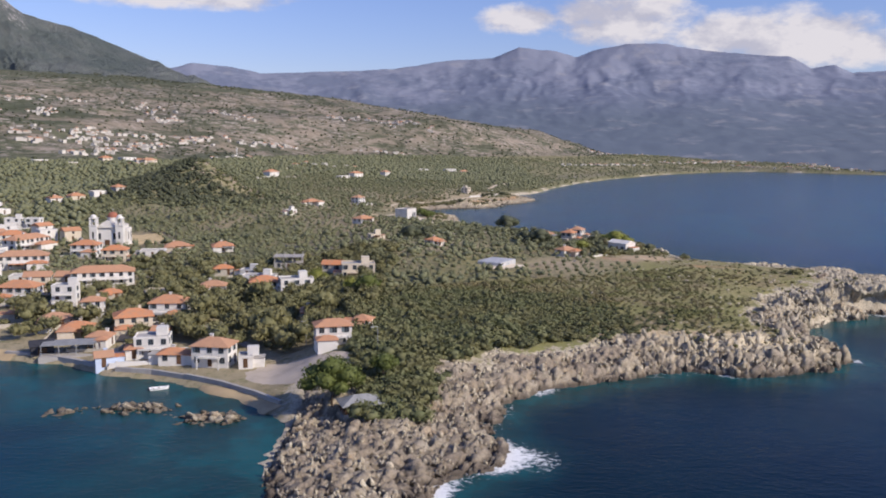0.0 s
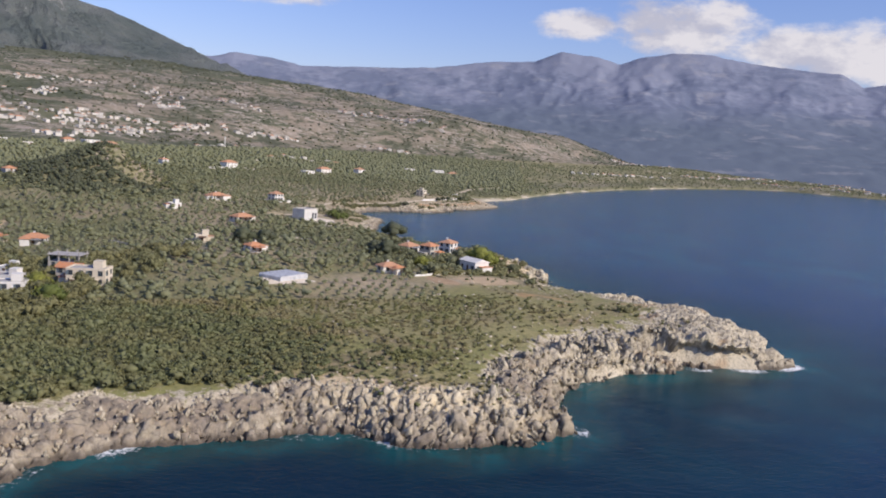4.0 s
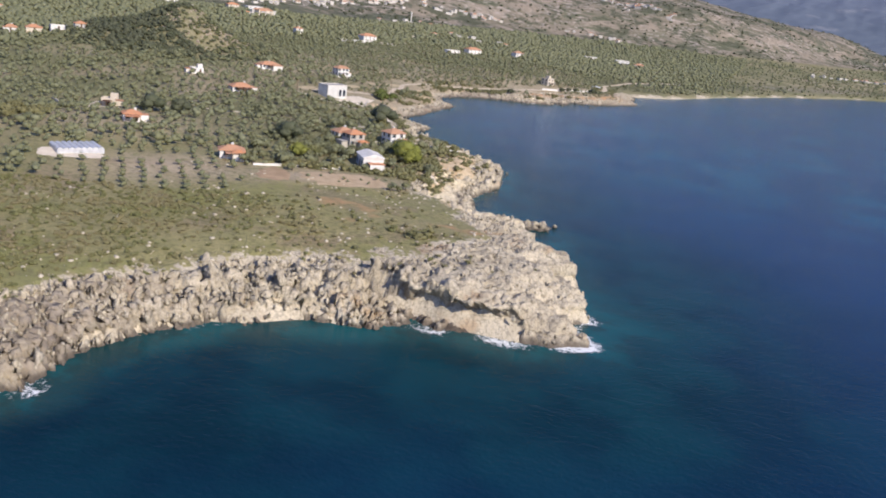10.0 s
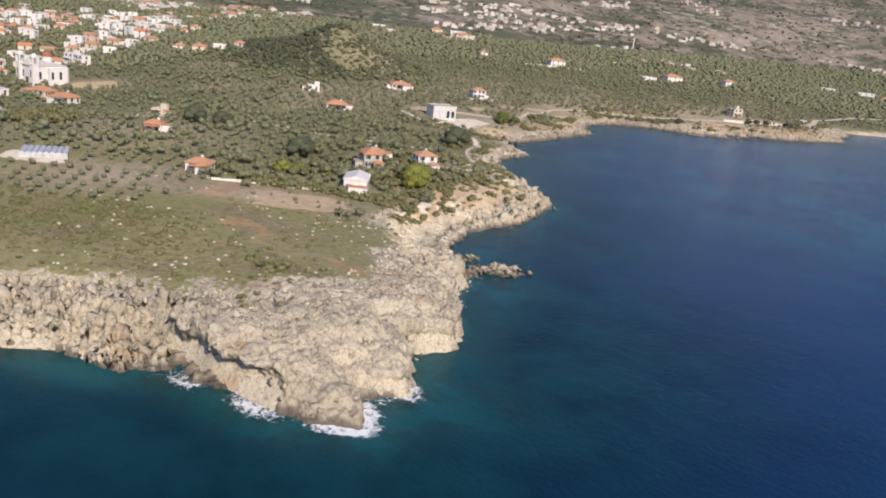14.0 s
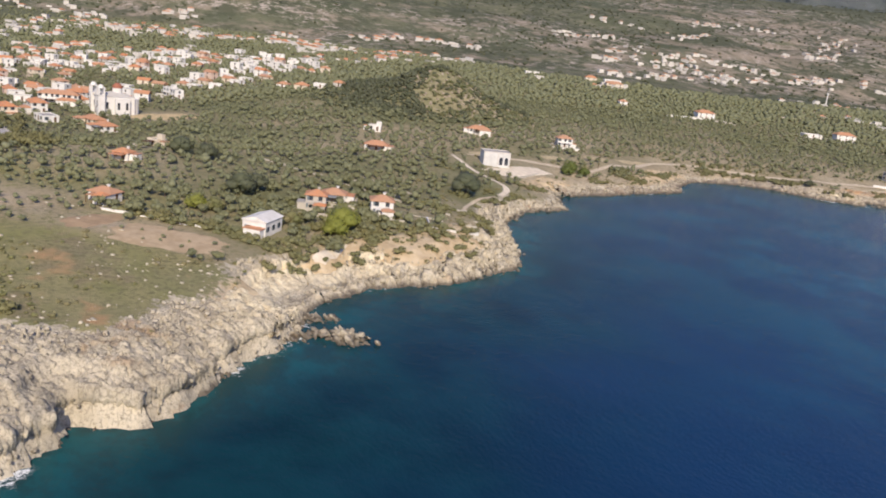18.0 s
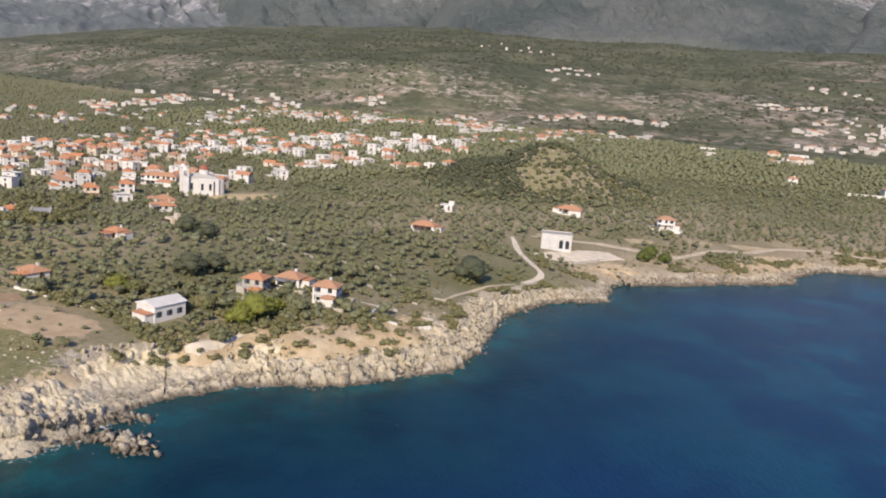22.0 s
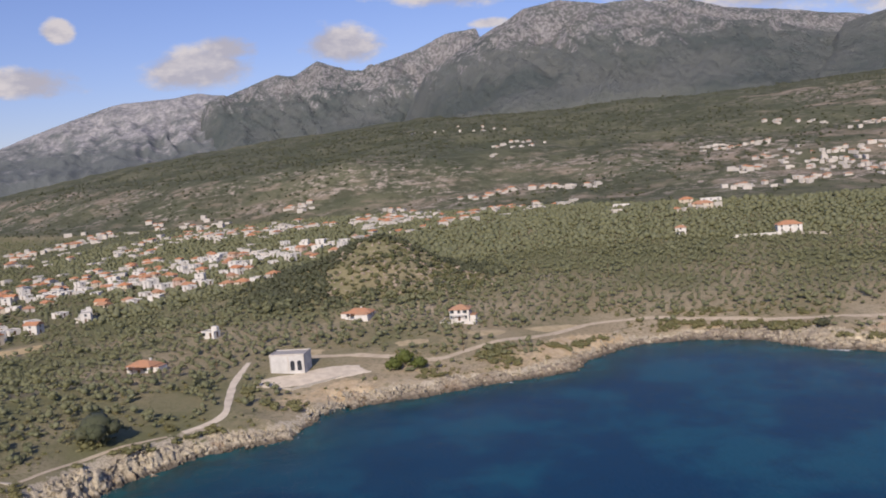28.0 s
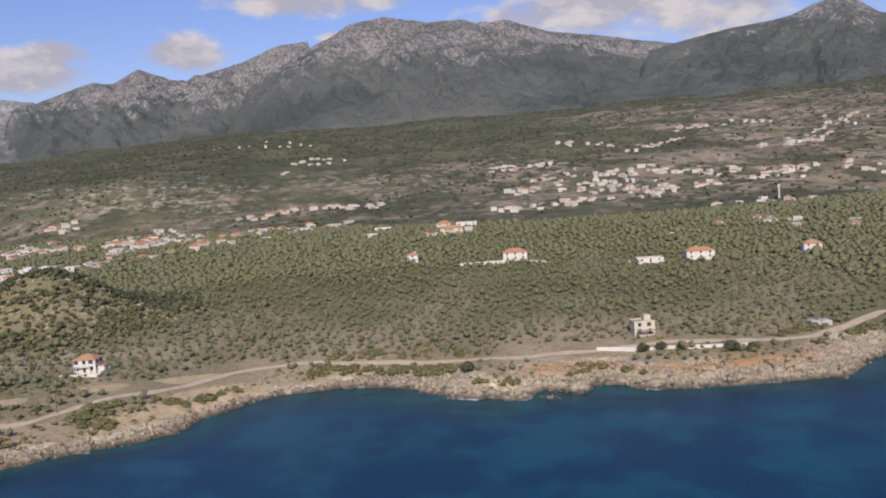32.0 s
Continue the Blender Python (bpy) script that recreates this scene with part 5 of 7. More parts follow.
scatter("orchard", full, np.stack([sx_, sy_, ground_height(sx_, sy_), rng.uniform(0.3, 0.5, sx_.shape)], 1)[young], OLIVE, "small young olive trees on a tilled field", "orchard", 16)
scatter("olive_grove", full, grove[middle], OLIVE, "rows of grey-green olive trees on dry soil", "olive grove", 21)
fx_, fy_ = rows_of(-1500, 1000, -350, 2700, 8.6, 2.6, 0.4, 77)
fd_ = inland(fx_, fy_)
outer = ((fx_ < -760) | (fy_ > 1620) | ((fx_ > 130) & (fy_ > 880))) & (fd_ > 5) & ~above(fx_, fy_, LEVEL_LOW) & (rng.random(fx_.shape) < 0.62 + 0.6 * fbm(fx_, fy_, 90, 3, 311)) & free_of_sites(fx_, fy_)
outer_grove = np.stack([fx_, fy_, ground_height(fx_, fy_, False), rng.uniform(0.5, 0.95, fx_.shape)], 1)[outer]
scatter("olive_grove", thin, np.concatenate([grove[far], outer_grove]), OLIVE, "wide plain of grey-green olive trees inland", "olive grove", 22)


def trunk_mesh(name, height, radius, seed, limbs=3):
    r = np.random.default_rng(seed)
    verts, faces = [], []

    def limb(a, b, ra, rb):
        a, b = Vector(a), Vector(b)
        q = (b - a).to_track_quat("Z", "Y")
        i = len(verts)
        for p, rad in ((a, ra), ((a + b) / 2 + Vector(r.normal(0, 0.06, 3)), (ra + rb) / 2), (b, rb)):
            for k in range(6):
                verts.append(p + q @ Vector((math.cos(k * 1.047) * rad, math.sin(k * 1.047) * rad, 0)))
        for s in range(2):
            for k in range(6):
                faces.append((i + s * 6 + k, i + s * 6 + (k + 1) % 6, i + s * 6 + 6 + (k + 1) % 6, i + s * 6 + 6 + k))

    fork = (r.normal(0, 0.12), r.normal(0, 0.12), height * 0.55)
    limb((0, 0, -0.3), fork, radius, radius * 0.75)
    for k in range(limbs):
        a = k * 6.28 / limbs + r.uniform(-0.4, 0.4)
        limb(fork, (math.cos(a) * height * 0.4, math.sin(a) * height * 0.4, height * r.uniform(0.95, 1.2)), radius * 0.6, radius * 0.25)
    me = bpy.data.meshes.new(name)
    me.from_pydata([tuple(v) for v in verts], [], faces)
    me.materials.append(BARK)
    return me


def tree(name, crown_shape, trunk, material, label, group, m):
    root = tagged(new(name), label, "tree", group)
    root.matrix_basis = m
    crown = new("crown", fast_mesh("crown", *crown_shape, material))
    stem = new("trunk", trunk)
    crown.parent, stem.parent = root, root
    return root


patterns = []
for k in range(5):
    shape = leafy(rng, lobes_of(rng, 4, 1.35, 1.25, 1.95), 46, 0.46, ICO2)
    px_, py_, pz_, ps_ = grove[single[k]]
    patterns.append(tree("olive_tree", shape, trunk_mesh("trunk", 1.7, 0.2, k), OLIVE, "small grey-green olive tree on dry ground", "olive trees by the shore", pose(px_, py_, pz_, 0, 0, k * 70) @ Matrix.Diagonal((ps_, ps_, ps_, 1))))
for k, i in enumerate(single[5:]):
    px_, py_, pz_, ps_ = grove[i]
    made = copy_thing(patterns[k % 5], pose(px_, py_, pz_, 0, 0, (k * 47) % 360))
    made.scale = (ps_, ps_, ps_)

# dense maquis on the near headland, low tufts on its rocky end
x, y = rows_of(-26, 120, 150, 345, 1.75, 0.8, 0.3, 9)
d = inland(x, y)
zone = (y < 268 + 0.62 * (x - 20)) & (x > -24)
wild = 0.78 + 0.75 * fbm(x, y, 20, 3, 321) + 0.25 * smooth(80, 30, x) - 0.7 * smooth(65, 105, x)
keep = zone & (d > 15 + 3 * fbm(x, y, 12, 2, 323)) & (rng.random(x.shape) < wild) & free_of_sites(x, y, 0.5)
x, y, d = x[keep], y[keep], d[keep]
tall = smooth(85, 35, x) * smooth(270, 230, y)
size = rng.uniform(0.5, 1.0, x.shape) * (0.5 + 0.7 * tall) * (1 + 0.55 * fbm(x, y, 11, 2, 325)) + 0.25
bush = [leafy(rng, lobes_of(rng, 3, 1.05, 1.05, 0.5), 26, 0.36, ICO1, 0.6) for k in range(6)]
size = size * (0.72 + 0.7 * smooth(42, 8, x))
thick = smooth(95, 35, x) * smooth(275, 215, y) + 0.25 * fbm(x, y, 22, 2, 347) > 0.5
thicket = np.stack([x, y, ground_height(x, y), size], 1)
scatter("thicket", bush, thicket[thick], THICKET, "dense dark green thicket of shrubs and low trees", "scrub", 23)
scatter("scrub", bush, thicket[~thick], MAQUIS, "low olive-green maquis scrub on the headland", "scrub", 19)
x, y = rows_of(-60, 175, 190, 880, 2.7, 1.0, 0.1, 12)
d = inland(x, y)
keep = (d > 9) & (d < 60) & (rng.random(x.shape) < 0.28 + 0.95 * fbm(x, y, 16, 3, 331)) & free_of_sites(x, y, 0) & ((y > 255) | (x > 60)) & ~((x < -30) & (y < 470))
x, y = x[keep], y[keep]
tuft = [leafy(rng, [(0, 0, 0.3, 0.75)], 12, 0.45, ICO1, 0.6) for k in range(5)]
scatter("scrub", tuft, np.stack([x, y, ground_height(x, y), rng.uniform(0.5, 1.3, x.shape)], 1), MAQUIS, "low dry cushions of scrub between the rocks", "scrub", 24)

x, y = rows_of(20, 175, 200, 350, 1.7, 0.8, 0.5, 13)
d = inland(x, y)
keep = (d > 12) & (rng.random(x.shape) < 0.10 + 0.25 * fbm(x, y, 15, 2, 335) + 0.25 * smooth(30, 16, d)) & (x > 45)
x, y = x[keep], y[keep]
stone = [(ICO1[0] * rng.uniform(0.6, 1.3, (len(ICO1[0]), 1)) * (1, 0.8, 0.6), ICO1[1]) for k in range(6)]
scatter("field_stones", stone, np.stack([x, y, ground_height(x, y) + 0.02, rng.uniform(0.2, 0.8, x.shape) ** 1.7], 1), PALE_STONE, "pale limestone boulders scattered over the grass", "stones", 27)

x, y = rows_of(-70, 140, 300, 900, 2.2, 0.9, 0.7, 16)
d = inland(x, y)
clump = fbm(x, y, 15, 3, 337)
keep = (d > 8 + 3 * (y < 420)) & (d < 34) & (clump > 0.16) & (rng.random(x.shape) < 0.75) & free_of_sites(x, y, 0) & ~((x < -30) & (y < 470)) & (x < 128 - 0.12 * (y - 330))
x, y = x[keep], y[keep]
scatter("scrub", bush, np.stack([x, y, ground_height(x, y), rng.uniform(0.7, 1.5, x.shape)], 1), VILLAGE_TREE, "dark green bushes in clumps above the shore", "scrub", 28)

# gardens round the villas: hedges and thick bushes
x, y = rows_of(30, 115, 318, 470, 1.9, 0.9, 0.4, 18)
d = inland(x, y)
hedge = to_line(x, y, np.array([(64, 340), (72, 349.5), (78, 358), (90, 364), (98, 372)], float))
grove_w = 0.5 * bump(x, y, 74, 392, 24, 30, -0.5) * (0.45 + 1.2 * fbm(x, y, 13, 3, 343)) + 1.0 * (hedge < 2.2) + 0.22 * bump(x, y, 84, 425, 14, 18)
keep = (rng.random(x.shape) < grove_w) & (d > 7) & free_of_sites(x, y, 0.3)
x, y = x[keep], y[keep]
scatter("garden_bushes", bush, np.stack([x, y, ground_height(x, y), rng.uniform(0.7, 1.7, x.shape)], 1), VILLAGE_TREE, "dark green bushes and hedges in the gardens of the villas", "bushes", 29)

# the wooded hill and the slopes behind
x, y = rows_of(-290, -90, 470, 690, 2.9, 1.2, 0.2, 14)
on_hill = bump(x, y, -180, 585, 52, 64, 0.4)
bald = bump(x, y, -142, 600, 30, 42)
keep = (rng.random(x.shape) < np.where(bald > 0.42, 0.9 + 0.8 * fbm(x, y, 12, 2, 345), 4.0 * (on_hill - 0.15))) & free_of_sites(x, y)
x, y = x[keep], y[keep]
knoll = [leafy(rng, lobes_of(rng, 2, 1.15, 0.9, 0.55), 14, 0.5, ICO1, 0.65) for k in range(6)]
knolls = np.stack([x, y, ground_height(x, y), rng.uniform(0.8, 1.6, x.shape) * (1 + 0.35 * (bald[keep] < 0.3))], 1)
stony = (bald[keep] > 0.36) & (rng.random(x.shape) < 0.6)
scatter("hill_scrub", knoll, knolls[~stony], DARK_TREE, "dark scrub and low trees on the rocky hill", "scrub", 25)
scatter("hill_scrub", knoll, knolls[stony], THICKET, "low brownish scrub on the stony side of the hill", "scrub", 25)
hx, hy = rows_of(-215, -105, 540, 665, 2.0, 0.9, 0.3, 34)
bare_side = (bump(hx, hy, -150, 600, 36, 46) > 0.35) & (rng.random(hx.shape) < 0.5 + 0.5 * fbm(hx, hy, 11, 2, 351))
scatter("hill_stones", stone, np.stack([hx, hy, ground_height(hx, hy), rng.uniform(0.4, 1.3, hx.shape) ** 1.5], 1)[bare_side], plain("hill_rock", (0.40, 0.335, 0.265), (0.27, 0.225, 0.175), 0.95, 0.8, 0.1, 0, 3), "weathered rock outcrops on the bald side of the hill", "stones", 30)
x, y = rows_of(-2000, 560, 60, 2800, 14.0, 5.0, 0.35, 15)
z = ground_height(x, y, False)
keep = above(x, y, LEVEL_LOW) & (rng.random(x.shape) < 0.34 + 0.95 * fbm(x, y, 130, 4, 341) + 0.3 * smooth(85, 125, z) * smooth(1500, 1200, y)) & (inland(x, y) > 40)
x, y = x[keep], y[keep]
blob = [leafy(rng, [(0, 0, 0.9, 2.0)], 3, 1.5, ICO1, 0.7) for k in range(5)]
scatter("hillside_trees", blob, np.stack([x, y, ground_height(x, y), rng.uniform(0.6, 1.7, x.shape)], 1), DARK_TREE, "scattered dark trees on the terraced hillside", "woods", 26)

# single trees that stand out
def big_tree(name, x, y, lobes, leaves, size, material, label, trunk_h, trunk_r, core=ICO2, flat=0.75, group=""):
    z = float(ground_height(np.array([float(x)]), np.array([float(y)]))[0])
    return tree(name, leafy(rng, lobes, leaves, size, core, flat), trunk_mesh("trunk", trunk_h, trunk_r, int(abs(x) + abs(y)), 4), material, label, group, pose(x, y, z))


big_tree("pine_tree", -21.5, 159, [(0, 0, 8.6, 3.0), (-3.2, 0.6, 7.0, 2.6), (3.0, -0.4, 7.3, 2.7), (0.7, 2.6, 7.8, 2.6), (-1.0, -2.6, 6.4, 2.4), (4.6, 1.4, 5.8, 2.0), (-4.4, -1.6, 5.4, 1.9), (1.8, -2.8, 5.2, 1.9)], 260, 0.45, PINE, "tall umbrella pine beside the shore pavilion", 6.0, 0.32)
big_tree("pine_tree", -12, 169, [(0, 0, 4.6, 1.9), (-1.7, 0.3, 3.9, 1.5), (1.8, 0.6, 3.8, 1.5), (0.4, -1.4, 3.7, 1.4)], 180, 0.4, PINE, "smaller bright green pine by the parking yard", 3.8, 0.24)
for tx, ty, tr in ((-22, 240, 3.0), (-41, 268, 2.8), (-27, 246, 2.3)):
    big_tree("broad_tree", tx, ty, [(0, 0, tr * 1.5, tr), (tr * 0.7, 0.4, tr * 1.2, tr * 0.7), (-tr * 0.7, 0.3, tr * 1.2, tr * 0.7), (0, -tr * 0.6, tr, tr * 0.7)], 150, 0.5, LIME_TREE if tr < 3 else PINE, "broad yellow-green tree among the houses", tr * 1.3, 0.25, group="broad trees in the village")
for tx, ty, tr, mat in ((36, 468, 5.2, DARK_TREE), (-15, 376, 3.8, DARK_TREE), (-8, 383, 3.4, DARK_TREE), (44, 377, 4.0, DARK_TREE), (38, 384, 3.3, DARK_TREE), (82, 393, 4.2, LIME_TREE), (86, 389, 3.0, LIME_TREE), (77, 398, 2.4, LIME_TREE),
                        (60, 358, 2.4, LIME_TREE), (62, 363, 2.2, MAQUIS), (75, 381, 2.4, MAQUIS), (-15, 566, 3.0, PINE), (-11, 561, 2.6, PINE), (-9, 570, 2.4, PINE), (14, 723, 1.9, DARK_TREE), (37, 783, 1.8, DARK_TREE), (41, 788, 1.6, DARK_TREE), (57, 806, 2.2, DARK_TREE), (61, 812, 1.7, DARK_TREE), (45, 794, 1.5, DARK_TREE), (73, 397, 2.6, OLIVE), (76, 405, 2.4, OLIVE), (96, 384, 2.0, OLIVE)):
    lobes = [(0, 0, tr * 1.15, tr), (tr * 0.75, 0.3, tr * 0.95, tr * 0.7), (-tr * 0.7, 0.5, tr * 0.9, tr * 0.7), (0.2, -tr * 0.7, tr * 0.8, tr * 0.65), (0.1, tr * 0.7, tr * 0.9, tr * 0.6)]
    kind_label = "broad dark evergreen tree near the shore" if mat is DARK_TREE else "bright yellow-green tree beside the villa" if mat is LIME_TREE else "rounded green tree among the villas"
    big_tree("broad_tree", tx, ty, lobes, 130, 0.5, mat, kind_label, tr * 1.0, 0.26, group="broad trees near the villas")
for tx, ty in ((-96, 262), (-58, 300), (-140, 330), (-238, 504), (-180, 350), (-120, 290)):
    big_tree("cypress_tree", tx, ty, [(0, 0, 1.6, 0.85), (0, 0, 3.2, 0.8), (0, 0, 4.8, 0.65), (0, 0, 6.2, 0.45)], 60, 0.35, DARK_TREE, "slender dark cypress between the houses", 3.0, 0.15, ICO1, 1.2, "cypresses of the village")

# ---- buildings ----
class Shape:
    """Collects boxes, slabs and prisms into one mesh."""

    def __init__(self):
        self.v, self.f = [], []

    def add(self, verts, faces):
        i = len(self.v)
        self.v += verts
        self.f += [tuple(k + i for k in f) for f in faces]
        return self

    def box(self, x0, x1, y0, y1, z0, z1, taper=0.0):
        t = taper
        return self.add([(x0, y0, z0), (x1, y0, z0), (x1, y1, z0), (x0, y1, z0), (x0 + t, y0 + t, z1), (x1 - t, y0 + t, z1), (x1 - t, y1 - t, z1), (x0 + t, y1 - t, z1)],
                        [(3, 2, 1, 0), (4, 5, 6, 7), (0, 1, 5, 4), (1, 2, 6, 5), (2, 3, 7, 6), (3, 0, 4, 7)])

    def ring(self, x0, x1, y0, y1, z0, z1, t):
        self.box(x0, x1, y0, y0 + t, z0, z1).box(x0, x1, y1 - t, y1, z0, z1)
        return self.box(x0, x0 + t, y0 + t, y1 - t, z0, z1).box(x1 - t, x1, y0 + t, y1 - t, z0, z1)

    def drum(self, x, y, r0, r1, z0, z1, n=12):
        a = [k * 2 * math.pi / n for k in range(n)]
        return self.add([(x + math.cos(t) * r0, y + math.sin(t) * r0, z0) for t in a] + [(x + math.cos(t) * r1, y + math.sin(t) * r1, z1) for t in a],
                        [tuple(range(n))[::-1], tuple(range(n, 2 * n))] + [(k, (k + 1) % n, n + (k + 1) % n, n + k) for k in range(n)])

    def dome(self, x, y, z, r, rings=4, n=12):
        for k in range(rings):
            a, b = k * math.pi / 2 / rings, (k + 1) * math.pi / 2 / rings
            self.drum(x, y, r * math.cos(a), max(r * math.cos(b), 0.02), z + r * math.sin(a), z + r * math.sin(b), n)
        return self

    def hip(self, w, d, z, rise, over=0.45, thick=0.16, gable=False):
        x, y = w / 2 + over, d / 2 + over
        run = 0.0 if gable else min(y, x * 0.92)
        a, b = (-x + run, 0, z + rise), (x - run, 0, z + rise)
        low = [(-x, -y, z - thick), (x, -y, z - thick), (x, y, z - thick), (-x, y, z - thick)]
        top = [(-x, -y, z), (x, -y, z), (x, y, z), (-x, y, z)]
        return self.add(low + top + [a, b], [(3, 2, 1, 0), (0, 1, 5, 4), (1, 2, 6, 5), (2, 3, 7, 6), (3, 0, 4, 7), (4, 5, 9, 8), (6, 7, 8, 9), (5, 6, 9), (7, 4, 8)])

    def mesh(self, name, material):
        me = bpy.data.meshes.new(name)
        me.from_pydata(self.v, [], self.f)
        me.materials.append(material)
        return me


def part(name, shape, material, parent, label=""):
    ob = new(name, shape.mesh(name, material) if isinstance(shape, Shape) else shape)
    ob.parent = parent
    return tagged(ob, label) if label else ob


WINDOW_FRAME = Shape().box(-0.62, 0.62, -0.07, 0.02, -0.74, -0.64).box(-0.62, 0.62, -0.05, 0.02, 0.64, 0.72).box(-0.62, -0.54, -0.05, 0.02, -0.64, 0.64).box(0.54, 0.62, -0.05, 0.02, -0.64, 0.64).box(-0.03, 0.03, -0.04, 0.02, -0.64, 0.64).mesh("window", SHUTTER)
PANE = Shape().box(-0.54, 0.54, -0.02, 0.01, -0.64, 0.64).mesh("pane", DARK_GLASS)
PLAIN_WINDOW = Shape().box(-0.5, 0.5, -0.06, 0.01, -0.6, 0.6).mesh("window", DARK_GLASS)
SHUTTER_LEAF = Shape().box(-0.56, 0.0, -0.09, -0.03, -0.66, 0.66).mesh("shutter", SHUTTER)
DOOR = Shape().box(-0.5, 0.5, -0.05, 0.02, 0, 2.1).box(-0.58, 0.58, -0.03, 0.02, 2.1, 2.2).mesh("door", WOOD)
WALLS = {"w": WHITEWASH, "c": CREAM, "s": STONE_WALL, "k": CONCRETE, "b": BLUE_RENDER, "o": OFF_WHITE, "p": PINK}
WALL_WORDS = {"w": "whitewashed", "c": "cream-rendered", "s": "pale stone", "k": "bare concrete", "b": "pale blue", "o": "faded off-white", "p": "faded pink"}
ROOF_WORDS = {"h": "hipped terracotta tile roof", "g": "gabled terracotta tile roof", "f": "flat concrete roof", "x": "open unfinished upper frame", "v": "low pitched white roof", "a": "flat roof and arched openings"}


def house(w, d, storeys, roof, wall, seed, rich=True):
    """One house at the origin, its front towards -y."""
    r = random.Random(seed)
    words = "%s-storey %s house with a %s" % (("one", "two", "three")[storeys - 1], WALL_WORDS[wall], ROOF_WORDS[roof])
    root = tagged(new("house"), words, "house")
    h = 0.3 + 2.35 * storeys if roof != "v" else 3.9
    mat = WALLS[wall]
    body = Shape().box(-w / 2, w / 2, -d / 2, d / 2, -1.6, h)
    if roof == "x":
        body = Shape().box(-w / 2, w / 2, -d / 2, d / 2, -1.6, h - 2.35)
        frame_part = Shape().box(-w / 2 - 0.4, w / 2 + 0.4, -d / 2 - 0.4, d / 2 + 0.4, h, h + 0.22)
        for cx in (-w / 2 + 0.2, -w / 6, w / 6, w / 2 - 0.2):
            for cy in (-d / 2 + 0.2, d / 2 - 0.2):
                frame_part.box(cx - 0.18, cx + 0.18, cy - 0.18, cy + 0.18, h - 2.35, h + 1.0)
        part("frame", frame_part, CONCRETE, root, "bare concrete columns and slab")
    if roof in "gv":
        rise = d * (0.24 if roof == "g" else 0.16)
        body.add([(-w / 2, -d / 2, h), (-w / 2, d / 2, h), (-w / 2, 0, h + rise), (w / 2, -d / 2, h), (w / 2, d / 2, h), (w / 2, 0, h + rise)], [(0, 2, 1), (3, 4, 5), (0, 3, 5, 2), (1, 2, 5, 4)])
    part("wall", body, mat, root)
    if roof == "h":
        part("roof", Shape().hip(w, d, h + 0.1, min(d, w) * 0.26), TERRACOTTA, root, "terracotta tiles")
    elif roof in "gv":
        part("roof", Shape().hip(w, d, h + 0.12, d * (0.255 if roof == "g" else 0.17), 0.35, 0.16, True), TERRACOTTA if roof == "g" else WHITEWASH, root)
    elif roof in "fa":
        part("roof", Shape().box(-w / 2 + 0.2, w / 2 - 0.2, -d / 2 + 0.2, d / 2 - 0.2, h, h + 0.12), CONCRETE, root, "grey flat roof")
        part("parapet", Shape().ring(-w / 2 - 0.05, w / 2 + 0.05, -d / 2 - 0.05, d / 2 + 0.05, h - 0.1, h + 0.5, 0.22), mat, root)
        if rich and r.random() < 0.6:
            part("stair_head", Shape().box(w * 0.1, w * 0.1 + 2.6, -0.2, d / 2 - 0.6, h, h + 2.2), mat, root)
    top = storeys if roof not in "xv" else storeys - 1
    for s in range(top):
        zc = 0.3 + 2.35 * s + 1.55
        for side in range(4):
            span, off = (w, d / 2) if side % 2 == 0 else (d, w / 2)
            n = max(1, int(span / (2.7 if rich else 4.6)))
            for k in range(n):
                if not rich and side > 1:
                    continue
                u = (k + 0.5) * span / n - span / 2 + r.uniform(-0.15, 0.15)
                turn = Matrix.Rotation(side * math.pi / 2, 4, "Z")
                if s == 0 and side in (0, 1) and k == n // 2:
                    ob = part("door", DOOR, None, root)
                    ob.matrix_basis = turn @ pose(u, -off - 0.02, 0.32)
                    continue
                ob = part("window", WINDOW_FRAME if rich else PLAIN_WINDOW, None, root)
                ob.matrix_basis = turn @ pose(u, -off - 0.01, zc)
                if rich:
                    part("pane", PANE, None, ob)
                    if r.random() < 0.5:
                        leaf = part("shutter", SHUTTER_LEAF, None, ob)
                        leaf.matrix_basis = pose(-0.58, 0.0, 0)
    if storeys > 1 and roof in "hf" and (rich or r.random() < 0.5):
        for s in range(1, storeys):
            z0 = 0.3 + 2.35 * s
            bw = w * r.uniform(0.55, 0.98) / 2
            bal = part("balcony", Shape().box(-bw, bw, -d / 2 - 1.5, -d / 2, z0 - 0.2, z0), mat, root)
            rail = Shape().box(-bw, bw, -d / 2 - 1.5, -d / 2 - 1.42, z0 + 0.88, z0 + 0.96)
            k = -bw
            while k < bw:
                rail.box(k, k + 0.06, -d / 2 - 1.49, -d / 2 - 1.43, z0, z0 + 0.9)
                k += 0.55
            part("railing", rail, METAL if r.random() < 0.6 else mat, bal)
            if s == 1:
                for k in (-bw + 0.15, bw - 0.15):
                    part("post", Shape().box(k - 0.13, k + 0.13, -d / 2 - 1.45, -d / 2 - 1.2, -1.2, z0 - 0.2), mat, bal)
    if rich and roof == "h" and r.random() < 0.55:
        # a lower wing standing across the front
        ww, wd, wh = w * r.uniform(0.38, 0.55), d * r.uniform(0.45, 0.7), 0.2 + 2.35 * max(1, storeys - 1)
        wx, wy = r.choice((-1, 1)) * (w - ww) / 2, -d / 2 - wd / 2
        wing = part("wing", Shape().box(-ww / 2, ww / 2, -wd / 2, wd / 2, -1.6, wh), mat, root)
        wing.matrix_basis = pose(wx, wy - 0.01, 0)
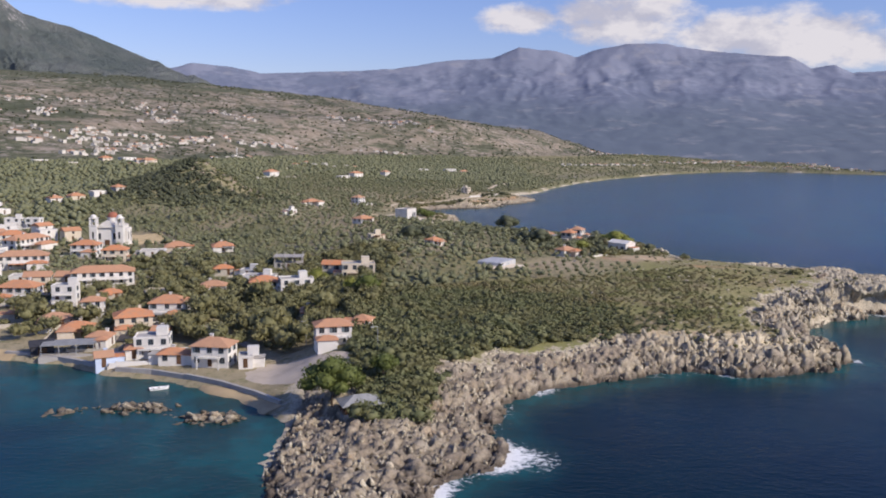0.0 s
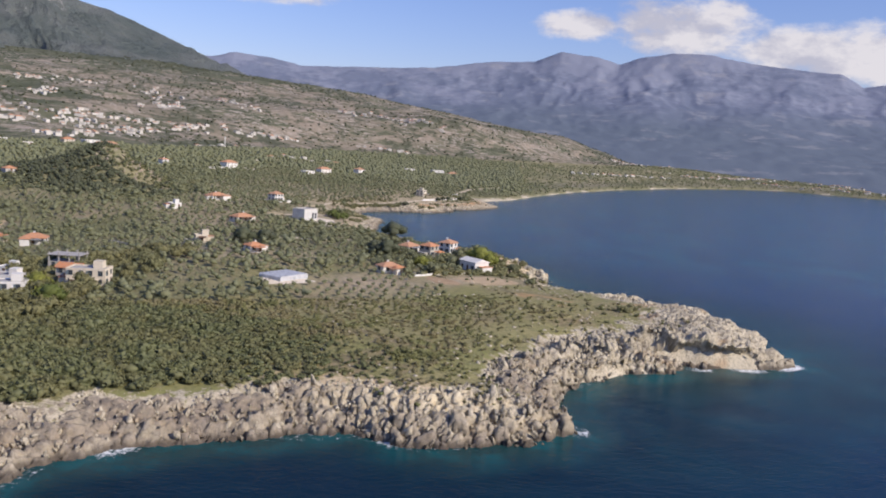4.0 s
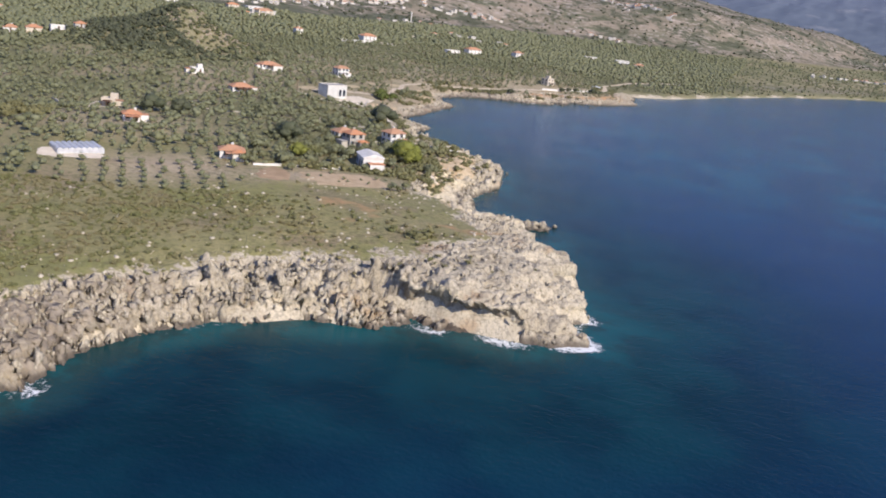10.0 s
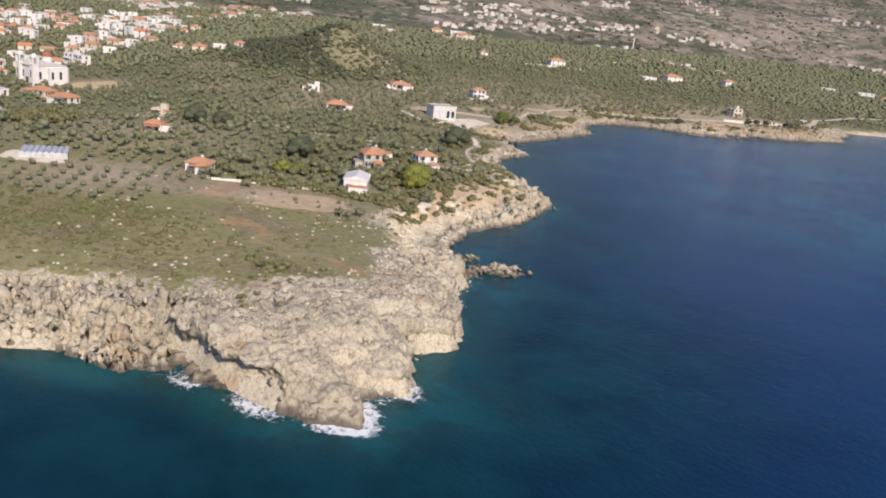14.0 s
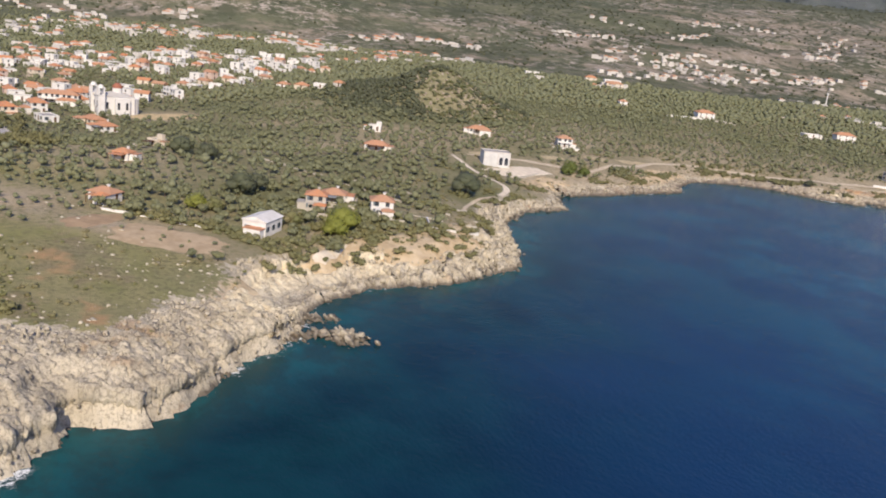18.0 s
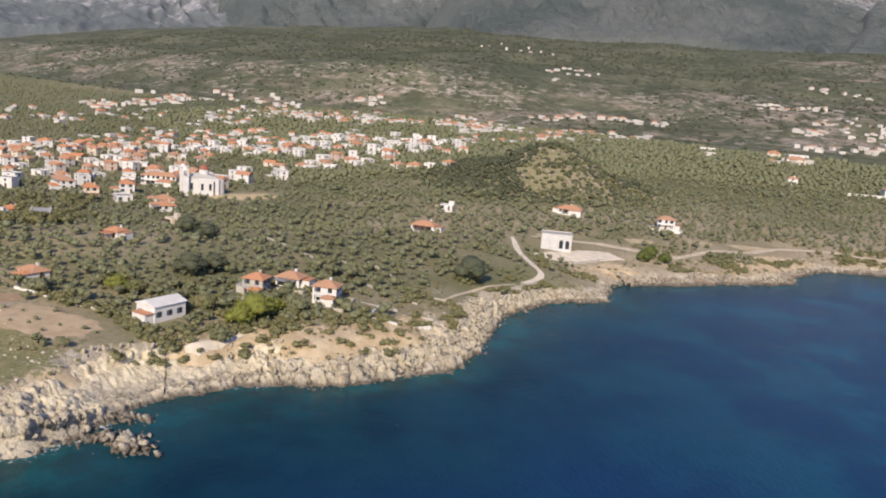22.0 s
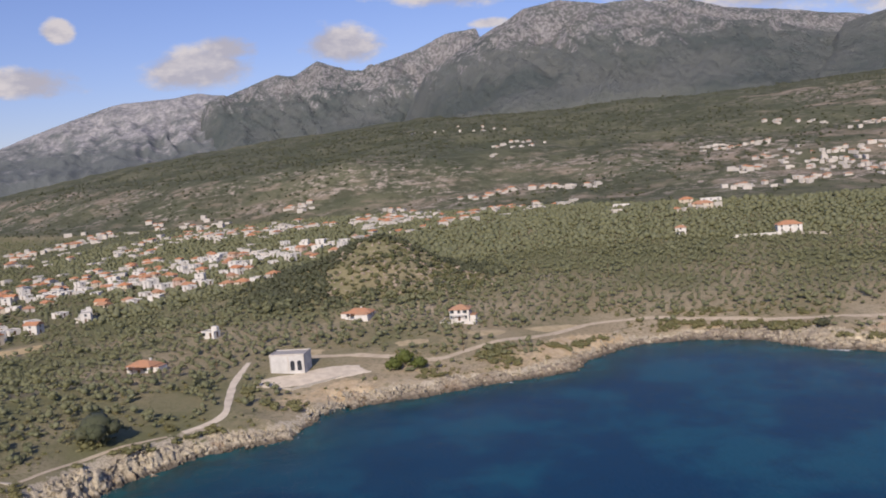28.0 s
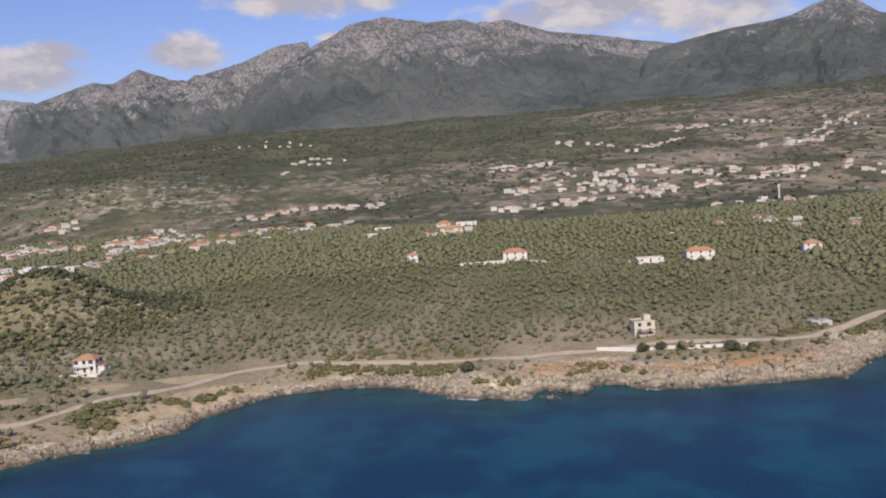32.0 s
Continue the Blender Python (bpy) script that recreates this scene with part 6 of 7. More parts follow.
        part("wing_roof", Shape().hip(ww, wd, wh + 0.1, min(ww, wd) * 0.24, 0.35), TERRACOTTA, wing, "terracotta tiles")
    if rich and r.random() < 0.6:
        side = r.choice((-1, 1))
        x0, x1 = (w / 2, w / 2 + 2.6) if side > 0 else (-w / 2 - 2.6, -w / 2)
        annex = part("annex", Shape().box(x0, x1, -d / 4, d / 2 - 0.3, -1.5, 2.3), mat, root)
        part("annex_roof", Shape().box(x0 - 0.15, x1 + 0.15, -d / 4 - 0.25, d / 2, 2.3, 2.45), TERRACOTTA if r.random() < 0.6 else CONCRETE, annex)
    if rich and r.random() < 0.5:
        span = w * r.uniform(0.5, 0.9) / 2
        porch = part("veranda", Shape().box(-span, span, -d / 2 - 3.2, -d / 2 - (1.5 if storeys > 1 else 0.02), 2.25, 2.38), r.choice((AWNING, TERRACOTTA, WOOD)), root)
        for u in (-span + 0.1, 0, span - 0.1):
            part("post", Shape().box(u - 0.07, u + 0.07, -d / 2 - 3.1, -d / 2 - 2.96, -1.2, 2.25), WOOD, porch)
    if rich and r.random() < 0.45:
        yard = Shape().ring(-w / 2 - 3.5, w / 2 + 3.5, -d / 2 - 4.5, d / 2 + 2.0, -1.4, 0.7, 0.25)
        part("garden_wall", yard, r.choice((mat, STONE_WALL)), root)
    if roof in "hg" and r.random() < (0.85 if rich else 0.4):
        cx, cy = r.uniform(-w / 4, w / 4), d * 0.2
        part("chimney", Shape().box(cx - 0.35, cx + 0.35, cy - 0.3, cy + 0.3, h, h + min(d, w) * 0.26 + 0.35).box(cx - 0.45, cx + 0.45, cy - 0.4, cy + 0.4, h + min(d, w) * 0.26 + 0.35, h + min(d, w) * 0.26 + 0.5), mat, root)
    return root


def lowest(x, y, r):
    a = np.linspace(0, 6.28, 9)
    return float(np.mean(ground_height(x + r * np.cos(a), y + r * np.sin(a), False)))


def settle(root, x, y, w, turn):
    root.matrix_basis = pose(x, y, lowest(x, y, w * 0.35), 0, 0, turn)
    return root


for group, sites in (("harbour houses", HARBOUR), ("houses on the village slope", VILLAGE_SLOPE), ("houses behind the village", VILLAGE_BACK), ("houses east of the village", VILLAGE_EAST), ("villas by the shore", VILLAS)):
    for k, (x, y, w, d, storeys, turn, roof, wall) in enumerate(sites):
        small = 0.8 if sites is VILLAS else 0.8
        tagged(settle(house(w * small, d * small, storeys, roof, wall, k * 13 + len(group)), x, y, w, turn), group=group)
for k, (x, y, w, d, storeys, turn, roof, wall) in enumerate(PLAIN_HOUSES):
    tagged(settle(house(w, d, storeys, roof, wall, k + 500, False), x, y, w, turn), group="houses in the plain")
# the town: a dozen patterns, repeated
stock = {}
for k, (x, y, w, d, storeys, turn, roof, wall) in enumerate(TOWN_SITES):
    key = (storeys, roof, wall if roof != "f" else "w")
    m = pose(x, y, lowest(x, y, 4), 0, 0, turn)
    if key not in stock:
        stock[key] = tagged(house(7.8, 6.0, storeys, roof, key[2], 900 + len(stock), False), group="houses of the town")
        stock[key].matrix_basis = m
    else:
        copy_thing(stock[key], m)

# the twin-towered church
church = tagged(new("church"), "large white church with twin bell towers and a red dome", "church")
church.matrix_basis = pose(CHURCH_AT[0], CHURCH_AT[1], lowest(*CHURCH_AT, 7), 0, 0, 6)
part("wall", Shape().box(-5.2, 5.2, -8, 9, -1.5, 9).box(-7.2, 7.2, -1, 6, -1.5, 8).drum(0, 9, 3.6, 3.6, -1.5, 7.5, 14), WHITEWASH, church)
part("gable", Shape().add([(-5.2, -8.05, 9), (5.2, -8.05, 9), (0, -8.05, 12.2), (-5.2, -7.4, 9), (5.2, -7.4, 9), (0, -7.4, 12.2)], [(0, 1, 2), (3, 5, 4), (0, 2, 5, 3), (1, 4, 5, 2)]), WHITEWASH, church)
part("roof", Shape().hip(10.4, 17, 9.05, 2.2, 0.3, 0.15), OFF_WHITE, church, "pale weathered roof")
drum_part = part("drum", Shape().drum(0, 2, 2.4, 2.4, 9, 12.8, 14), WHITEWASH, church)
part("dome", Shape().dome(0, 2, 12.8, 2.5, 4, 14), plain("red_tiles", (0.34, 0.13, 0.08), (0.28, 0.11, 0.07), 0.85, 1.0), drum_part, "red tiled dome")
part("cross", Shape().box(-0.08, 0.08, 1.92, 2.08, 15.2, 17.0).box(-0.5, 0.5, 1.92, 2.08, 16.1, 16.3), METAL, drum_part)
for sx_ in (-5.7, 5.7):
    tower = part("bell_tower", Shape().box(sx_ - 1.6, sx_ + 1.6, -9.4, -6.2, -1.5, 9.6).box(sx_ - 1.8, sx_ + 1.8, -9.6, -6.0, 9.6, 9.9), WHITEWASH, church)
    belfry = Shape()
    for a in (-1.25, 1.25):
        for b in (-1.25, 1.25):
            belfry.box(sx_ + a - 0.35, sx_ + a + 0.35, -7.8 + b - 0.35, -7.8 + b + 0.35, 9.9, 13)
    belfry.box(sx_ - 1.7, sx_ + 1.7, -9.5, -6.1, 13, 13.35)
    part("belfry", belfry, WHITEWASH, tower)
    part("bell", Shape().drum(sx_, -7.8, 0.55, 0.2, 11.2, 12.2, 10), METAL, tower)
    part("cupola", Shape().dome(sx_, -7.8, 13.35, 1.5, 3, 10), WHITEWASH, tower)
    part("window", Shape().box(sx_ - 0.4, sx_ + 0.4, -9.44, -9.38, 4, 7), DARK_GLASS, tower)
part("door", Shape().box(-1.1, 1.1, -8.12, -8.02, 0, 3.4).drum(0, -8.07, 0.02, 0.02, 3, 3.1, 6), WOOD, church, "tall dark doorway")
for wx_ in (-3.2, 3.2):
    part("window", Shape().box(wx_ - 0.5, wx_ + 0.5, -8.12, -8.03, 3.5, 6.3), DARK_GLASS, church)
for wy_ in (-4.5, 0.5, 4.5):
    for side in (-1, 1):
        edge = 7.2 if wy_ > -1 else 5.2
        part("window", Shape().box(side * edge - 0.06, side * edge + 0.06, wy_ - 0.6, wy_ + 0.6, 2.8, 6.2), DARK_GLASS, church)

# the pale hall with two arched windows on a levelled yard
hall = tagged(new("hall"), "large pale concrete hall with arched windows on a bare yard", "building")
hall.matrix_basis = pose(HALL_AT[0], HALL_AT[1], lowest(*HALL_AT, 6) - 0.2, 0, 0, 66)
PALE_CONCRETE = plain("pale_concrete", (0.58, 0.575, 0.55), (0.47, 0.465, 0.44), 0.9, 0.35, 0.2, 0, 3)
part("wall", Shape().box(-6.4, 6.4, -4.2, 4.2, -1.2, 6.6), PALE_CONCRETE, hall)
part("parapet", Shape().ring(-6.5, 6.5, -4.3, 4.3, 6.5, 7.0, 0.25), OFF_WHITE, hall)
part("roof", Shape().box(-6.2, 6.2, -4.0, 4.0, 6.55, 6.7), CONCRETE, hall)
for u in (2.0, 4.6):
    arch = Shape().box(u - 0.8, u + 0.8, -4.28, -4.18, 1.0, 3.8)
    n_seg = 8
    pts = [(u + 0.8 * math.cos(k * math.pi / n_seg), -4.28, 3.8 + 0.8 * math.sin(k * math.pi / n_seg)) for k in range(n_seg + 1)]
    arch.add(pts + [(x, -4.18, z) for x, _, z in pts], [tuple(range(n_seg + 1)), tuple(range(n_seg + 1, 2 * n_seg + 2))[::-1]] + [(k, k + n_seg + 1, k + n_seg + 2, k + 1) for k in range(n_seg)])
    part("arched_window", arch, DARK_GLASS, hall)
part("door", Shape().box(6.36, 6.46, -1.2, 1.2, -0.4, 2.6), METAL, hall)
for u in (-6.2, 0.4, 6.2):
    part("pilaster", Shape().box(u - 0.2, u + 0.2, -4.32, -4.18, -1.0, 6.5), OFF_WHITE, hall)

# far villages on the slopes: streets of small houses, from x, y to x, y, with a width and a count
TOWN_EDGE = [(-820, 262, -844, 376, 18, 34), (-627, 376, -754, 442, 14, 28), (-671, 446, -866, 511, 16, 26), (-640, 505, -611, 693, 30, 64), (-540, 640, -590, 896, 22, 62), (-330, 285, -557, 394, 45, 52),
             (-557, 394, -400, 560, 45, 52), (-717, 479, -620, 600, 30, 44), (-600, 660, -556, 736, 18, 22), (-440, 600, -530, 860, 14, 26), (-880, 300, -900, 500, 60, 22), (-600, 230, -760, 330, 50, 24)]
HILLSIDE = [(-741, 1155, -638, 1198, 14, 16), (-503, 1116, -527, 1229, 18, 26), (-537, 1237, -366, 1362, 16, 48), (-456, 983, -436, 1093, 14, 20), (-439, 1096, -423, 1268, 16, 28), (-325, 1164, -262, 1232, 10, 16),
            (-888, 1362, -788, 1408, 14, 12), (-527, 1444, -455, 1474, 14, 18), (-760, 1161, -635, 1207, 16, 16), (-627, 1311, -719, 1482, 22, 26), (-890, 907, -1070, 1061, 20, 8), (-1300, 1000, -1500, 1100, 120, 12)]
NORTH_ROWS = [(-816, 1545, -770, 1653, 20, 20), (-762, 1440, -656, 1407, 16, 22), (-752, 1643, -714, 1671, 14, 8), (-400, 1336, -269, 1521, 12, 40), (-268, 1834, -17, 1806, 24, 72), (-478, 1715, -363, 1614, 18, 28),
              (-644, 1754, -473, 1473, 26, 34), (-607, 1146, -398, 1188, 35, 50), (-190, 1040, -120, 1100, 20, 12), (-180, 1580, -60, 1600, 14, 12), (-3060, 1050, -2930, 1060, 26, 26)]
FAR_BAY = [(540, 2010, 793, 2240, 40, 70), (863, 2460, 1010, 2180, 70, 80), (222, 1640, 464, 1880, 14, 30), (396, 2228, 737, 2641, 60, 44), (700, 2040, 960, 1880, 16, 34), (1100, 2350, 1700, 2450, 60, 40)]

SLOPE_FOOT = [(-891, 252, -755, 328, 16, 14), (-712, 401, -630, 437, 16, 12), (-678, 457, -695, 536, 24, 16), (-738, 541, -614, 614, 26, 24), (-650, 648, -749, 724, 22, 16), (-593, 647, -658, 754, 22, 22), (-716, 796, -713, 871, 18, 12),
              (-541, 744, -547, 865, 10, 12), (-696, 887, -606, 976, 14, 14), (-862, 135, -666, 244, 26, 14), (-543, 1065, -528, 1105, 14, 8), (-322, 864, -314, 897, 9, 8), (-1071, 966, -1074, 1040, 14, 10), (-855, 601, -826, 643, 12, 8)]


def far_houses(name, streets, label, seed, big=0.68):
    r = np.random.default_rng(seed)
    walls, roofs = Shape(), Shape()
    root = tagged(new(name), label, "village", kind="stuff")
    for x0, y0, x1, y1, wide, n in streets:
        s, v = r.uniform(0, 1, n), r.normal(0, 0.6, n) * wide
        s = np.clip(s + 0.08 * fbm(s * 9, s * 0 + x0, 1.0, 2, 7), 0, 1)
        ln = math.hypot(x1 - x0, y1 - y0)
        x, y = x0 + (x1 - x0) * s - v * (y1 - y0) / ln, y0 + (y1 - y0) * s + v * (x1 - x0) / ln
        z = ground_height(x, y, False)
        along = math.degrees(math.atan2(y1 - y0, x1 - x0))
        for k in range(n):
            w, d, h = r.uniform(6, 12) * big, r.uniform(5.5, 8) * big, r.choice([2.8, 3.2, 5.4]) * big
            m = pose(x[k], y[k], z[k], 0, 0, along + r.normal(0, 22))
            one, top = Shape().box(-w / 2, w / 2, -d / 2, d / 2, -4, h), Shape().hip(w, d, h + 0.1, d * 0.22)
            if r.random() < 0.4:
                wing = r.uniform(0.3, 0.6) * w
                one.box(w / 2, w / 2 + wing, -d / 2, d * 0.2, -4, h * 0.62)
            walls.add([tuple(m @ Vector(p)) for p in one.v], one.f)
            if r.random() < 0.34:
                roofs.add([tuple(m @ Vector(p)) for p in top.v], top.f)
    part("walls", walls, OFF_WHITE, root)
    part("roofs", roofs, TERRACOTTA, root)


far_houses("hill_village", TOWN_EDGE, "pale houses of a village along the foot of the slope", 61, 0.84)
far_houses("hill_village", SLOPE_FOOT, "pale houses scattered where the slope begins", 65, 0.84)
far_houses("hill_village", HILLSIDE, "pale houses of hamlets spread over the terraced hillside", 62)
far_houses("hill_village", NORTH_ROWS, "pale houses in rows across the brown terraces", 63)
far_houses("shore_town", FAR_BAY, "small white houses of distant places round the bay", 64)

# ---- harbour, yards, roads and small things ----
def height_at(x, y, fine=False):
    return float(ground_height(np.array([float(x)]), np.array([float(y)]), fine)[0])


def ribbon(name, line, width, material, label, lift=0.12, seed=1):
    seg = np.r_[0, np.cumsum(np.hypot(*np.diff(line, axis=0).T))]
    s = np.arange(0, seg[-1], 2.0)
    cx, cy = np.interp(s, seg, line[:, 0]), np.interp(s, seg, line[:, 1])
    soft = np.ones(7) / 7
    cx, cy = np.convolve(np.pad(cx, 3, mode="edge"), soft, "valid"), np.convolve(np.pad(cy, 3, mode="edge"), soft, "valid")
    tx, ty = np.gradient(cx), np.gradient(cy)
    ln = np.hypot(tx, ty)
    across = np.array([-1.0, -0.5, 0, 0.5, 1.0]) * width / 2
    wob = 1 + 0.4 * fbm(s, s * 0 + seed, 9, 2, 401)
    X = cx[:, None] - ty[:, None] / ln[:, None] * across * wob[:, None]
    Y = cy[:, None] + tx[:, None] / ln[:, None] * across * wob[:, None]
    Z = ground_height(X.ravel(), Y.ravel()).reshape(X.shape) + lift
    me = fast_mesh(name, np.stack([X.ravel(), Y.ravel(), Z.ravel()], 1), grid_faces(len(s), 5)[:, ::-1], material, True, 4)
    return tagged(new(name, me), label, "road", kind="structure")


ribbon("road", COAST_TRACK, 3.3, EARTH_TRACK, "pale dirt track along the shore")
ribbon("road", VILLA_TRACK[:5], 2.4, DUST, "pale dirt track down to the shore", seed=5)
ribbon("road", VILLA_TRACK[4:], 1.3, EARTH_TRACK, "narrow earth path between the villas", seed=6)
TOWN_ROAD = np.array([(-46, 205), (-66, 225), (-92, 243), (-120, 282), (-140, 300), (-165, 320)], float)
ribbon("road", TOWN_ROAD, 4.0, GRAVEL, "grey village street between the houses", 0.14, 8)


def patch(name, x, y, rx, ry, turn, material, label, lift, seed, category):
    """A yard: a flat ragged sheet laid on the ground."""
    rings, n = 14, 72
    a = np.linspace(0, 2 * math.pi, n, endpoint=False)
    edge = 1 + 0.3 * fbm(np.cos(a) * 30 + x, np.sin(a) * 30 + y, 22, 3, seed)
    rr = np.linspace(0.02, 1, rings)[:, None] * edge[None]
    sq = 1 / np.maximum(np.abs(np.cos(a)) ** 4 + np.abs(np.sin(a)) ** 4, 0.3) ** 0.25
    u, v = rr * sq * np.cos(a) * rx, rr * sq * np.sin(a) * ry
    X, Y = x + u * math.cos(turn) - v * math.sin(turn), y + u * math.sin(turn) + v * math.cos(turn)
    Z = ground_height(X.ravel(), Y.ravel()).reshape(X.shape) + lift * (1 - 2.6 * np.linspace(0.02, 1, rings)[:, None] ** 5) + 0.12 * fbm(X, Y, 3.0, 2, seed + 40)
    faces = []
    for i in range(rings - 1):
        for k in range(n):
            faces.append((i * n + k, (i + 1) * n + k, (i + 1) * n + (k + 1) % n, i * n + (k + 1) % n))
    faces.append(tuple(range(n)))
    ob = mesh_object(name, np.stack([X.ravel(), Y.ravel(), Z.ravel()], 1), faces, material, None, True)
    return tagged(ob, label, category, kind="structure")


patch("yard", -30, 181, 17, 8.5, -0.62, GRAVEL, "grey gravel parking yard above the beach", 0.16, 3, "yard")
patch("yard", -14, 533, 24, 8.5, 1.75, DUST, "levelled pale yard round the hall", 0.25, 4, "yard")
TILLED = plain("tilled_soil", (0.42, 0.30, 0.185), (0.33, 0.235, 0.145), 0.95, 0.3, 0.1, 0, 2)
patch("field", 70, 329, 9.5, 6, -0.93, TILLED, "bare reddish-brown tilled field", 0.12, 15, "field")
patch("field", 86, 343, 16, 11, 0.985, plain("dry_soil", (0.50, 0.385, 0.25), (0.40, 0.30, 0.185), 0.95, 0.3, 0.1, 0, 2), "pale dry tilled field beside the white villa", 0.12, 5, "field")
patch("field", -146, 406, 22, 10, 1.9, plain("straw", (0.60, 0.47, 0.27), (0.47, 0.36, 0.2), 0.95, 0.3, 0.1, 0, 2), "yellow stubble field beside the church", 0.2, 6, "field")
DRY = plain("dry_grass", (0.50, 0.41, 0.26), (0.38, 0.31, 0.19), 0.95, 0.25, 0.1, 0, 2)
for fx_, fy_, frx, fry, fturn in ((-39, 574, 8, 5, 1.6), (-38, 606, 9, 4.5, 1.6), (-44, 533, 8, 5, 1.4), (-40, 634, 12, 4, 1.6)):
    patch("field", fx_, fy_, frx, fry, fturn, DRY, "dry pale grass clearing among the olives", 0.12, int(fy_), "field")
patch("field", 22, 302, 10, 6.5, 0.8, DUST, "dry bare ground round the greenhouse", 0.2, 7, "field")
SHORE_PATH = np.array([(83, 400), (87, 394), (93, 387), (99, 381), (103, 373)], float)
ribbon("road", SHORE_PATH, 2.4, DUST, "pale footpath down to the shore", seed=9)
BEACH = np.array([(-55, 178), (-46, 173), (-38, 167), (-33, 161)], float)
ribbon("beach", BEACH, 5.0, SAND, "narrow sandy beach below the quay wall", 0.3, 3)
FAR_BEACH = np.array([(-150, 206), (-135, 205), (-120, 203), (-104, 200)], float)
ribbon("beach", FAR_BEACH, 7.0, SAND, "sandy beach beside the village", 0.3, 4)


def wall_run(name, line, thick, high, material, label, category="wall", drop=1.6):
    root = tagged(new(name), label, category)
    for (ax, ay), (bx, by) in zip(line[:-1], line[1:]):
        z = min(height_at(ax, ay), height_at(bx, by))
        ln, turn = math.hypot(bx - ax, by - ay), math.degrees(math.atan2(by - ay, bx - ax))
        ob = part("section", Shape().box(0, ln, -thick / 2, thick / 2, -drop, high), material, root)
        ob.matrix_basis = pose(ax, ay, z, 0, 0, turn)
    return root


wall_run("quay_wall", [(-76, 189), (-67, 187.5), (-58, 183.5), (-48, 178), (-39, 171), (-33, 165)], 0.8, 1.1, CONCRETE, "concrete quay wall above the small beach")
wall_run("quay_wall", [(-109, 203), (-99, 201), (-88, 196), (-78, 190)], 1.0, 0.8, CONCRETE, "low concrete quay along the village front")
wall_run("field_wall", [(24, 772), (32, 780), (40, 788), (48, 800), (57, 815)], 0.6, 1.5, WHITEWASH, "long white wall beside the coastal track")
wall_run("terrace_wall", [(-12, 510), (-3, 524), (-12, 545)], 0.6, 0.9, STONE_WALL, "pale retaining wall of the yard")
wall_run("garden_wall", [(60, 333), (67, 341), (72, 348), (77, 356)], 0.35, 0.9, WHITEWASH, "low white garden wall")
wall_run("garden_wall", [(72, 428), (80, 424), (86, 430), (84, 440)], 0.4, 1.0, WHITEWASH, "white terrace wall of the shore garden")
wall_run("terrace_wall", [(66, 424), (74, 433), (80, 442)], 0.5, 0.9, STONE_WALL, "pale stone terrace wall below the villas")
wall_run("terrace_wall", [(58, 432), (66, 441), (72, 449)], 0.5, 0.8, STONE_WALL, "weathered stone terrace wall above the shore")
wall_run("garden_wall", [(-15, 164), (-9, 160), (-6, 163)], 0.35, 0.6, STONE_WALL, "low pale wall beside the pavilion")
wall_run("field_wall", [(-186, 822), (-178, 838), (-172, 850)], 0.5, 1.8, WHITEWASH, "long white boundary wall in the plain")

wall_run("field_wall", [(-166, 858), (-159, 862), (-152, 868)], 0.5, 1.6, STONE_WALL, "low pale wall beside the white house in the plain")
wall_run("terrace_wall", [(-186, 974), (-180, 992), (-174, 1008)], 0.8, 1.4, STONE_WALL, "long pale terrace wall in the plain")
wall_run("terrace_wall", [(-118, 900), (-108, 912), (-100, 920)], 0.7, 1.4, STONE_WALL, "pale broken wall among the olives")

for ends in (((20, 418), (36, 425), (51, 431)), ((7, 423), (26, 429), (46, 434)), ((11, 434), (26, 438), (40, 442)), ((51, 439), (60, 452)), ((-32, 363), (-55, 376), (-77, 388)), ((-16, 403), (0, 410), (17, 417))):
    wall_run("field_wall", list(ends), 0.7, 0.7, STONE_WALL, "low pale drystone wall between the olive rows", drop=1.0)

# the open pavilion under the pine
pav = tagged(new("pavilion"), "open wooden pavilion with a grey pyramid roof", "pavilion")
pav.matrix_basis = pose(-15.5, 155, height_at(-15.5, 155) + 0.1, 0, 0, 20)
for a in (-3.4, 0, 3.4):
    for b in (-2.2, 2.2):
        part("post", Shape().box(a - 0.1, a + 0.1, b - 0.1, b + 0.1, -0.8, 2.5), WOOD, pav)
part("roof", Shape().hip(7.4, 5.0, 2.6, 1.4, 0.5, 0.14), AWNING, pav, "grey roofing felt")
part("floor", Shape().box(-3.8, 3.8, -2.6, 2.6, -0.9, 0.1), CONCRETE, pav)
part("parapet", Shape().box(-3.8, 3.8, -2.6, -2.4, 0.1, 0.9), STONE_WALL, pav)
part("counter", Shape().box(-3.4, -2.6, -1.8, 1.8, 0.1, 1.1), WOOD, pav)

# the harbour terrace with its awning, boat shed and slip
terrace = tagged(new("terrace"), "harbour terrace with a flat grey awning on posts", "terrace")
terrace.matrix_basis = pose(-93, 203, 1.4, 0, 0, 16)
part("deck", Shape().box(-6.5, 6.5, -4.5, 3.0, -2.2, 0.1), CONCRETE, terrace)
part("awning", Shape().box(-6.2, 6.2, -3.6, 2.8, 2.7, 2.85), AWNING, terrace)
for a in (-6, -2, 2, 6):
    part("post", Shape().box(a - 0.07, a + 0.07, -3.5, -3.36, 0.1, 2.7), METAL, terrace)
    part("post", Shape().box(a - 0.07, a + 0.07, 2.5, 2.64, 0.1, 2.7), METAL, terrace)
shed = tagged(new("boat_shed"), "dark covered boat shed standing on the quay", "shed")
shed.matrix_basis = pose(-100, 203, 0.8, 0, 0, 30)
part("wall", Shape().box(-2.6, 2.6, -2.2, 2.2, -1.2, 2.6), DARK, shed)
part("roof", Shape().hip(5.2, 4.4, 2.7, 1.2, 0.3, 0.12, True), DARK, shed)
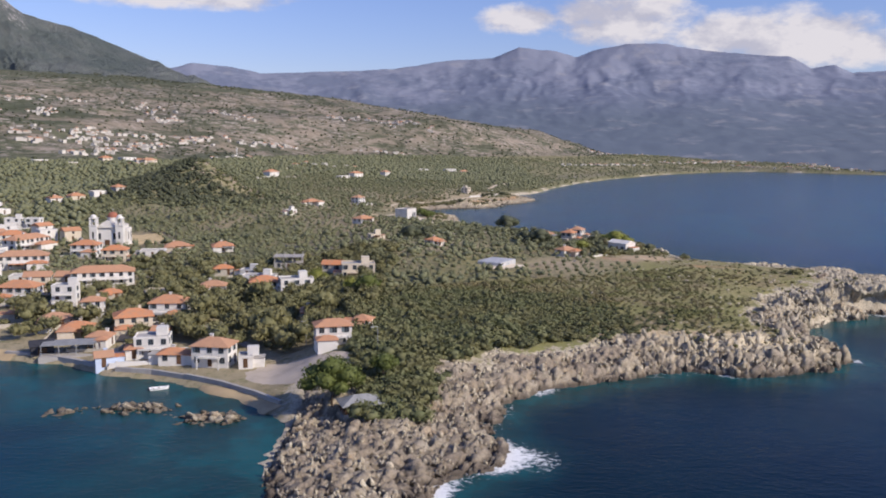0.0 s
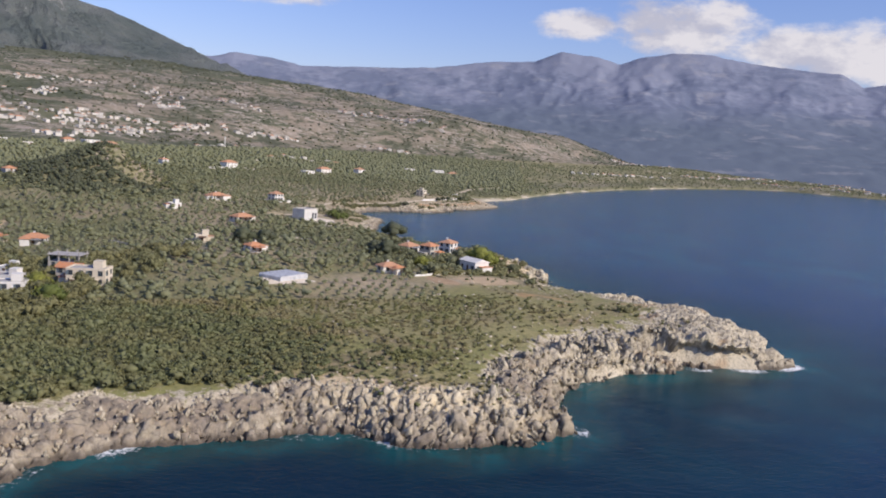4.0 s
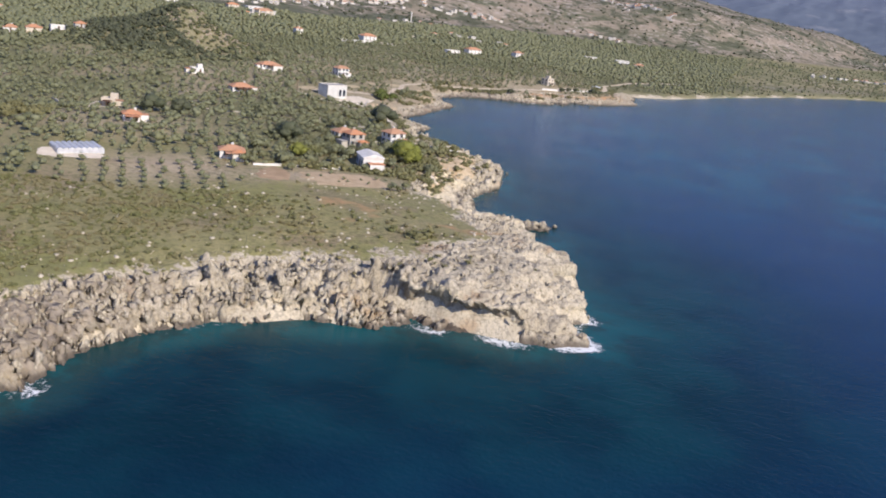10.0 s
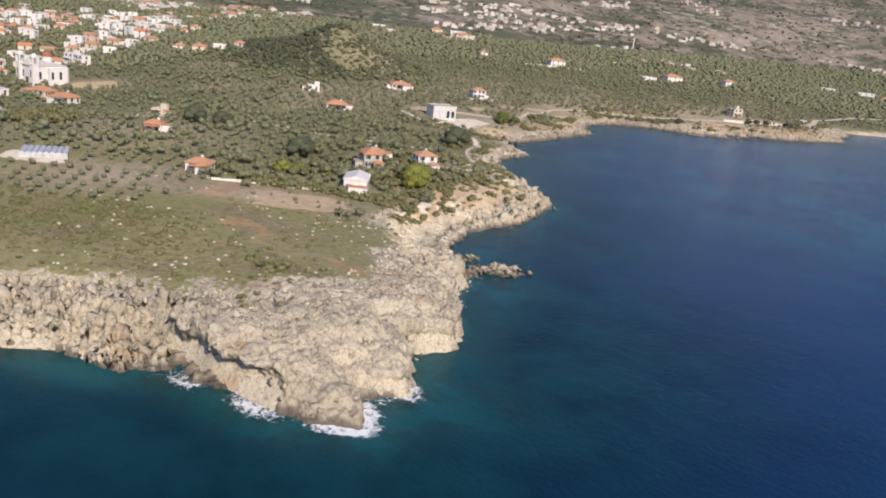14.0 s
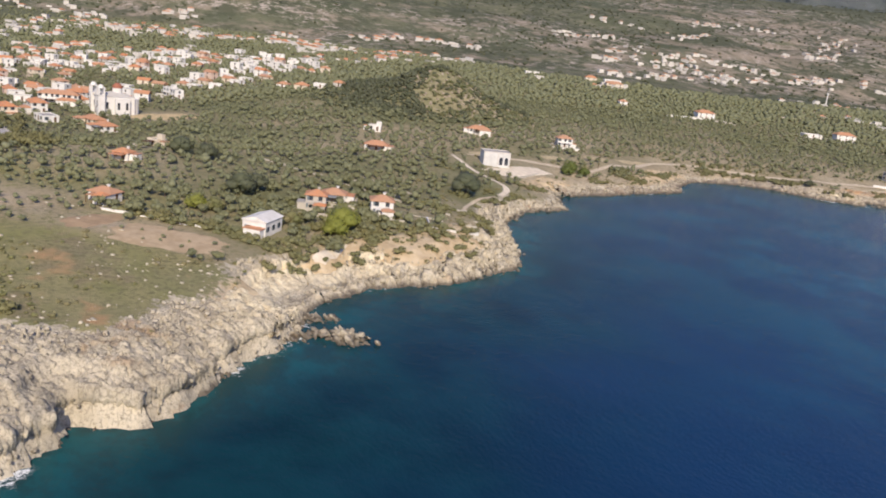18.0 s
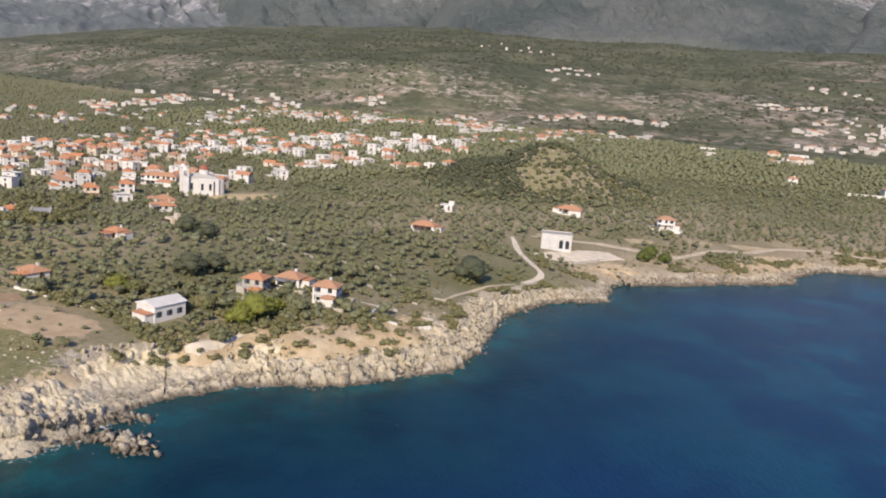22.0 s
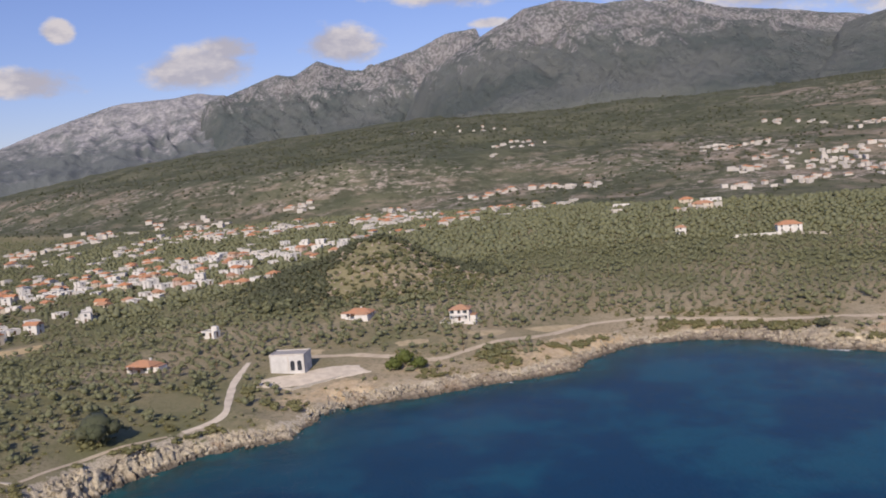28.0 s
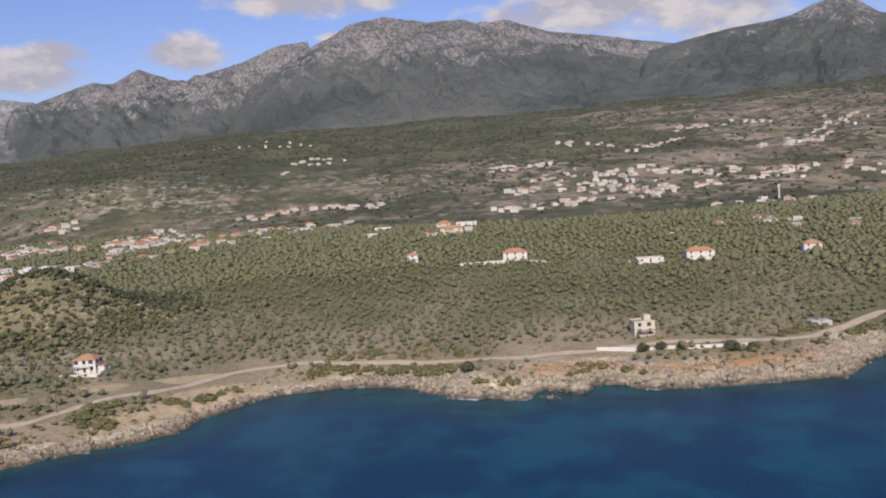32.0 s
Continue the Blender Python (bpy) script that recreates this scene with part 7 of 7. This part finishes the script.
part("door", Shape().box(-1.0, 1.0, -2.27, -2.18, -0.4, 2.1), WOOD, shed)


def boat(x, y, turn, length, label):
    root = tagged(new("boat"), label, "boat", "boats in the bay")
    root.matrix_basis = pose(x, y, 0.05, 0, 0, turn)
    L, W = length / 2, length * 0.17
    ring = [(-L, -W * 0.8), (-L * 0.2, -W), (L * 0.5, -W * 0.75), (L, 0), (L * 0.5, W * 0.75), (-L * 0.2, W), (-L, W * 0.8)]
    n = len(ring)
    hull = Shape().add([(a * 0.9, b * 0.65, -0.25) for a, b in ring] + [(a, b, 0.5 + 0.2 * (a > L * 0.8)) for a, b in ring] + [(a * 0.92, b * 0.85, 0.42) for a, b in ring] + [(a * 0.85, b * 0.7, 0.1) for a, b in ring],
                       [tuple(range(n))[::-1], tuple(range(3 * n, 4 * n))] + [(j * n + k, j * n + (k + 1) % n, (j + 1) * n + (k + 1) % n, (j + 1) * n + k) for j in range(3) for k in range(n)])
    part("hull", hull, BOAT_PAINT, root)
    part("thwart", Shape().box(-0.2, 0.1, -W * 0.8, W * 0.8, 0.28, 0.34), WOOD, root)
    part("thwart", Shape().box(-L * 0.7, -L * 0.5, -W * 0.75, W * 0.75, 0.28, 0.34), WOOD, root)
    part("engine", Shape().box(-L - 0.25, -L + 0.02, -0.15, 0.15, 0.0, 0.8, 0.04), DARK, root)


boat(-62, 177.5, 25, 4.2, "small white rowing boat moored off the beach")


def greenhouse(x, y, w, d, bays, turn):
    root = tagged(new("greenhouse"), "long plastic-covered greenhouse with rounded bays", "greenhouse")
    root.matrix_basis = pose(x, y, lowest(x, y, 5), 0, 0, turn)
    step = w / bays
    for k in range(bays):
        x0 = -w / 2 + k * step
        arc = [(x0 + step / 2 - math.cos(a * math.pi / 6) * step / 2 * 0.98, 1.2 + 0.5 * math.sin(a * math.pi / 6)) for a in range(7)]
        pts = [(x0 + 0.02, -0.5)] + arc + [(x0 + step - 0.02, -0.5)]
        n = len(pts)
        part("bay", Shape().add([(a, -d / 2, b) for a, b in pts] + [(a, d / 2, b) for a, b in pts], [tuple(range(n)), tuple(range(n, 2 * n))[::-1]] + [(i, i + n, (i + 1) % n + n, (i + 1) % n) for i in range(n)]), PLASTIC, root)
    part("door", Shape().box(-0.6, 0.6, -d / 2 - 0.06, -d / 2 - 0.01, -0.3, 1.1), METAL, root)


greenhouse(20, 305, 12.5, 9.5, 8, 60)
greenhouse(47, 862, 8.5, 4.5, 2, 62)


def lamp_post(x, y):
    root = tagged(new("street_lamp"), "tall grey street lamp beside the parking yard", "street lamp", "lamps of the yard")
    root.matrix_basis = pose(x, y, height_at(x, y), 0, 0, 200)
    part("pole", Shape().drum(0, 0, 0.09, 0.06, -0.4, 6.2, 8), METAL, root)
    part("arm", Shape().box(0, 1.2, -0.04, 0.04, 6.1, 6.2), METAL, root)
    part("lamp_head", Shape().box(0.9, 1.6, -0.14, 0.14, 5.98, 6.12, 0.04), METAL, root)


lamp_post(-14.5, 184)
lamp_post(-34, 204)
for px_, py_ in ((-30, 500), (-60, 540), (-20, 590), (-48, 620), (-118, 700), (-160, 790)):
    root = tagged(new("utility_pole"), "grey wooden utility pole among the olives", "pole", "poles in the plain")
    root.matrix_basis = pose(px_, py_, height_at(px_, py_))
    part("pole", Shape().drum(0, 0, 0.13, 0.09, -0.4, 7.5, 8), WOOD, root)
    part("crossarm", Shape().box(-0.8, 0.8, -0.05, 0.05, 7.0, 7.12), WOOD, root)

# a tall slim tower house and mast in the plain
mast = tagged(new("mast"), "slender white mast among far houses", "mast")
mast.matrix_basis = pose(-305, 1230, height_at(-305, 1230))
part("pole", Shape().drum(0, 0, 0.8, 0.6, -2, 14, 10), WHITEWASH, mast)
part("head", Shape().drum(0, 0, 1.2, 1.2, 12, 14.5, 10), WHITEWASH, mast)

# ---- rocks of the shore ----
def rock_shape(rng, base, spike):
    co = base[0] * rng.uniform(0.85, 1.2, (len(base[0]), 1))
    for k in range(12):
        way = rng.normal(size=3) * (1, 1, 0.7)
        way /= np.linalg.norm(way)
        past = np.maximum(co @ way - rng.uniform(0.22, 0.62), 0)
        co = co - past[:, None] * way
    co = co * 1.45 * (rng.uniform(0.8, 1.5), rng.uniform(0.55, 1.0), rng.uniform(0.8, 1.2) * spike)
    tilt = np.array(Euler((rng.normal(0, 0.4), rng.normal(0, 0.4), 0)).to_matrix())
    return co @ tilt.T, base[1]


rng = np.random.default_rng(17)
big_rocks = [rock_shape(rng, ICO2, 1.35) for k in range(14)]
small_rocks = [rock_shape(rng, ICO1, 1.25) for k in range(14)]
x, y = rows_of(-40, 185, 100, 900, 1.0, 0.4, 0.2, 31)
d = inland(x, y)
reach = shore_band(x, y) + 2
shore = (d > -1.2) & (d < reach) & (village_flat(x, y) < 0.35) & (to_line(x, y, COAST_TRACK) > 4) & (to_line(x, y, VILLA_TRACK) > 4) & ((bump(x, y, 115, 364, 12, 28, 0.55) < 0.4) | (rng.random(x.shape) < 0.06) | (d < 4))
shore &= bump(x, y, 150, 273.5, 15, 4.5) < 0.45
jag = smooth(150, 100, x) * smooth(275, 255, y) + 0.12
pick = rng.random(x.shape)
large = shore & (pick < 0.07 + 0.10 * np.clip(jag, 0, 1)) & ((d < 2) | (x < 135) | (y < 285))
small = shore & (pick > 0.5) & (pick < 0.8)
size_l = rng.uniform(0.5, 1.0, x.shape) ** 2 * 1.1 * (0.62 + 0.5 * np.clip(jag, 0, 1)) * smooth(-3, 3, d + 1.5)
size_l = size_l * (1 - 0.4 * smooth(62, 25, x) * smooth(240, 200, y))
size_s = rng.uniform(0.2, 0.6, x.shape)
z = np.maximum(ground_height(x, y), cliff_height(x, y)[0])
big_places = np.stack([x, y, z - 0.35 * size_l, size_l], 1)[large]
# the rocks of the near cliff are pieces of their own, the rest are joined
piece = np.flatnonzero((big_places[:, 1] < 300) & (big_places[:, 0] > 85) & (big_places[:, 3] > 0.3))[:300]
rest = np.ones(len(big_places), bool)
rest[piece] = False
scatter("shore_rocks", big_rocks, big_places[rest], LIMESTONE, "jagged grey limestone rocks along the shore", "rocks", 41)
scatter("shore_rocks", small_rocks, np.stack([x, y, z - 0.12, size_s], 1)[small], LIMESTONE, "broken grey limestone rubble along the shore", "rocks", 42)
bx_, by_ = rows_of(-60, 130, 372, 900, 2.5, 0.9, 0.3, 33)
bd_ = inland(bx_, by_)
foot = (bd_ > -1.6) & (bd_ < np.where(by_ < 392, 4.0, 6.5)) & (rng.random(bx_.shape) < 0.5 + 0.4 * fbm(bx_, by_, 20, 2, 349))
bs_ = rng.uniform(0.45, 1.25, bx_.shape) ** 1.5 * (1 - 0.35 * smooth(480, 560, by_))
bz_ = np.maximum(ground_height(bx_, by_), cliff_height(bx_, by_)[0])
blunt = [(co * (1.1, 1.2, 0.75), tr) for co, tr in big_rocks]
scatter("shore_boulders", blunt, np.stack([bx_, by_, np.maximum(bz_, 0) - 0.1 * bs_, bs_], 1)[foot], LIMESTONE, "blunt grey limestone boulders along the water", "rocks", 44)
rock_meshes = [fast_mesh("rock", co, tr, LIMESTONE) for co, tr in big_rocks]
for k, i in enumerate(piece):
    rx_, ry_, rz_, rs_ = big_places[i]
    ob = new("rock", rock_meshes[k % len(rock_meshes)])
    ob.parent = ground
    ob.matrix_basis = pose(rx_, ry_, rz_, 0, 0, (k * 73) % 360) @ Matrix.Diagonal((rs_, rs_, rs_, 1))


def islet(x, y, rx, ry, turn, n, high, label, seed):
    r = np.random.default_rng(seed)
    u, v = r.normal(0, 0.45, n) * rx, r.normal(0, 0.45, n) * ry
    px_, py_ = x + u * math.cos(turn) - v * math.sin(turn), y + u * math.sin(turn) + v * math.cos(turn)
    q = np.exp(-(u / rx) ** 2 - (v / ry) ** 2)
    places = np.stack([px_, py_, -0.9 + high * q * r.uniform(0.4, 1.0, n), r.uniform(0.5, 1.2, n) * (0.5 + 0.6 * q)], 1)
    pick = r.integers(0, len(big_rocks), n)
    cos, tris, base = [], [], 0
    for k in range(n):
        co, tr = big_rocks[pick[k]]
        cos.append(co * places[k, 3] * (1.15, 1.15, 0.55) + places[k, :3])
        tris.append(tr + base)
        base += len(co)
    root = tagged(new("rock_islet"), label, "islet", "rock islets")
    for co, tr in zip(cos, tris):
        new("rock", fast_mesh("rock", co, tr - tr.min(), LIMESTONE)).parent = root


islet(139, 366, 9, 5.0, 0.9, 110, 2.7, "jagged dark rock islet off the headland with surf", 1)
islet(126, 365, 8, 5, 0.9, 60, 1.5, "flat broken rocks below the pale bank", 8)
islet(134, 358, 6, 5, 0.2, 50, 1.6, "low rocks between the islet and the shore", 2)
islet(-62, 164, 11, 4.5, 0.1, 90, 1.5, "low broken rocks rising from the bay", 3)
islet(-45, 158, 9, 4.5, 0.0, 80, 1.7, "low jagged rocks rising from the bay", 4)
islet(-74, 162, 9, 4, 0.3, 36, 1.0, "small rocks awash in the bay", 5)
islet(50, 734, 5, 3, 0.5, 22, 1.0, "small dark rocks off the shore", 6)
